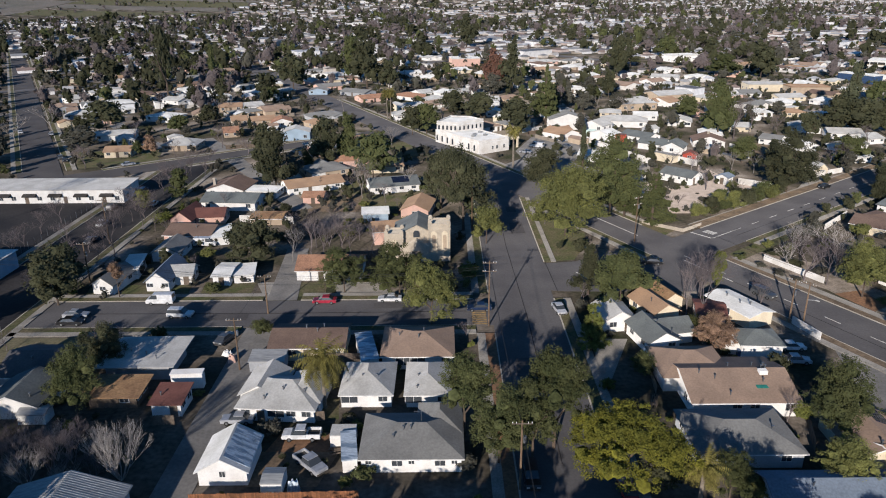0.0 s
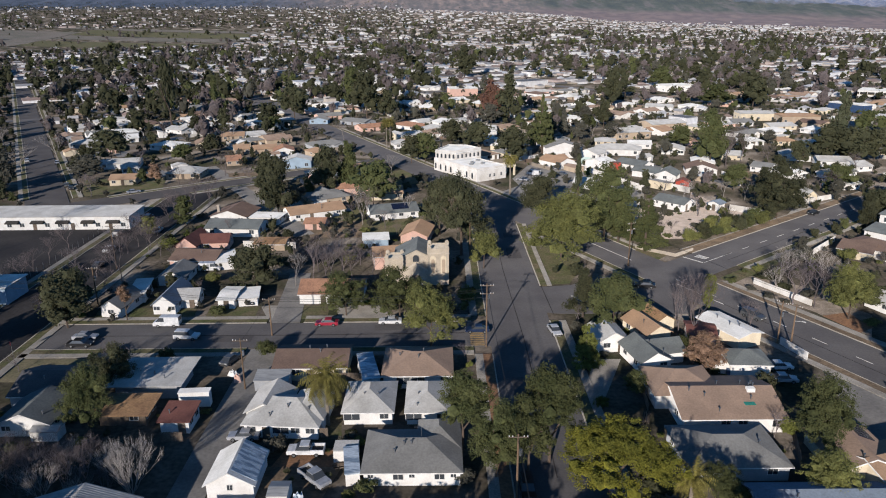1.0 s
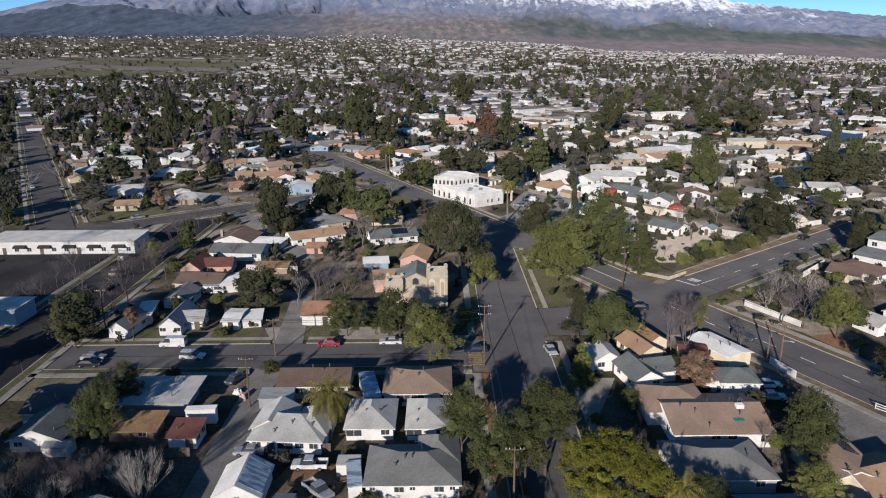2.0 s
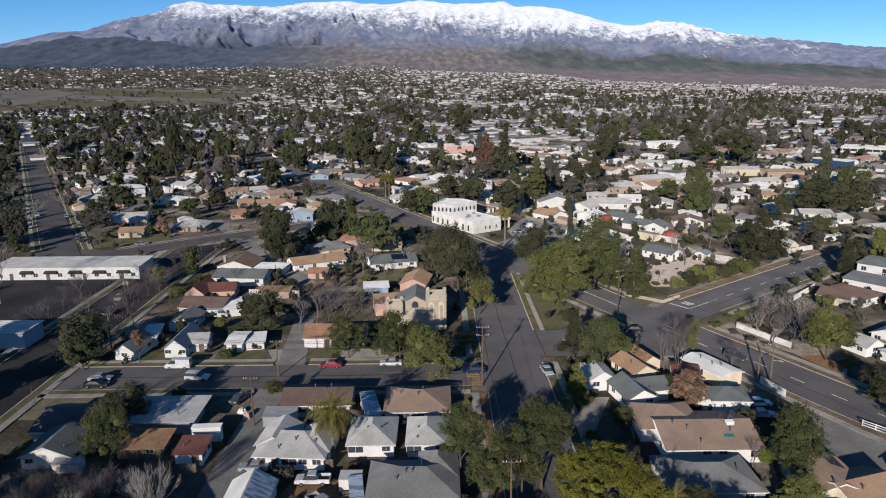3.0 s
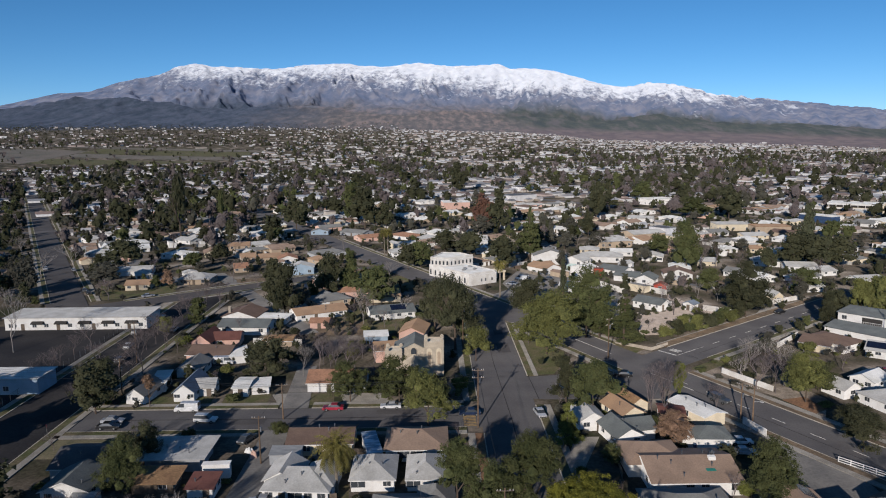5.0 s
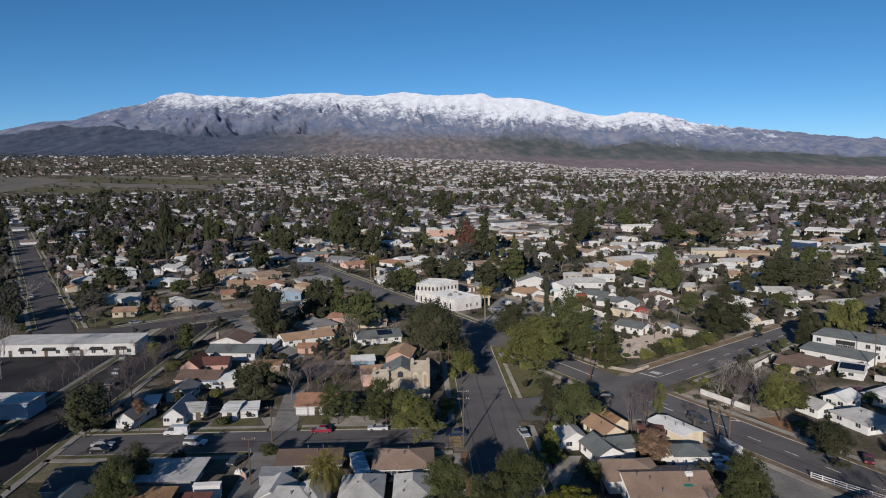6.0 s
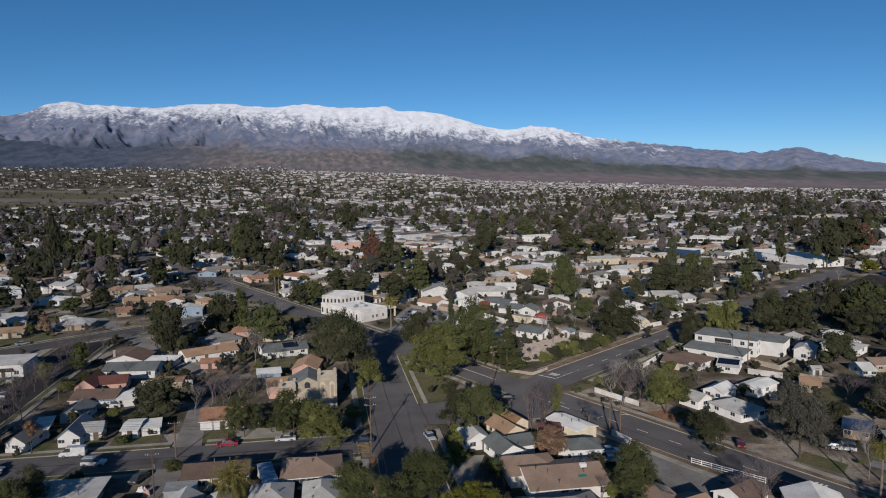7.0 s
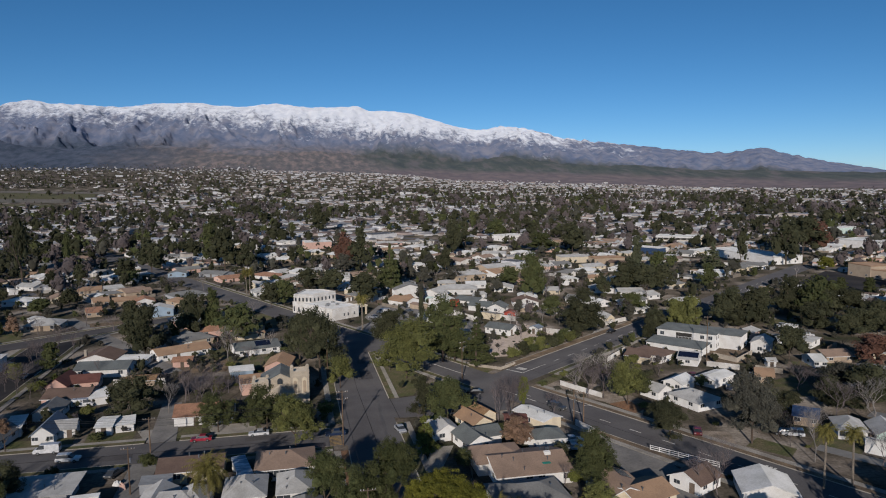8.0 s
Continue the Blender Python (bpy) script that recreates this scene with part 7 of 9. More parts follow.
slab('park', [(22.7, 182.4), (39.9, 187.7), (32.8, 156.8), (29.4, 149.4), (23.4, 148.5)], -0.05, 0.034, 'grass', label='shaded grass of a small park', category='lawn')
slab('lawn', [(-141.4, 268.3), (-111.2, 275.5), (-104.8, 252.7), (-128.9, 240.5)], -0.05, 0.036, 'grass', label='front lawns along a street', category='lawn')
slab('yard', [(65.1, 150.5), (69.3, 145.1), (77.5, 131.8), (82.4, 119.0), (88.5, 129.3), (84.1, 144.8), (73.0, 154.0)], -0.05, 0.038, 'sand', label='dusty bare ground beside the road', category='ground')
slab('yard', [(78.2, 129.4), (84.2, 131.0), (85.4, 123.4), (81.4, 121.0)], -0.05, 0.0395, 'dirt_red', label='bare reddish soil under a roadside tree', category='ground')
slab('yard', [(66.7, 114.6), (70.4, 110.1), (72.4, 102.1), (74.7, 105.9), (71.2, 113.4)], -0.05, 0.04, 'sand', label='dusty bare roadside', category='ground')
slab('lawn', [(65.7, 152.3), (88.4, 170.2), (83.8, 161.7), (66.6, 147.9)], -0.05, 0.042, 'grass', label='grass verge', category='lawn')
slab('lawn', [(52.1, 177.2), (59.8, 170.9), (51.6, 162.4), (45.4, 171.2)], -0.05, 0.044, 'grass', label='grass at the corner', category='lawn')
slab('lawn', [(-24.1, 279.7), (-10.6, 284.8), (-5.5, 258.5), (-17.9, 254.2)], -0.05, 0.046, 'grass', label='grass beside the road', category='lawn')
slab('lawn', [(127.5, 135.4), (147.2, 142.6), (134.7, 122.8), (119.9, 121.5)], -0.05, 0.048, 'grass', label='green lawn behind houses', category='lawn')
slab('lawn', [(152.8, 154.8), (170.0, 150.4), (157.8, 136.8), (145.6, 143.0)], -0.05, 0.05, 'grass', label='green lawn behind houses', category='lawn')
slab('lawn', [(115.0, 97.2), (119.6, 89.0), (112.5, 82.8), (107.8, 91.9)], -0.05, 0.052, 'grass', label='front lawn by the road', category='lawn')
slab('lawn', [(192.0, 214.9), (203.4, 205.8), (187.4, 198.8), (180.4, 206.2)], -0.05, 0.054, 'grass', label='park lawn', category='lawn')
slab('yard', [(131.3, 171.7), (147.0, 175.8), (140.8, 157.8), (124.8, 154.9)], -0.05, 0.056, 'dirt', label='sandy yard', category='ground')
slab('yard', [(85.8, 108.1), (96.2, 103.6), (91.4, 92.5), (83.8, 97.7)], -0.05, 0.058, 'sand', label='dusty drive', category='ground')
slab('lawn', [(100.2, 99.0), (104.3, 91.1), (99.9, 87.3), (94.6, 95.1)], -0.05, 0.06, 'grass', label='verge lawn', category='lawn')
slab('parking_lot', [(260.5, 292.0), (318.6, 335.5), (333.5, 304.9), (300.2, 270.4), (262.9, 262.1)], -0.05, 0.062, 'asphalt_dark', label='dark asphalt parking area beside trees', category='ground')

# larger buildings to the east
h_ = house(331.5, 526.4, 37.7, 22.0, -38.0, 7, roof='parapet', rise=1.2, wall='cream', top='roof_white', front='wwwwwwww', label='two-storey cream shop building with a flat roof', name='commercial_building', kind_word='building', vents=0, ov=0.05)
# dark strips on the flat front stand in for the shade behind the balconies
for z_ in (0.9, 4.1):
    part('gallery', boxes((-18.6, -11.25, z_, 18.6, -11.0, z_ + 1.7)), 'trim_dark', h_, 'dark strip put in for the shade between balconies')
    part('balcony', boxes((-18.8, -12.2, z_ + 1.75, 18.8, -11.0, z_ + 2.75)), 'white', h_, 'white balcony band')
for k in range(8):
    part('pillar', boxes((-17.6 + 5.0 * k, -12.1, 0, -17.2 + 5.0 * k, -11.7, 5.8)), 'white', h_)
house(266.6, 461.0, 24.7, 9.0, -64.8, 5, roof='parapet', rise=1.2, wall='tarp_blue', top='roof_white', front='', side='', label='filling station with a blue and white canopy', name='commercial_building', kind_word='building', vents=0, ov=0.05)
house(317.0, 405.1, 66.8, 24.0, -83.2, 5, roof='parapet', rise=1.2, wall='white', top='roof_white', front='w-w-w-w', label='long white shop building with a flat roof', name='commercial_building', kind_word='building', vents=0, ov=0.05)
house(533.8, 584.0, 33.8, 40.0, -66.9, 6, roof='parapet', rise=1.2, wall='mint_wall', top='roof_white', front='w-w', label='broad building with a pale teal roof', name='commercial_building', kind_word='building', vents=0, ov=0.05)
house(458.9, 441.6, 51.1, 30.0, -70.6, 6, roof='parapet', rise=1.2, wall='white', top='roof_white', front='w-w-w', label='long white warehouse with a flat roof', name='commercial_building', kind_word='building', vents=0, ov=0.05)
house(326.5, 309.1, 16.8, 16.0, -90.1, 7, roof='parapet', rise=1.2, wall='tan_wall', top='roof_tan', front='w-w', label='tan two-storey building in the town', name='commercial_building', kind_word='building', vents=0, ov=0.05)
house(330.4, 292.7, 23.6, 16.0, -70.2, 5, roof='parapet', rise=1.2, wall='tan_wall', top='roof_tan', front='w-w', label='low tan building in the town', name='commercial_building', kind_word='building', vents=0, ov=0.05)
house(190.0, 426.6, 21.0, 13.0, -3.7, 4.2, roof='parapet', rise=1.2, wall='cream', top='roof_light', front='w-w-w', label='tan commercial building in the town', name='commercial_building', kind_word='building', vents=0, ov=0.05)
house(208.8, 412.2, 21.8, 12.0, -3.6, 4.2, roof='parapet', rise=1.2, wall='tan_wall', top='roof_tan', front='w-w-w', label='tan commercial building in the town', name='commercial_building', kind_word='building', vents=0, ov=0.05)
house(198.5, 609.7, 27.2, 18.0, 17.3, 5, roof='parapet', rise=1.2, wall='white', top='roof_white', front='w-w', label='white commercial building in the town', name='commercial_building', kind_word='building', vents=0, ov=0.05)
house(16.9, 588.6, 22.8, 20.0, 7.1, 6, roof='parapet', rise=1.2, wall='pink', top='roof_white', front='', label='pale warehouse in the town', name='commercial_building', kind_word='building', vents=0, ov=0.05)
house(-138.4, 1245.1, 88.2, 30.0, -10.6, 6, roof='parapet', rise=1.2, wall='white', top='roof_white', front='', label='long pale warehouse in the town', name='commercial_building', kind_word='building', vents=0, ov=0.05)

# trees added to the south-west for the long shadows they cast on the yard
tree(-150, 128, 11, 8.8, 'round', 'leaf_dark', 1, foot=0.15)
tree(-128, 112, 12, 9.6, 'round', 'leaf_dark', 1, foot=0.15)
tree(-112, 95, 12, 9.6, 'round', 'leaf_dark', 1, foot=0.15)
tree(-168, 150, 11, 8.8, 'round', 'leaf_dark', 1, foot=0.15)
tree(-140, 165, 9, 7.2, 'round', 'leaf_dark', 1, foot=0.15)
tree(-104, 70, 13, 10.4, 'round', 'leaf_dark', 1, foot=0.15)
tree(-64, 62, 9, 7.2, 'round', 'leaf_dark', 1, foot=0.15)
tree(-58, 52, 10, 8.0, 'round', 'leaf_dark', 1, foot=0.15)

def stop_sign(x, y, rot):
    """A red eight-sided plate on a thin steel post."""
    p = root("road_sign", pose(x, y, 0, 0, 0, rot), "red octagonal road sign on a steel post", "road sign")
    bm = bmesh.new()
    tube(bm, (0, 0, -0.2), (0, 0, 2.9), 0.035, 0.035, 6)
    part("post", bm, "steel", p)
    ring = [(0.40 * math.cos(radians(22.5 + 45 * k)), 2.5 + 0.40 * math.sin(radians(22.5 + 45 * k))) for k in range(8)]
    part("plate", prism(ring, -0.06, -0.04, "y"), "sign_red", p)
    part("bar", boxes((-0.26, -0.068, 2.43, 0.26, -0.062, 2.57)), "trim", p, "pale bar of lettering")


stop_sign(-80.4, 114.2, -60)

# overhead cables
cable((8, 116.7, 11.6), (-33.9, 122, 7.7), 0.7)
cable((-33.9, 122, 7.7), (-72, 131, 8.0), 0.7)
cable((-72, 131, 8.0), (-125, 140, 8.4), 0.8)
cable((8, 116.7, 11.2), (-33.9, 122, 7.3), 0.7)
cable((-33.9, 122, 7.3), (-72, 131, 7.6), 0.7)
cable((-72, 131, 7.6), (-125, 140, 8.0), 0.8)
cable((8, 116.7, 10.0), (-33.9, 122, 6.1), 0.7)
cable((-33.9, 122, 6.1), (-72, 131, 6.4), 0.7)
cable((-72, 131, 6.4), (-125, 140, 6.8), 0.8)
cable((9, 71, 9.6), (8, 116.7, 11.6), 0.8)
cable((9, 71, 9.6), (9.5, 12, 10.1), 0.8)
cable((9, 71, 9.2), (8, 116.7, 11.2), 0.8)
cable((9, 71, 9.2), (9.5, 12, 9.7), 0.8)
cable((-33.6, 100.8, 8.8), (-33.9, 122, 7.9), 0.3)
cable((8, 116.7, 11.8), (7.4, 167, 10), 0.6)
cable((46, 162.5, 10.4), (66, 117, 9.5), 0.7)

# more houses of the middle distance
house(-178.4, 349.1, 15.5, 11.8, 9.4, 2.18, roof='hip', rise=1.5, wall='grey_wall', top='roof_light', front='wdw', side='w', vents=0, label='single-storey grey house with a light roof')
house(-168.2, 363.0, 17.8, 13.0, 26.8, 2.18, roof='x', rise=1.5, wall='white', top='roof_white', front='w-b', side='w', vents=0, label='single-storey white house with a white roof')
house(-201.7, 434.1, 25.2, 10.6, 33.0, 2.18, roof='y', rise=1.5, wall='white', top='roof_light', front='w-w', side='w', vents=0, label='single-storey white house with a light roof')
house(-208.3, 402.2, 13.5, 11.8, 50.3, 2.18, roof='x', rise=1.5, wall='white', top='roof_light', front='wdw', side='w', vents=0, label='single-storey white house with a light roof')
house(-133.7, 339.8, 15.1, 13.0, -20.9, 2.5, roof='hip', rise=1.5, wall='white', top='roof_white', front='w-b', side='w', vents=0, label='single-storey white house with a white roof')
house(-147.5, 393.6, 13.7, 10.6, -30.3, 2.18, roof='x', rise=1.5, wall='white', top='roof_light', front='w-w', side='w', vents=0, label='single-storey white house with a light roof')
house(-145.5, 401.0, 7.6, 11.8, 31.2, 2.18, roof='y', rise=1.5, wall='mint_wall', top='roof_light', front='wdw', side='w', vents=0, label='single-storey mint house with a light roof')
house(-138.0, 407.8, 8.1, 13.0, 30.0, 2.18, roof='x', rise=1.5, wall='white', top='roof_light', front='w-b', side='w', vents=0, label='single-storey white house with a light roof')
house(-126.2, 406.4, 9.9, 10.6, 23.4, 2.18, roof='hip', rise=1.5, wall='white', top='roof_white', front='w-w', side='w', vents=0, label='single-storey white house with a white roof')
house(-110.5, 367.8, 12.2, 11.8, 14.5, 2.5, roof='x', rise=1.5, wall='tan_wall', top='roof_tan', front='wdw', side='w', vents=0, label='single-storey tan house with a tan roof')
house(-208.1, 561.3, 22.5, 13.0, -4.5, 2.18, roof='y', rise=1.5, wall='pink', top='roof_brown', front='w-b', side='w', vents=0, label='single-storey pink house with a brown roof')
house(-165.7, 448.3, 7.9, 10.6, -3.6, 2.18, roof='x', rise=1.5, wall='cream', top='roof_tan', front='w-w', side='w', vents=0, label='single-storey cream house with a tan roof')
house(-159.1, 464.7, 17.2, 11.8, 15.6, 2.18, roof='hip', rise=1.5, wall='pink', top='roof_brown', front='wdw', side='w', vents=0, label='single-storey pink house with a brown roof')
house(-253.9, 576.4, 15.3, 13.0, 29.3, 2.18, roof='x', rise=1.5, wall='white', top='roof_light', front='w-b', side='w', vents=0, label='single-storey white house with a light roof')
house(-74.4, 427.3, 11.8, 10.6, 0.0, 2.5, roof='y', rise=1.5, wall='blue_wall', top='roof_grey', front='w-w', side='w', vents=0, label='single-storey blue house with a grey roof')
house(-40.6, 397.4, 16.2, 11.8, 28.7, 2.18, roof='x', rise=1.5, wall='pink', top='roof_orange', front='wdw', side='w', vents=0, label='single-storey pink house with a orange roof')
house(-18.0, 402.8, 20.8, 13.0, -42.9, 2.18, roof='hip', rise=1.5, wall='white', top='roof_orange', front='w-b', side='w', vents=0, label='single-storey white house with a orange roof')
house(-12.0, 416.2, 10.9, 10.6, 37.2, 2.18, roof='x', rise=1.5, wall='white', top='roof_light', front='w-w', side='w', vents=0, label='single-storey white house with a light roof')
house(-3.5, 388.2, 13.4, 11.8, 24.4, 2.18, roof='y', rise=1.5, wall='white', top='roof_light', front='wdw', side='w', vents=0, label='single-storey white house with a light roof')
house(26.4, 384.5, 6.9, 13.0, 0.0, 2.5, roof='x', rise=1.5, wall='white', top='roof_light', front='w-b', side='w', vents=0, label='single-storey white house with a light roof')
house(36.4, 391.7, 13.5, 10.6, 24.8, 2.18, roof='hip', rise=1.5, wall='tan_wall', top='roof_taupe', front='w-w', side='w', vents=0, label='single-storey tan house with a taupe roof')
house(-50.5, 420.8, 19.3, 11.8, -33.2, 2.18, roof='x', rise=1.5, wall='grey_wall', top='roof_grey', front='wdw', side='w', vents=0, label='single-storey grey house with a grey roof')
house(-79.7, 509.6, 27.1, 13.0, -34.7, 2.18, roof='y', rise=1.5, wall='white', top='roof_light', front='w-b', side='w', vents=0, label='single-storey white house with a light roof')
house(-109.1, 691.2, 16.3, 10.6, 44.3, 2.18, roof='x', rise=1.5, wall='white', top='roof_light', front='w-w', side='w', vents=0, label='single-storey white house with a light roof')
house(-52.4, 758.5, 47.7, 11.8, -45.5, 2.5, roof='hip', rise=1.5, wall='grey_wall', top='roof_light', front='wdw', side='w', vents=0, label='single-storey grey house with a light roof')
house(-31.3, 594.4, 22.0, 13.0, -30.0, 2.18, roof='x', rise=1.5, wall='white', top='roof_white', front='w-b', side='w', vents=0, label='single-storey white house with a white roof')
house(98.3, 495.8, 20.5, 10.6, -59.8, 2.18, roof='y', rise=1.5, wall='white', top='roof_white', front='w-w', side='w', vents=0, label='single-storey white house with a white roof')
house(80.2, 425.4, 10.8, 11.8, -47.5, 2.18, roof='x', rise=1.5, wall='white', top='roof_white', front='wdw', side='w', vents=0, label='single-storey white house with a white roof')
house(81.1, 594.2, 22.2, 13.0, 20.3, 2.18, roof='hip', rise=1.5, wall='pink', top='roof_light', front='w-b', side='w', vents=0, label='single-storey pink house with a light roof')
house(147.7, 479.8, 18.1, 10.6, -24.7, 2.5, roof='x', rise=1.5, wall='white', top='roof_light', front='w-w', side='w', vents=0, label='single-storey white house with a light roof')
house(162.1, 524.8, 18.4, 11.8, 33.6, 2.18, roof='y', rise=1.5, wall='white', top='roof_white', front='wdw', side='w', vents=0, label='single-storey white house with a white roof')
house(171.6, 404.2, 12.3, 13.0, 0.0, 2.18, roof='x', rise=1.5, wall='white', top='roof_grey', front='w-b', side='w', vents=0, label='single-storey white house with a grey roof')
house(197.9, 373.5, 8.5, 10.6, -47.8, 2.18, roof='hip', rise=1.5, wall='white', top='roof_white', front='w-w', side='w', vents=0, label='single-storey white house with a white roof')
house(186.2, 387.3, 16.4, 11.8, 11.6, 2.18, roof='x', rise=1.5, wall='cream', top='roof_light', front='wdw', side='w', vents=0, label='single-storey cream house with a light roof')
house(109.6, 254.8, 5.6, 13.0, -21.5, 2.5, roof='y', rise=1.5, wall='white', top='roof_grey', front='w-b', side='w', vents=0, label='single-storey white house with a grey roof')
house(167.4, 276.4, 7.5, 10.6, 14.8, 2.18, roof='x', rise=1.5, wall='white', top='roof_light', front='w-w', side='w', vents=0, label='single-storey white house with a light roof')
house(-19.9, 339.6, 9.6, 11.8, 16.5, 2.18, roof='hip', rise=1.5, wall='white', top='roof_light', front='wdw', side='w', vents=0, label='single-storey white house with a light roof')
house(181.6, 802.8, 32.0, 13.0, -6.8, 2.18, roof='x', rise=1.5, wall='white', top='roof_white', front='w-b', side='w', vents=0, label='single-storey white house with a white roof')
house(286.5, 590.0, 24.1, 10.6, -5.1, 2.18, roof='y', rise=1.5, wall='white', top='roof_white', front='w-w', side='w', vents=0, label='single-storey white house with a white roof')
house(-95.3, 327.3, 7.5, 11.8, 20.4, 2.5, roof='x', rise=1.5, wall='tan_wall', top='roof_tan', front='wdw', side='w', vents=0, label='single-storey tan house with a tan roof')
house(-57.1, 318.2, 8.6, 13.0, 38.3, 2.18, roof='hip', rise=1.5, wall='tan_wall', top='roof_tan', front='w-b', side='w', vents=0, label='single-storey tan house with a tan roof')
house(-101.3, 371.7, 12.2, 10.6, 35.2, 2.18, roof='x', rise=1.5, wall='white', top='roof_light', front='w-w', side='w', vents=0, label='single-storey white house with a light roof')
house(-119.1, 345.8, 8.3, 11.8, 20.2, 2.18, roof='y', rise=1.5, wall='cream', top='roof_taupe', front='wdw', side='w', vents=0, label='single-storey cream house with a taupe roof')
house(-91.6, 301.0, 6.9, 13.0, 18.8, 2.18, roof='x', rise=1.5, wall='tan_wall', top='roof_orange', front='w-b', side='w', vents=0, label='single-storey tan house with a orange roof')
house(-129.6, 283.6, 7.3, 10.6, 25.2, 2.5, roof='hip', rise=1.5, wall='white', top='roof_light', front='w-w', side='w', vents=0, label='single-storey white house with a light roof')
house(157.1, 150.0, 4.4, 9.4, -14.3, 2.18, roof='x', rise=1.4, wall='white', top='roof_white', front='w-w', side='w', vents=0, label='single-storey white house with a white roof')
house(166.8, 153.9, 9.9, 9.4, -6.1, 2.18, roof='x', rise=1.4, wall='tan_wall', top='roof_taupe', front='w-w', side='w', vents=0, label='single-storey tan house with a taupe roof')
house(125.9, 177.3, 20.1, 8.0, -53.0, 2.5, roof='shed', rise=0.9, wall='white', top='roof_green', front='-g-g-', side='', vents=0, label='row of white garages under a dark grey roof', name='garage_row', kind_word='garages')
house(131.4, 139.3, 5.5, 9.4, -32.6, 2.18, roof='x', rise=1.4, wall='tan_wall', top='roof_tan', front='w-w', side='w', vents=0, label='single-storey tan house with a tan roof')
house(118.3, 105.7, 6.0, 8.0, -41.5, 2.32, roof='x', rise=1.4, wall='tan_wall', top='tarp_blue', front='w-w', side='w', vents=0, label='single-storey tan house with a blue sheeted roof')
house(144.2, 244.7, 9.5, 9.4, 9.6, 2.18, roof='x', rise=1.4, wall='white', top='roof_light', front='w-w', side='w', vents=0, label='single-storey white house with a light roof')
house(174.4, 255.6, 12.3, 9.4, 5.9, 2.18, roof='x', rise=1.4, wall='white', top='roof_light', front='w-w', side='w', vents=0, label='single-storey white house with a light roof')
slab('alley', [(67.0, 110.3), (73.4, 108.8), (74.4, 96.6), (73.1, 73.6), (62.5, 76.1), (62.6, 90.2)], -0.05, 0.064, 'asphalt_old', label='pale lane behind the houses', category='alley')

# leafless trees along the western street
bare_tree(-84.6, 132.5, 4.8, 5.1, 'bark_brown')
bare_tree(-84.5, 140.0, 5.7, 5.3, 'bark_brown')
bare_tree(-84.3, 148.3, 6.8, 5.6, 'bark_brown')
bare_tree(-84.2, 156.3, 5.4, 5.9, 'bark_brown')
bare_tree(-84.6, 174.4, 6.8, 6.5, 'bark_brown')
bare_tree(-84.2, 180.6, 7.9, 6.7, 'bark_brown')
bare_tree(-82.9, 190.9, 6.3, 7.0, 'bark_brown')
bare_tree(-84.4, 213.2, 8.0, 7.7, 'bark_brown')
bare_tree(-84.6, 229.6, 9.6, 8.3, 'bark_brown')
bare_tree(-82.9, 239.0, 7.6, 8.6, 'bark_brown')
bare_tree(-78.5, 148.1, 6.0, 5.6, 'bark_brown')
bare_tree(-91.2, 159.5, 7.2, 6.0, 'bark_brown')
bare_tree(-90.8, 148.4, 5.2, 5.6, 'bark_brown')

# trees added south of the near yards for the shade they cast
tree(-30, 50, 7, 7.0, 'round', 'leaf_dark', 1, foot=0.12)
tree(-21, 47, 8.0, 8.5, 'round', 'leaf_dark', 1, foot=0.12)
tree(-9, 44, 8, 8.0, 'round', 'leaf_dark', 1, foot=0.12)
tree(-2, 52, 5.5, 5.5, 'bush', 'leaf_dark', 1, foot=0.12)
tree(34, 52, 11, 11.0, 'round', 'leaf_dark', 3, foot=0.12)
tree(46, 54, 7, 7.0, 'round', 'leaf_dark', 3, foot=0.12)
tree(-50, 58, 8, 8.0, 'round', 'leaf_dark', 1, foot=0.12)
tree(14, 40, 10, 10.0, 'round', 'leaf_dark', 1, foot=0.12)
# plants in view at the southern edge
tree(34.2, 69.5, 6.5, 5.7, 'round', 'leaf_green', 3, foot=0.1)
palm(29.6, 67.1, 7.2, 4.5, thick=0.25)
tree(37.9, 69.5, 3.7, 4.1, 'bush', 'leaf_olive', 3)
TAKEN += [(102, 80, 10), (80, 138, 14), (95, 132, 12), (88, 120, 8)]
house(-103.6, 143.2, 16.1, 9.0, 0.0, 4.2, roof='flat', rise=0, wall='blue_wall', top='roof_white', front='-w-', side='', vents=0, label='low building with pale blue walls and a white flat roof')

# pale yards to the north-east
slab('yard', [(88.3, 239.9), (92.2, 214.7), (100.1, 203.3), (86.0, 196.0), (66.0, 186.5), (63.5, 195.5), (68.5, 212.0), (78.5, 212.4)], -0.05, 0.066, 'gravel', label='pale gravel yard beside a garden wall', category='ground')
slab('yard', [(52.2, 288.0), (71.8, 240.5), (67.8, 226.3), (58.5, 234.3), (46.9, 269.5)], -0.05, 0.068, 'concrete', label='pale paved yard behind a long wall', category='ground')
slab('yard', [(53.5, 212.5), (66.2, 220.4), (64.7, 202.5), (55.5, 199.7)], -0.05, 0.07, 'gravel', label='pale gravel forecourt', category='ground')
slab('yard', [(44.0, 313.8), (53.3, 294.0), (47.6, 273.6), (35.3, 282.9)], -0.05, 0.072, 'asphalt_old', label='pale asphalt forecourt', category='ground')
slab('yard', [(102.9, 201.4), (128.9, 218.5), (143.5, 231.5), (112.3, 214.1)], -0.05, 0.074, 'concrete', label='pale paved strip by the pavement', category='ground')
slab('yard', [(116.6, 279.7), (133.0, 266.2), (121.0, 244.8), (105.0, 249.8)], -0.05, 0.076, 'dirt', label='pale bare yard', category='ground')

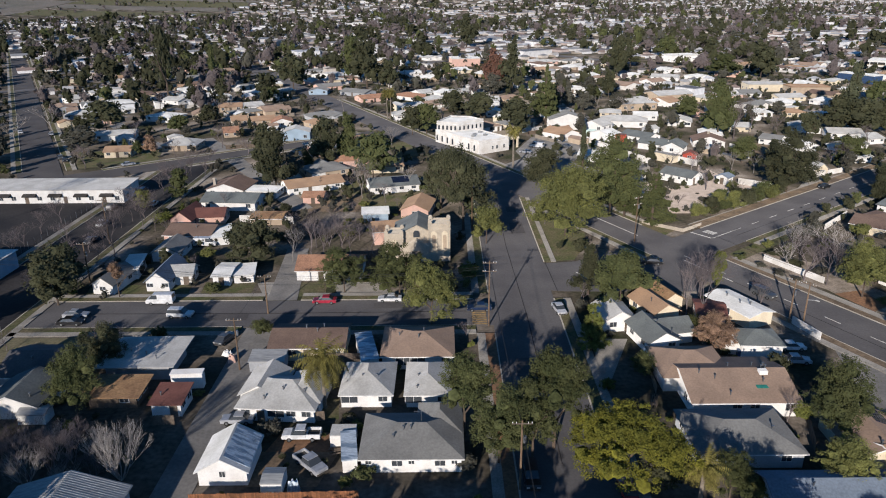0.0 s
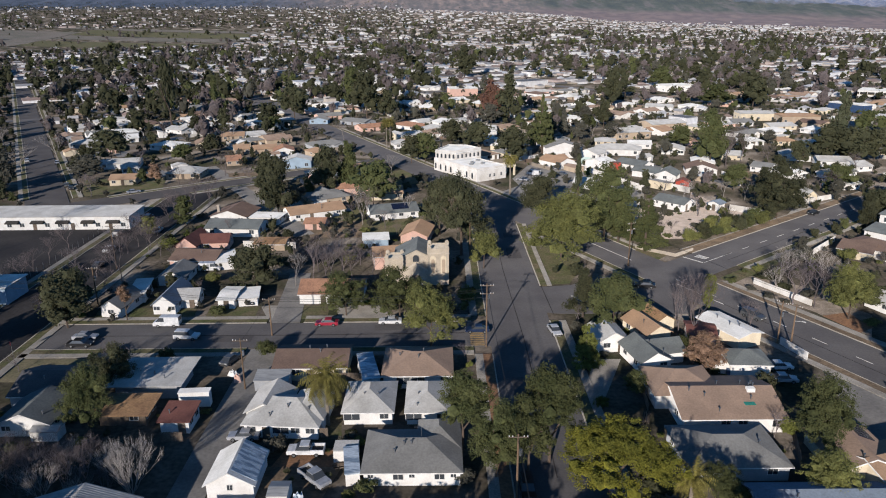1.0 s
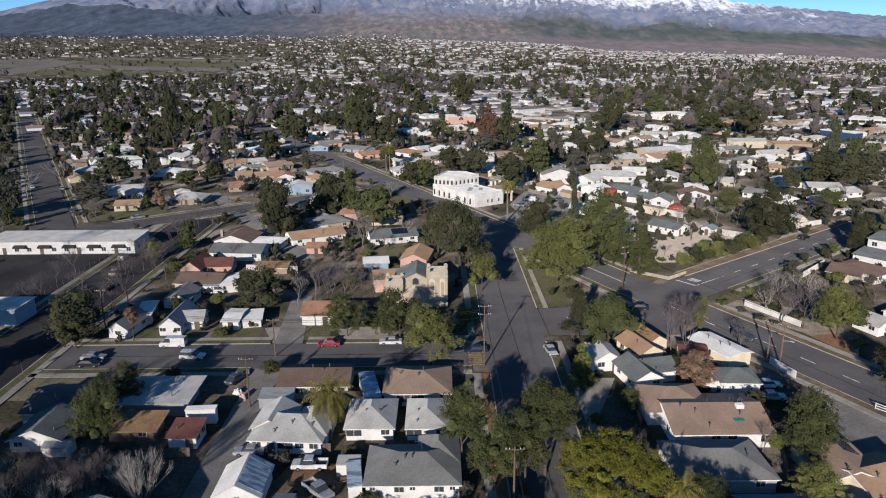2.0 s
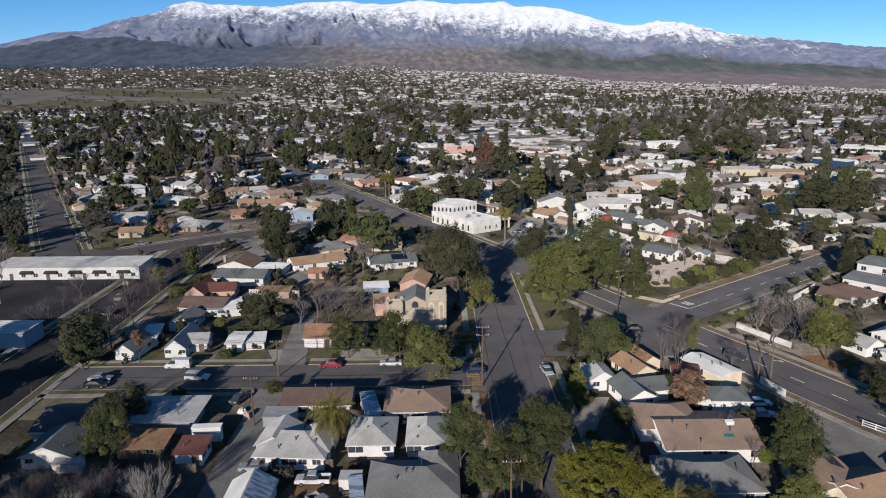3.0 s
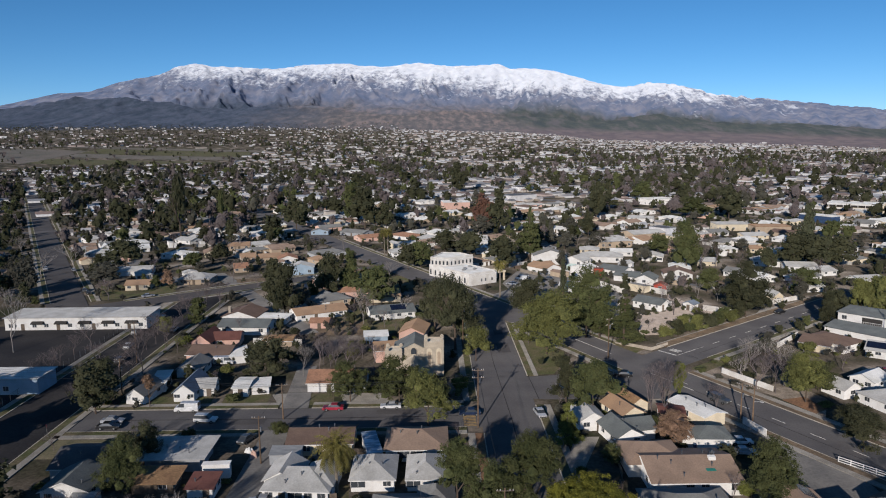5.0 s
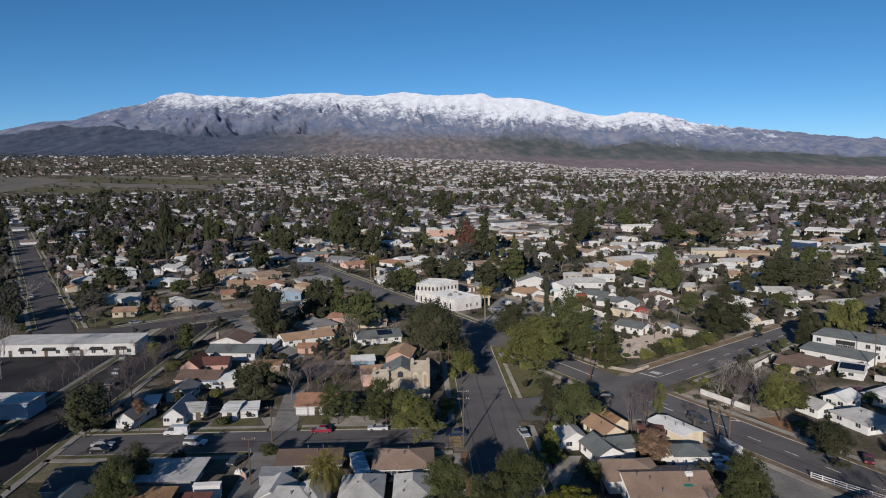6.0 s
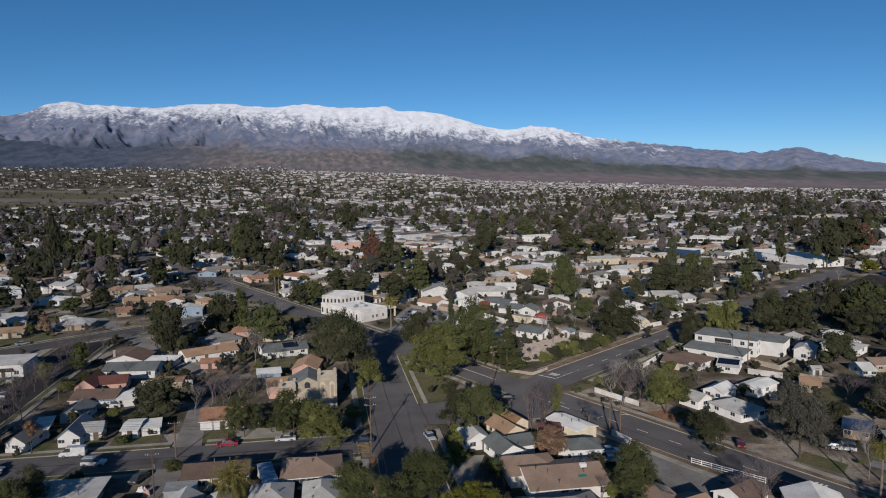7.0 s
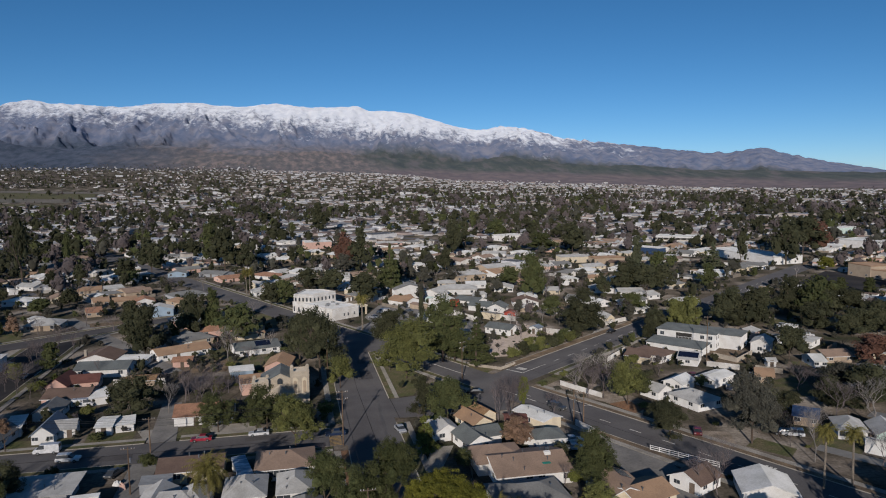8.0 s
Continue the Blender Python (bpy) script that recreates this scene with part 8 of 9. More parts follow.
fence((54.9, 226.7), (65.5, 217.6), 1.7, 'plaster', panels=True, label='white rendered yard wall')
fence((109.5, 267.1), (112.9, 254.2), 1.7, 'plaster', panels=True, label='white rendered yard wall')
bare_tree(-101.2, 148.6, 6.1, 7.7, 'bark_brown')
bare_tree(-101.7, 154.0, 6.3, 7.9, 'bark_brown')
bare_tree(-101.6, 159.8, 6.5, 8.2, 'bark_brown')
bare_tree(-103.1, 170.3, 6.8, 8.6, 'bark_brown')
bare_tree(-102.8, 179.6, 7.1, 9.0, 'bark_brown')

# east of the slanting street
bare_tree(75.3, 136.5, 10.4, 12.3, 'bark_brown')
bare_tree(78.6, 133.6, 10.3, 10.0, 'bark_brown')
bare_tree(74.7, 143.0, 5.7, 7.9, 'bark_pale')
bare_tree(103.4, 148.6, 7.2, 7.4, 'bark_brown')
bare_tree(133.1, 127.4, 8.3, 10.9, 'bark_brown')
bare_tree(125.7, 104.3, 10.8, 12.3, 'bark_brown')
bare_tree(132.1, 99.9, 11.6, 14.8, 'bark_pale')
bare_tree(136.2, 122.4, 7.0, 9.2, 'bark_brown')
bare_tree(151.0, 124.0, 8.0, 10.9, 'bark_brown')
bare_tree(108.1, 102.6, 6.1, 6.6, 'bark_brown')
bare_tree(74.8, 75.4, 8.8, 7.9, 'bark_brown')
bare_tree(72.2, 77.7, 7.6, 6.4, 'bark_brown')
bare_tree(112.5, 96.0, 7.9, 7.7, 'bark_pale')
bare_tree(113.5, 78.1, 8.3, 9.1, 'bark_brown')
bare_tree(142.1, 200.3, 7.4, 8.6, 'bark_brown')
bare_tree(49.9, 127.1, 10.9, 8.5, 'bark_brown')
house(153.2, 170.0, 6.5, 10.0, -44.7, 3.4, roof='y', rise=1.6, wall='white', top='roof_light', front='w', vents=0, label='white house with a pale gable roof')
house(143.1, 152.1, 3.4, 3.5, -14.3, 1.79, roof='x', rise=0.9, wall='white', top='roof_light', front='d', vents=0, label='small white garden shed beside a yard', name='shed', kind_word='shed')
fence((123.8, 156.5), (130.9, 150.0), 1.6, 'plaster', panels=True, label='white rendered yard wall')
fence((132.3, 165.9), (135.4, 157.8), 1.5, 'block', panels=True, label='pale block yard wall')
fence((135.4, 157.8), (146.2, 165.5), 1.5, 'block', panels=True, label='pale block yard wall')
fence((135.5, 148.8), (140.7, 143.0), 1.5, 'block', panels=True, label='pale block yard wall')
fence((96.3, 169.2), (107.7, 180.2), 1.4, 'plaster', panels=True, label='white rendered garden wall at the street')
fence((130.4, 171.9), (157.8, 188.3), 1.6, 'plaster', panels=True, label='white rendered yard wall')
fence((126.8, 94.3), (117.1, 86.3), 1.3, 'wood_old', panels=True, label='dark wooden yard fence')
car(112.7, 146.3, 70, 'sedan', 'red', label='red car parked beside houses')
car(182.3, 183.8, 150, 'sedan', 'white')
car(185.3, 201.6, 20, 'sedan', 'white')
car(115.8, 132.8, 60, 'sedan', 'blue')
car(57.3, 101.8, -6, 'sedan', 'silver', label='silver car parked behind a garage')
tree(117.4, 110.6, 6.5, 7.0, 'round', 'leaf_dark', 2, foot=0.05)
tree(131.5, 113.8, 8.2, 8.7, 'round', 'leaf_dark', 2, foot=0.05)
tree(131.4, 107.1, 6.5, 8.4, 'round', 'leaf_dark', 3, foot=0.05)
tree(89.1, 134.1, 7.1, 8.5, 'round', 'leaf_green', 2, foot=0.05)
tree(150.0, 119.0, 7.0, 10.7, 'round', 'leaf_dark', 2, foot=0.05)
tree(166.5, 204.4, 7.9, 11.1, 'round', 'leaf_dark', 2, foot=0.05)

# dark oaks beyond the eastern yards
for x_, y_, h_, w_ in ((191.5, 190.5, 12.5, 14), (198, 180, 11, 13), (209, 180, 13.5, 15), (216, 172, 11.5, 13), (228, 173, 13, 15), (225, 158, 11, 13)):
    tree(x_, y_, h_, w_, 'round', 'leaf_dark', 2, foot=0.04)

# unseen trees, added to lay shade over the western back yards
tree(-61, 50, 13.8, 9.5, 'round', 'leaf_dark', 1, foot=0.06)
tree(-54, 49, 13.5, 9, 'round', 'leaf_dark', 1, foot=0.06)
tree(-68, 52, 13.5, 9, 'round', 'leaf_dark', 1, foot=0.06)
tree(-72, 80, 11.5, 10, 'round', 'leaf_dark', 1, foot=0.06)
tree(-73, 69, 10.5, 10, 'round', 'leaf_dark', 1, foot=0.06)

# dense unseen trees added on the west side to shade the street
tree(-97, 98, 15, 13.5, 'round', 'leaf_dark', 1, foot=0.1)
tree(-108, 118, 15, 13.5, 'round', 'leaf_dark', 1, foot=0.1)
tree(-74, 60, 11, 9.9, 'round', 'leaf_dark', 1, foot=0.1)

# unseen trees added south of the yards to throw shade across them
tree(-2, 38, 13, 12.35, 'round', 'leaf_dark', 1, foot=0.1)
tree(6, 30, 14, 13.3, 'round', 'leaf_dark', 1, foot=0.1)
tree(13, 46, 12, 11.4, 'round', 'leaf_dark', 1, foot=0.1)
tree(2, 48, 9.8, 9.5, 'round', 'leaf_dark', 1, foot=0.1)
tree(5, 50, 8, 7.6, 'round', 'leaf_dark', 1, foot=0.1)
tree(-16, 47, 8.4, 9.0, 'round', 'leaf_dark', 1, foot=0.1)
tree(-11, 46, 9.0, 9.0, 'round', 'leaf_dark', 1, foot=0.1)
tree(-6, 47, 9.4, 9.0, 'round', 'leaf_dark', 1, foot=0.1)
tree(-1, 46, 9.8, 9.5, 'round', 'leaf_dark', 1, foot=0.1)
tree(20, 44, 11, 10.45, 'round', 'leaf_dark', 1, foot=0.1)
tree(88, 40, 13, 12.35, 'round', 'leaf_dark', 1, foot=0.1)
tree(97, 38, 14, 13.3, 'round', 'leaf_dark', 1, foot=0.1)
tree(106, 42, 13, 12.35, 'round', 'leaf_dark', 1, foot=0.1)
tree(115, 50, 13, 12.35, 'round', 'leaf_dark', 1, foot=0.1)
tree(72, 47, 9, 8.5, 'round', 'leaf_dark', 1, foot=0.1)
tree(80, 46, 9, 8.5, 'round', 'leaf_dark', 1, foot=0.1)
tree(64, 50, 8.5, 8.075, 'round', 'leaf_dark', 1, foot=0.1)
# street trees in view to the west
tree(-76.4, 126.5, 12.9, 11.7, 'round', 'leaf_dark', 2, foot=0.06)
tree(-65.8, 130.0, 8.0, 3.0, 'round', 'leaf_dry', 2, foot=0.5)
bare_tree(-122.2, 173.6, 20.4, 12.8, 'bark_pale')
bare_tree(-76.9, 153.4, 12.0, 8.7, 'bark_brown')
bare_tree(-81.9, 159.0, 8.2, 6.9, 'bark_brown')
bare_tree(-79.5, 175.7, 9.2, 8.1, 'bark_brown')

# houses among the northern and eastern yards
house(109.1, 287.4, 9.7, 11.8, -16.4, 2.18, roof='y', rise=1.4, wall='white', top='roof_white', front='w-b', side='w', vents=0, label='single-storey white house with a white roof')
house(126.6, 302.3, 9.1, 9.4, -10.8, 2.18, roof='x', rise=1.4, wall='cream', top='roof_light', front='w-w', side='w', vents=0, label='single-storey cream house with a light roof')
house(150.6, 339.0, 10.5, 10.6, 0.0, 2.18, roof='hip', rise=1.4, wall='white', top='roof_white', front='wdw', side='w', vents=0, label='single-storey white house with a white roof')
house(106.1, 317.2, 10.7, 11.8, -17.9, 2.18, roof='y', rise=1.4, wall='white', top='roof_light', front='w-b', side='w', vents=0, label='single-storey white house with a light roof')
house(94.5, 332.3, 11.4, 9.4, -10.6, 2.18, roof='x', rise=1.4, wall='white', top='roof_white', front='w-w', side='w', vents=0, label='single-storey white house with a white roof')
house(80.3, 341.6, 10.5, 10.6, -11.8, 2.18, roof='hip', rise=1.4, wall='cream', top='roof_light', front='wdw', side='w', vents=0, label='single-storey cream house with a light roof')
house(133.6, 347.8, 10.3, 11.8, -12.3, 2.18, roof='y', rise=1.4, wall='white', top='roof_light', front='w-b', side='w', vents=0, label='single-storey white house with a light roof')
house(129.4, 274.9, 8.5, 9.4, -42.4, 2.18, roof='x', rise=1.4, wall='white', top='roof_grey', front='w-w', side='w', vents=0, label='single-storey white house with a grey roof')
house(176.0, 329.0, 9.6, 10.6, -12.0, 2.18, roof='hip', rise=1.4, wall='white', top='roof_white', front='wdw', side='w', vents=0, label='single-storey white house with a white roof')
house(184.2, 313.6, 9.9, 11.8, -19.1, 2.18, roof='y', rise=1.4, wall='white', top='roof_light', front='w-b', side='w', vents=0, label='single-storey white house with a light roof')
house(52.6, 249.7, 8.0, 9.4, -21.8, 2.18, roof='x', rise=1.4, wall='white', top='roof_white', front='w-w', side='w', vents=0, label='single-storey white house with a white roof')
house(88.0, 215.0, 4.6, 4.6, -45.0, 2.4, roof='y', rise=0.9, wall='white', top='roof_blue', front='d', side='', vents=0, label='small pale blue and white garden shed', name='shed', kind_word='shed')
house(119.8, 341.1, 9.2, 11.8, 0.0, 2.18, roof='y', rise=1.4, wall='pink', top='roof_tan', front='w-b', side='w', vents=0, label='single-storey pink house with a tan roof')

house(135.2, 264.6, 7.4, 11.8, 13.7, 2.18, roof='y', rise=1.4, wall='white', top='roof_white', front='w-b', side='w', vents=0, label='single-storey white house with a white roof')
house(152.1, 262.9, 13.7, 9.4, 28.7, 2.18, roof='x', rise=1.4, wall='white', top='roof_grey', front='w-w', side='w', vents=0, label='single-storey white house with a grey roof')
house(24.3, 345.8, 8.1, 11.8, 0.0, 2.18, roof='y', rise=1.4, wall='white', top='roof_white', front='w-b', side='w', vents=0, label='single-storey white house with a white roof')
house(199.7, 352.8, 13.5, 9.4, 0.0, 2.18, roof='x', rise=1.4, wall='white', top='roof_light', front='w-w', side='w', vents=0, label='single-storey white house with a light roof')
house(166.2, 338.2, 10.4, 10.6, 0.0, 2.18, roof='hip', rise=1.4, wall='cream', top='roof_tan', front='wdw', side='w', vents=0, label='single-storey cream house with a tan roof')

# leafless trees in yards and gardens
bare_tree(-31.2, 152.6, 10.7, 7.8, 'bark_brown', detail=5)
bare_tree(-27.3, 155.0, 8.9, 7.1, 'bark_brown', detail=5)
bare_tree(-24.4, 156.6, 8.0, 5.7, 'bark_brown', detail=5)
bare_tree(-35.5, 160.5, 6.1, 5.9, 'bark_brown', detail=5)
bare_tree(-24.1, 206.1, 10.9, 9.5, 'bark_brown', detail=5)
bare_tree(-79.1, 225.7, 7.1, 7.9, 'bark_brown', detail=5)
bare_tree(-48.1, 170.4, 7.2, 5.6, 'bark_pale', detail=5)
bare_tree(117.3, 281.8, 19.5, 12.0, 'bark_brown', detail=5)
bare_tree(127.9, 294.3, 12.7, 10.1, 'bark_brown', detail=5)
bare_tree(96.3, 230.5, 7.2, 7.3, 'bark_pale', detail=5)
bare_tree(137.6, 237.6, 8.5, 10.4, 'bark_brown', detail=5)
bare_tree(135.9, 242.4, 6.5, 8.5, 'bark_brown', detail=5)
bare_tree(79.3, 207.5, 8.5, 8.1, 'bark_brown', detail=5)
bare_tree(83.3, 231.1, 6.2, 7.3, 'bark_pale', detail=5)
bare_tree(139.1, 293.7, 8.9, 10.0, 'bark_brown', detail=5)
bare_tree(89.3, 343.5, 9.3, 10.4, 'bark_pale', detail=5)
bare_tree(35.6, 329.6, 9.8, 10.0, 'bark_pale', detail=5)
bare_tree(-100.4, 258.7, 8.0, 9.8, 'bark_brown', detail=5)
bare_tree(-74.6, 262.7, 6.9, 9.1, 'bark_brown', detail=5)
bare_tree(-61.3, 190.1, 6.2, 5.8, 'bark_brown', detail=5)
bare_tree(-50.3, 220.5, 7.0, 6.6, 'bark_brown', detail=5)
bare_tree(-21.1, 276.9, 8.5, 8.5, 'bark_pale', detail=5)
bare_tree(-11.2, 211.3, 7.7, 5.6, 'bark_pale', detail=5)
bare_tree(-125.5, 282.3, 9.8, 12.1, 'bark_brown', detail=5)
bare_tree(-175.2, 284.8, 12.3, 14.6, 'bark_pale', detail=5)
bare_tree(-174.0, 311.1, 12.0, 15.8, 'bark_pale', detail=5)
bare_tree(-217.2, 344.8, 11.7, 14.5, 'bark_pale', detail=5)
bare_tree(162.4, 267.4, 9.4, 10.2, 'bark_brown', detail=5)
bare_tree(185.6, 291.1, 8.8, 11.0, 'bark_brown', detail=5)
bare_tree(60.1, 185.4, 6.0, 5.7, 'bark_brown', detail=5)
bare_tree(-147.5, 367.9, 10.8, 12.3, 'bark_brown', detail=5)
bare_tree(-109.8, 365.5, 10.2, 11.0, 'bark_pale', detail=5)
bare_tree(-64.8, 353.2, 10.5, 11.9, 'bark_brown', detail=5)
bare_tree(-51.0, 361.7, 10.1, 10.9, 'bark_pale', detail=5)
car(-101.3, 219.8, 93, 'sedan', 'grey')
car(-97.2, 203.3, 93, 'sedan', 'silver')
car(-94.4, 191.3, 93, 'suv', 'black')
car(-90.7, 177.1, 93, 'sedan', 'white')
car(-87.4, 163.6, 93, 'sedan', 'black')
slab('forecourt', [(27.1, 264.1), (36.1, 289.9), (50.9, 294.1), (57.8, 269.0), (41.8, 238.2), (31.4, 225.9)], -0.05, 0.078, 'asphalt_old', label='pale asphalt forecourt beside a hall', category='ground')


# ---------------------------------------------------------------- the town beyond
GU, GV = Vector((0.846, 0.533)), Vector((-0.533, 0.846))     # the old town's street grid


# The wedge the camera looks over; the town is filled only inside it.
def in_view_wedge(x, y, margin=0.0):
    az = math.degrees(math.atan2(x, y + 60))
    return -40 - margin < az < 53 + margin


# streets of the grid
for k in range(4, 22):
    a = Vector((-60, 120)) + GV * (k * 98.0)
    p, q = a + GU * (-420 - 30 * k), a + GU * (500 + 45 * k)
    strip("road", tuple(p), tuple(q), 10.5, -0.1, 0.14 + 0.006 * k, "asphalt", label="distant asphalt town street", category="road")
for k in range(-9, 13):
    if k in (-1, 0, 1):
        continue
    a = Vector((-20, 300)) + GU * (k * 150.0)
    p, q = a + GV * 60, a + GV * 1500
    strip("road", tuple(p), tuple(q), 10.5, -0.1, 0.34 + 0.006 * k, "asphalt", label="distant asphalt town street", category="road")

WALLS = ("white", "white", "cream", "cream", "pink", "tan_wall", "grey_wall", "white", "plaster")
TOPS = ("roof_light", "roof_light", "roof_grey", "roof_white", "roof_white", "roof_tan", "roof_taupe", "roof_brown", "roof_taupe", "roof_grey", "roof_light")
TOWN = random.Random(4)
YARD_DONE = []
TURN = math.degrees(math.atan2(GU.y, GU.x))
NEAR_TOWN, FAR_TOWN, NEAR_TREES, FAR_TREES, SHEDS = [], [], [], [], []
MID = [0]
for row in range(-40, 66):
    for col in range(-140, 170):
        q = Vector((-60, 120)) + GV * (row * 49.0 + 8 + (12 if row % 2 == 0 else 29)) + GU * (col * 15.0)
        q += GU * TOWN.uniform(-2, 2) + GV * TOWN.uniform(-3, 3)
        if q.length > 1500:
            q += Vector((TOWN.uniform(-26, 26), TOWN.uniform(-26, 26)))
        x, y = q
        r = math.hypot(x, y)
        if r > 2000 and x < 500 and TOWN.random() < (0.72 if x < -500 else 0.5 if x < -150 else 0.2) * smooth(2000, 2300, r):
            continue
        if (y < 175 and not (x > 78 and y > 70)) or r > (2980 if x > -150 else 3480) or not in_view_wedge(x, y, 1) or abs((col * 15.0) % 150 - 75) > 66:
            continue
        if x < -140 - 0.55 * (y - 230) and y < 900:
            if TOWN.random() < 0.45:
                continue
        if r > 1600 and x < -470 and TOWN.random() < smooth(1600, 1660, r) * smooth(2140, 2060, r):
            continue
        if TOWN.random() < 0.07 or (r > 2900 and land(x, y) > 59 + 0.020 * r):
            continue
        spot = (x, y, TOWN.choice((0, 0, 90)), TOWN.uniform(12, 18), TOWN.uniform(9, 13))
        if r < 640:
            if free(x, y, 7.5) and not on_road(x, y, 8.0):
                NEAR_TOWN.append(spot)
                TAKEN.append((x, y, 6.0))
        else:
            FAR_TOWN.append(spot)
        if r < 1700 and TOWN.random() < 0.75:
            back = q + GV * (13 if row % 2 == 0 else -13) * TOWN.uniform(0.9, 1.3) + GU * TOWN.uniform(-5, 5)
            shed_ = (back.x, back.y, TOWN.choice((0, 90)), TOWN.uniform(4, 8), TOWN.uniform(4, 6.5))
            if r < 640:
                if free(back.x, back.y, 4.2) and not on_road(back.x, back.y, 4.5):
                    SHEDS.append(shed_)
                    TAKEN.append((back.x, back.y, 3.2))
            else:
                FAR_TOWN.append(shed_)
for i in range(120000):
    r = math.sqrt(TOWN.uniform(100 ** 2, 3450 ** 2))
    az = radians(TOWN.uniform(-41, 54))
    x, y = r * math.sin(az), r * math.cos(az) - 40
    dens = noise.noise(Vector((x * 0.006, y * 0.006, 1.0))) + 0.5 * noise.noise(Vector((x * 0.03, y * 0.03, 4.0)))
    if x < -470 and 1640 < r < 2080 and TOWN.random() < 0.85:
        continue
    if x > -150 and TOWN.random() < 0.86 * smooth(2050, 2500, r):
        continue
    if r > 2950 and (x > 250 or land(x, y) > 59 + 0.024 * r or TOWN.random() < smooth(-400, 250, x) + 0.4 * smooth(3150, 3450, r)):
        continue
    if x < 20 and r < 560:
        dens += 0.15
    if 380 < r < 1300:
        dens += (0.22 if r < 560 else 0.45) if x < -60 else 0.12
    elif r >= 1300:
        dens += 0.12
    if x < -100 and r > 2100:
        dens += 0.42
    if dens < TOWN.uniform(-0.3, 0.55):
        continue
    if r < 560:
        if (y > 190 or x > 84 and y > 75) and in_view_wedge(x, y) and free(x, y, 2.6) and not on_road(x, y, 2.0):
            if r < 460 and len(NEAR_TREES) < 215:
                NEAR_TREES.append((x, y))
                TAKEN.append((x, y, 1.8))
            elif MID[0] < 210:
                MID[0] += 1
                FAR_TREES.append((x, y, r))
                TAKEN.append((x, y, 1.8))
    elif len(FAR_TREES) < 19500 and TOWN.random() < (0.62 if r < 1300 else 0.5) and not on_road(x, y):
        FAR_TREES.append((x, y, r))
NEAR_TOWN.sort(key=lambda s: s[1])
for i, (x, y, t, w, d) in enumerate(NEAR_TOWN[:205]):
    kind = TOWN.choice(("x", "x", "hip", "hip", "y", "flat"))
    top = TOWN.choice(TOPS)
    far_off, eave, rise, wall = math.hypot(x, y) > 330, TOWN.uniform(2.2, 2.6), TOWN.uniform(1.0, 1.9), TOWN.choice(WALLS)
    h_ = house(x, y, w, d, TURN + t + TOWN.uniform(-3, 3), eave, kind, rise, wall, top, TOWN.choice(("wdw", "w-bd", "wwd", "g-w")) if not far_off else "wd", "w" if not far_off else "", vents=0,
               label="single-storey town house with a " + top.replace("roof_", "") + " roof", group="town houses")
    if kind != "flat" and TOWN.random() < 0.75:        # a wing with its own gable, or a lower porch
        side = TOWN.choice((-1, 1))
        wing(h_, side * w * TOWN.uniform(0.15, 0.3), TOWN.choice((-1, -1, 1)) * d * TOWN.uniform(0.3, 0.45), w * TOWN.uniform(0.35, 0.5), d * TOWN.uniform(0.6, 0.8), 0, eave - 0.06, "y", rise * 0.85, wall, top if TOWN.random() < 0.75 else "roof_white")
for x, y, t, w, d in sorted(SHEDS, key=lambda s: s[1])[:80]:
    house(x, y, w, d, TURN + t + TOWN.uniform(-4, 4), TOWN.uniform(2.0, 2.5), TOWN.choice(("x", "y", "shed", "flat")), TOWN.uniform(0.4, 1.2), TOWN.choice(WALLS), TOWN.choice(TOPS), TOWN.choice(("g", "d", "-")), "", vents=0, ov=0.2,
          name="garage", label="small backyard garage behind a house", group="backyard garages", kind_word="garage")
# shrubs in the near yards
YARD = random.Random(8)
for i in range(2600):
    x, y = YARD.uniform(-105, 110), YARD.uniform(66, 215)
    if not free(x, y, 1.2) or not in_view_wedge(x, y) or on_road(x, y, 3.6) or x < -96:
        continue
    if len(YARD_DONE) > 172:
        break
    YARD_DONE.append(x)
    hgt = YARD.uniform(0.8, 2.6) if YARD.random() < 0.7 else YARD.uniform(2.6, 5)
    if YARD.random() < 0.18:
        bare_tree(x, y, hgt + 2, hgt + 2, "bark_brown", 5, group="yard shrubs")
    else:
        tree(x, y, hgt, hgt * YARD.uniform(0.8, 1.4), "bush", YARD.choice(("leaf_green", "leaf_olive", "leaf_dark", "leaf_lime", "leaf_grey")), 1, group="yard shrubs")
for x, y in NEAR_TREES:
    u = TOWN.random()
    hgt = TOWN.uniform(3.0, 10) if u < 0.85 else TOWN.uniform(11, 17)
    if TOWN.random() < 0.2:
        bare_tree(x, y, hgt * 0.8, hgt * 0.8, TOWN.choice(("bark_brown", "bark_pale")), 4, group="town trees")
    else:
        tree(x, y, hgt, hgt * TOWN.uniform(0.6, 1.0), TOWN.choice(("round", "round", "round", "tall")), TOWN.choice(("leaf_green", "leaf_dark", "leaf_green", "leaf_dark", "leaf_grey", "leaf_dark")), 1, foot=0.1, group="town trees")


FAR_TOWN += sorted(SHEDS, key=lambda s: s[1])[80:] + NEAR_TOWN[205:]


# drives and paved yards beside the nearer houses
PADS = ([], [])
PAD = random.Random(12)
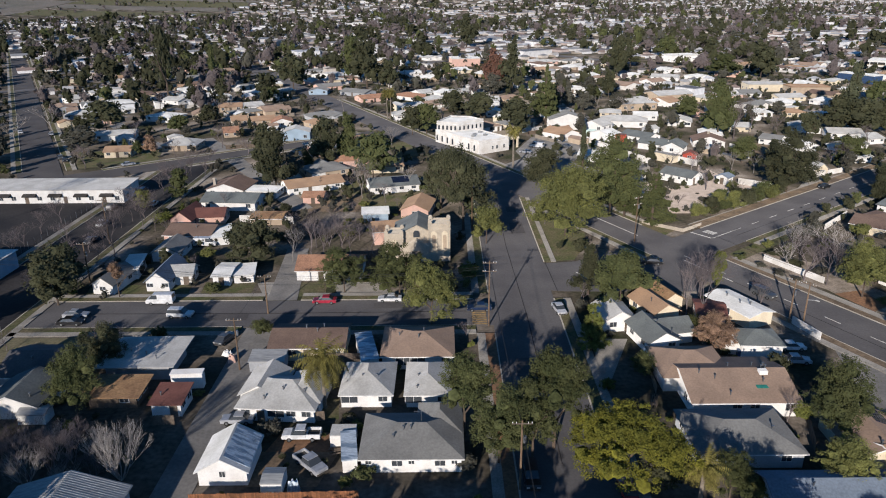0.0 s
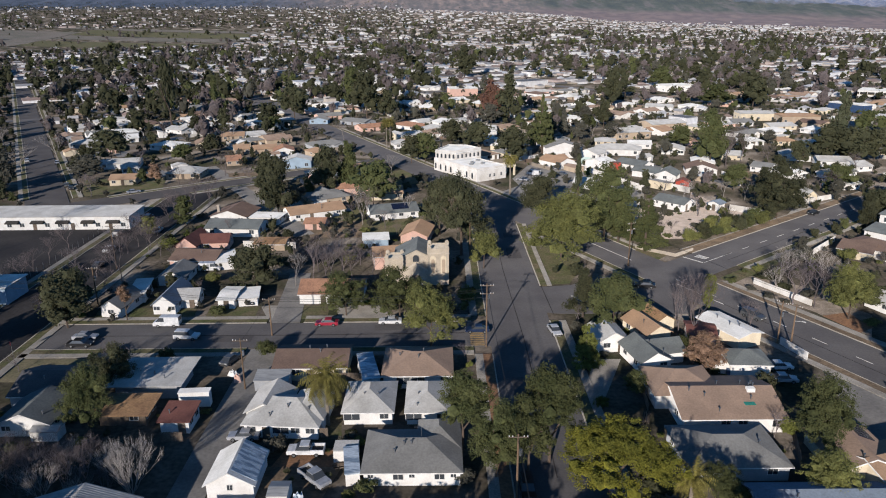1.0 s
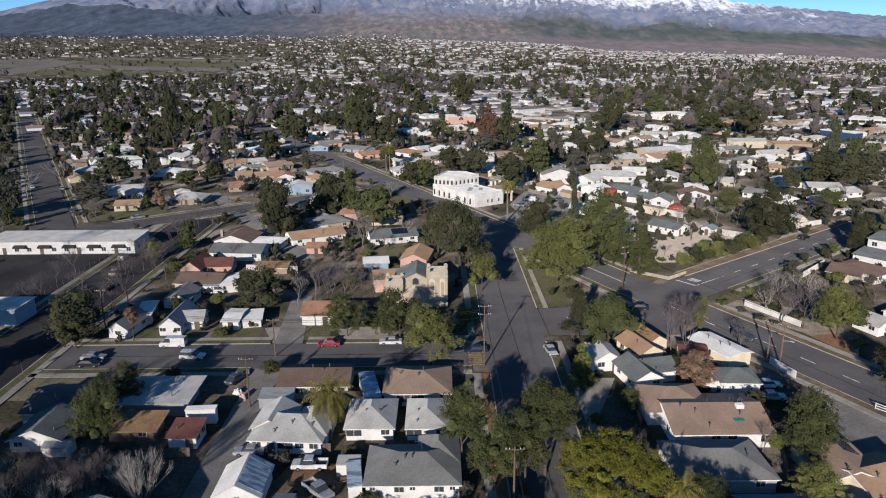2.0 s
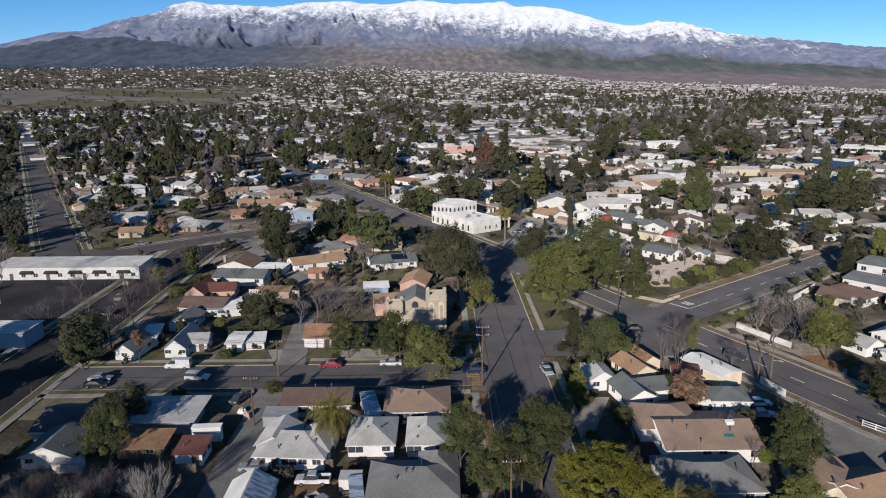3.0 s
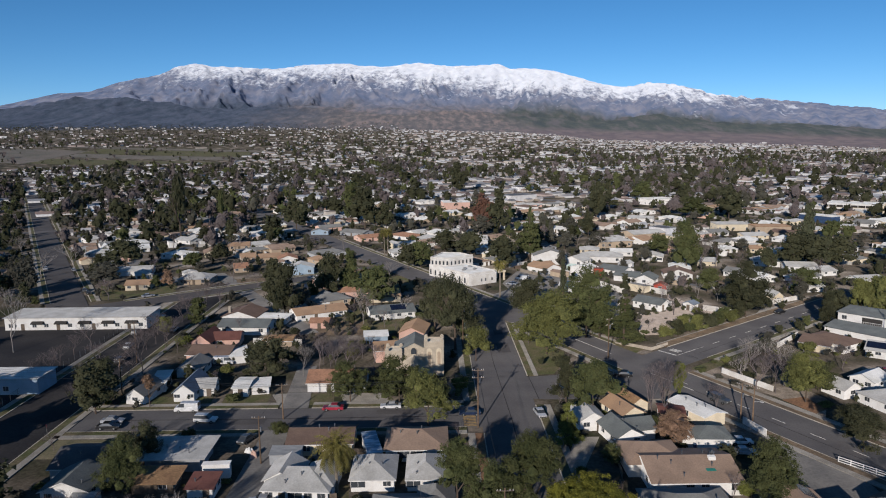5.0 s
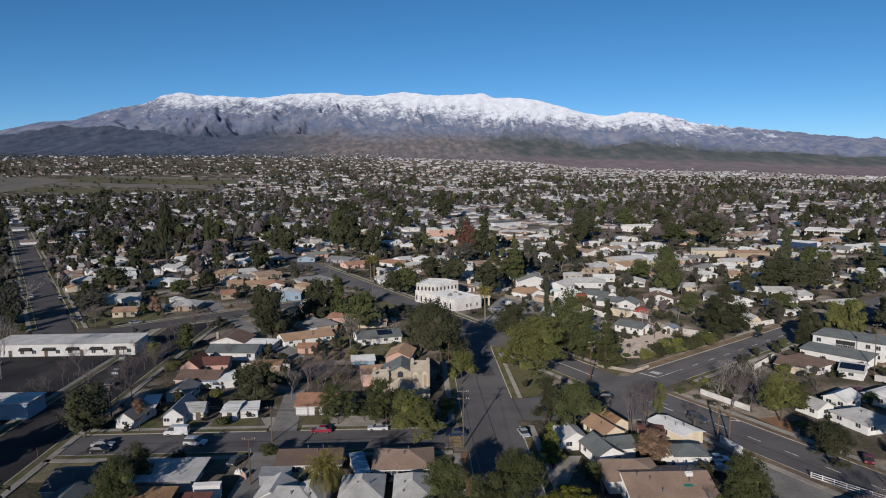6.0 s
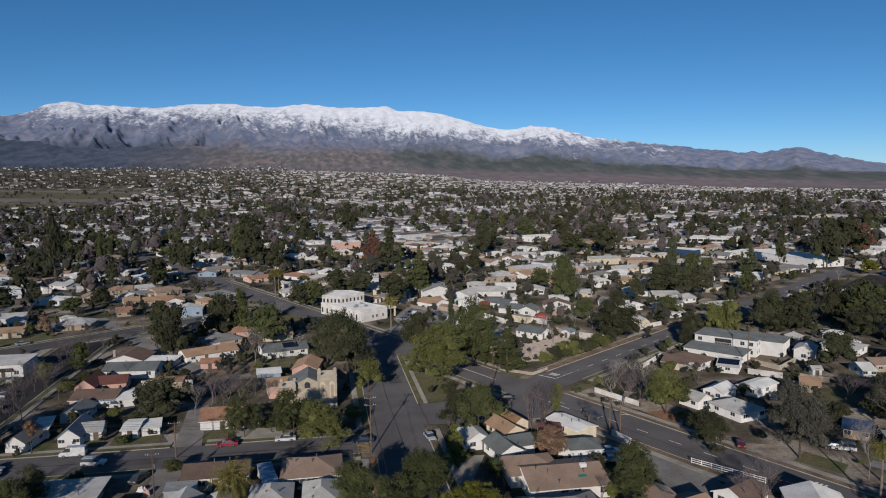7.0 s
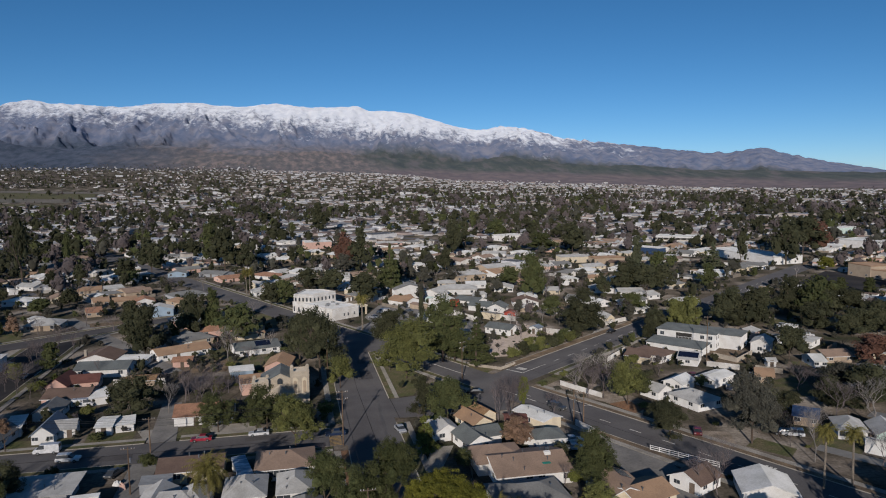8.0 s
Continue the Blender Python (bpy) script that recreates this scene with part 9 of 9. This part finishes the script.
for x, y, t, w, d in NEAR_TOWN + SHEDS:
    c, s = math.cos(radians(TURN)), math.sin(radians(TURN))
    for k in range(2):
        ox, oy = PAD.uniform(-10, 10), PAD.uniform(-10, 10)
        px, py = x + ox * c - oy * s, y + ox * s + oy * c
        a, b_ = PAD.uniform(1.5, 4.5), PAD.uniform(3, 8)
        if on_road(px, py, 2.0):
            continue
        o = len(PADS[0])
        PADS[0].extend((px + u * a * c - v * b_ * s, py + u * a * s + v * b_ * c, 0.03 + 0.0004 * (o % 97)) for u, v in ((-1, -1), (1, -1), (1, 1), (-1, 1)))
        PADS[1].append((o, o + 1, o + 2, o + 3))
me = bpy.data.meshes.new("paved_yards")
me.from_pydata(PADS[0], [], PADS[1])
me.materials.append(ramp_material("paving", ((0.36, 0.34, 0.31), (0.28, 0.26, 0.24), (0.42, 0.38, 0.32), (0.24, 0.20, 0.15), (0.32, 0.27, 0.2))))
tagged(new("paved_yards", me), "pale concrete drives and paved yards between houses", "paving", kind="stuff")
SMALL = []
for i in range(22000):        # shrubs and small trees between the nearer town houses
    r = math.sqrt(TOWN.uniform(110 ** 2, 640 ** 2))
    az = radians(TOWN.uniform(-40, 53))
    x, y = r * math.sin(az), r * math.cos(az) - 40
    if y > 125 and len(SMALL) < 2500 and not on_road(x, y, 1.5) and free(x, y, 1.0):
        SMALL.append((x, y, r))

# planting close round the houses
for x, y, w, d, rot in HOMES:
    if y < 66 or math.hypot(x, y) > 520:
        continue
    c, s_ = math.cos(radians(rot)), math.sin(radians(rot))
    for k in range(TOWN.randrange(2, 6)):
        u, v = TOWN.uniform(-1, 1), TOWN.choice((-1, 1))
        off = TOWN.uniform(0.9, 2.8)
        a, b_ = ((u * w / 2, v * (d / 2 + off)) if TOWN.random() < 0.6 else (v * (w / 2 + off), u * d / 2))
        px, py = x + a * c - b_ * s_, y + a * s_ + b_ * c
        if on_road(px, py, 0.8) or any((px - q[0]) ** 2 + (py - q[1]) ** 2 < (0.42 * min(q[2], q[3])) ** 2 for q in HOMES):
            continue
        if py > 125:
            SMALL.append((px, py, math.hypot(px, py), 2.6 if TOWN.random() < 0.85 else 5.0))
        elif k < 3:
            hgt = TOWN.uniform(0.6, 1.5)
            tree(px, py, hgt, hgt * TOWN.uniform(0.9, 1.5), "bush", TOWN.choice(("leaf_green", "leaf_olive", "leaf_dark", "leaf_dark")), 1, group="yard shrubs")

# fences and walls between the yards of the town
FENCED = ([], [])
for x, y, t, w, d in NEAR_TOWN + FAR_TOWN:
    if math.hypot(x, y) > 700:
        continue
    for k in range(2):
        o_ = Vector((x, y)) + (GU * TOWN.choice((-1, 1)) * 8.5 if k else GV * TOWN.choice((-1, 1)) * TOWN.uniform(11, 13))
        run = (GV if k else GU) * TOWN.uniform(4, 8)
        if any(on_road(*(o_ + run * f), 0.6) for f in (-1, -0.5, 0, 0.5, 1)) or any((o_ + run * f - Vector(q[:2])).length < 0.5 * min(q[2], q[3]) for q in HOMES for f in (-1, 0, 1)):
            continue
        nrm_ = (GU if k else GV) * 0.07
        z_, n0 = TOWN.uniform(1.3, 1.9), len(FENCED[0])
        FENCED[0].extend((*(o_ + run * f + nrm_ * g), h) for h in (-0.05, z_) for f, g in ((-1, -1), (1, -1), (1, 1), (-1, 1)))
        FENCED[1].extend(tuple(n0 + i for i in q) for q in ((0, 1, 5, 4), (1, 2, 6, 5), (2, 3, 7, 6), (3, 0, 4, 7), (4, 5, 6, 7)))
me = bpy.data.meshes.new("yard_fences")
me.from_pydata(FENCED[0], [], FENCED[1])
me.materials.append(ramp_material("yard_fences", ((0.55, 0.52, 0.47), (0.20, 0.15, 0.11), (0.34, 0.29, 0.23), (0.68, 0.66, 0.62), (0.26, 0.19, 0.14))))
tagged(new("yard_fences", me), "fences and rendered walls between the yards of the town", "fences", kind="stuff")


def scatter_houses(spots):
    """Far houses: walls in one mesh and roofs in another."""
    wv, wf, rv, rf = [], [], [], []
    for x, y, t, w, d in spots:
        z = land(x, y) - 0.3
        big = TOWN.random() < 0.035
        if big:
            w, d = w * 1.9, d * 1.8
        if math.hypot(x, y) > 1900:
            w, d = (w * 0.58, d * 0.75) if math.hypot(x, y) < 2600 else (w * 0.42, d * 0.5)
        e, rise = (TOWN.uniform(2.1, 2.6), TOWN.uniform(1.0, 1.9)) if not big else (TOWN.uniform(4.5, 6.5), 0.4)
        c, s = math.cos(radians(TURN + t)), math.sin(radians(TURN + t))
        at = lambda u, v, h: (x + u * c - v * s, y + u * s + v * c, z + h)
        a, b = w / 2, d / 2
        o = len(wv)
        wv += [at(u, v, h) for h in (0, e + 0.1) for u, v in ((-a + .4, -b + .4), (a - .4, -b + .4), (a - .4, b - .4), (-a + .4, b - .4))]
        wf += [(o + i, o + (i + 1) % 4, o + 4 + (i + 1) % 4, o + 4 + i) for i in range(4)]
        o = len(rv)
        k = b * TOWN.choice((0.0, 0.9))
        rv += [at(-a, -b, e), at(a, -b, e), at(a, b, e), at(-a, b, e), at(-a + k, 0, e + rise), at(a - k, 0, e + rise)]
        rf += [(o, o + 1, o + 5, o + 4), (o + 2, o + 3, o + 4, o + 5), (o + 1, o + 2, o + 5), (o + 3, o, o + 4)]
    walls = ramp_material("far_walls", ((0.76, 0.75, 0.73), (0.60, 0.54, 0.47), (0.56, 0.46, 0.41), (0.80, 0.79, 0.78), (0.48, 0.42, 0.38), (0.72, 0.70, 0.67), (0.80, 0.78, 0.75)))
    roofs = ramp_material("far_roofs", ((0.36, 0.36, 0.36), (0.56, 0.55, 0.54), (0.24, 0.24, 0.24), (0.34, 0.26, 0.22), (0.28, 0.245, 0.235), (0.38, 0.28, 0.235), (0.46, 0.45, 0.44), (0.20, 0.185, 0.18), (0.74, 0.73, 0.72), (0.50, 0.46, 0.43)))
    for nm, v, f, m_, text in (("far_house_walls", wv, wf, walls, "pale walls of the distant town"), ("far_house_roofs", rv, rf, roofs, "many coloured roofs of the distant town")):
        me = bpy.data.meshes.new(nm)
        me.from_pydata(v, [], f)
        me.materials.append(m_)
        tagged(new(nm, me), text, "houses", kind="stuff")


def joined_mesh(name, verts, faces, material):
    """One mesh from arrays of three-cornered faces."""
    me = bpy.data.meshes.new(name)
    v, f = np.vstack(verts), np.vstack(faces).astype(np.int32)
    me.vertices.add(len(v))
    me.vertices.foreach_set("co", v.astype(np.float32).ravel())
    me.loops.add(f.size)
    me.loops.foreach_set("vertex_index", f.ravel())
    me.polygons.add(len(f))
    me.polygons.foreach_set("loop_start", np.arange(len(f), dtype=np.int32) * 3)
    me.update(calc_edges=True)
    me.validate()
    me.materials.append(MAT[material])
    return me


def scatter_trees(spots, low=False):
    """Far trees: crowns of many tufts, joined."""
    gen = np.random.default_rng(9)
    kits = []
    for n_, size in ((84, 0.125), (44, 0.175), (20, 0.25), (9, 0.36)):
        for k in range(5):
            tall_ = 0.16 + 0.03 * k
            blobs = [((0.44 - tall_) * math.cos(a), (0.44 - tall_) * math.sin(a), 0.22 + 0.55 * gen.random(), tall_, tall_, 0.2) for a in gen.random(6) * math.tau] + [(0, 0, 0.5, 0.28, 0.28, 0.42)]
            v, f = leaf_cloud(gen, blobs, n_, size, 0.3, 4)
            cv, cf = core_of(gen, blobs[-1:], 0.86)
            kits.append((np.vstack([v, np.array(cv)]), np.vstack([f, np.array(cf) + len(v)])))
    groups = {k: ([], [], [0]) for k in ("leaf_dark", "leaf_green", "leaf_grey", "leaf_olive", "bark_brown")}
    for x, y, r, *tall in spots:
        lod = (0 if r < 700 else 1 if r < 1100 else 2 if r < 1700 else 3) if not low else (0 if r < 260 else 1)
        v, f = kits[lod * 5 + TOWN.randrange(5)]
        hgt = TOWN.uniform(4, 10) if TOWN.random() < 0.82 else TOWN.uniform(10, 18)
        if r > 2000:
            hgt *= 0.75 - 0.4 * smooth(2000, 2800, r)
        if low:
            hgt = TOWN.uniform(1.2, 4.6) if not tall else TOWN.uniform(0.8, tall[0])
        wid = hgt * TOWN.uniform(0.65, 1.15)
        leaf = TOWN.choice(("leaf_dark", "leaf_dark", "leaf_dark", "leaf_green", "leaf_grey", "leaf_grey", "leaf_dark", "leaf_dark", "leaf_dark", "bark_brown", "bark_brown", "bark_brown"))
        if low and leaf == "bark_brown":
            leaf = "leaf_grey"
        vv, ff, n_ = groups[leaf]
        a = TOWN.random() * math.tau
        rot = np.array([[math.cos(a), -math.sin(a), 0], [math.sin(a), math.cos(a), 0], [0, 0, 1]])
        vv.append((v @ rot.T) * (wid, wid, hgt) + (x, y, land(x, y)))
        ff.append(f + n_[0])
        n_[0] += len(v)
    for leaf, (vv, ff, n_) in groups.items():
        if not vv:
            continue
        nm = "yard_shrubs" if low else "far_trees"
        tagged(new(nm, joined_mesh(nm, vv, ff, leaf)), "scattered " + WORDS.get(leaf, "leafless brown") + (" shrubs between town houses" if low else " trees of the distant town"), "shrubs" if low else "trees", kind="stuff")


FAR_TOWN += [(-815, 1950, 0, 80, 20), (-714, 2010, 0, 60, 18), (-957, 1885, 0, 70, 16), (-640, 1930, 0, 50, 16)]     # long pale greenhouses beyond the fields
scatter_houses(FAR_TOWN)
scatter_trees(FAR_TREES)
scatter_trees(SMALL, True)


def scatter_brush(spots):
    """Leafless thickets: many thin twigs fanning out, joined."""
    rnd = random.Random(21)
    kits = []
    for k in range(6):
        bm = bmesh.new()
        for i in range(8):
            a, lean = rnd.random() * math.tau, rnd.uniform(0.15, 0.95)
            p = Vector((rnd.uniform(-0.12, 0.12), rnd.uniform(-0.12, 0.12), 0))
            v = Vector((math.cos(a) * lean, math.sin(a) * lean, 1)).normalized()
            q = p + v * rnd.uniform(0.35, 0.7)
            tube(bm, p, q, 0.013, 0.007, 3)
            for j in range(3):
                w = (v + Vector((rnd.uniform(-0.6, 0.6), rnd.uniform(-0.6, 0.6), rnd.uniform(-0.1, 0.4)))).normalized()
                tube(bm, p.lerp(q, rnd.uniform(0.5, 1)), q + w * rnd.uniform(0.2, 0.4), 0.007, 0.003, 3)
        bm.verts.ensure_lookup_table()
        kits.append((np.array([v.co[:] for v in bm.verts]), [[v.index for v in f.verts] for f in bm.faces]))
        bm.free()
    for material in ("bark_brown", "bark_pale"):
        vv, ff, o = [], [], 0
        for x, y in spots:
            if (rnd.random() < 0.7) != (material == "bark_brown"):
                continue
            v, f = rnd.choice(kits)
            h = rnd.uniform(1.5, 4.5) if rnd.random() < 0.75 else rnd.uniform(4.5, 7.5)
            a = rnd.random() * math.tau
            rot = np.array([[math.cos(a), -math.sin(a), 0], [math.sin(a), math.cos(a), 0], [0, 0, 1]])
            vv.append((v @ rot.T) * (h * rnd.uniform(0.8, 1.3), h * rnd.uniform(0.8, 1.3), h) + (x, y, -0.03))
            ff.extend([i + o for i in q] for q in f)
            o += len(v)
        me = bpy.data.meshes.new("bare_brush")
        me.from_pydata(np.vstack(vv).tolist(), [], ff)
        me.materials.append(MAT[material])
        tagged(new("bare_brush", me), "leafless " + ("brown" if material == "bark_brown" else "pale grey") + " shrubs in yards between houses", "shrubs", kind="stuff")


BRUSH = []
for i in range(14000):
    r = math.sqrt(TOWN.uniform(100 ** 2, 520 ** 2))
    az = radians(TOWN.uniform(-40, 53))
    x, y = r * math.sin(az), r * math.cos(az) - 40
    if y > 62 and len(BRUSH) < 760 and not on_road(x, y, 1.6) and free(x, y, 0.6):
        BRUSH.append((x, y))
for i in range(420):        # leafless thickets in the yards to the north-west
    x, y = TOWN.uniform(-190, -10), TOWN.uniform(222, 480)
    if not on_road(x, y, 1.6) and free(x, y, 0.6):
        BRUSH.append((x, y))
scatter_brush(BRUSH)
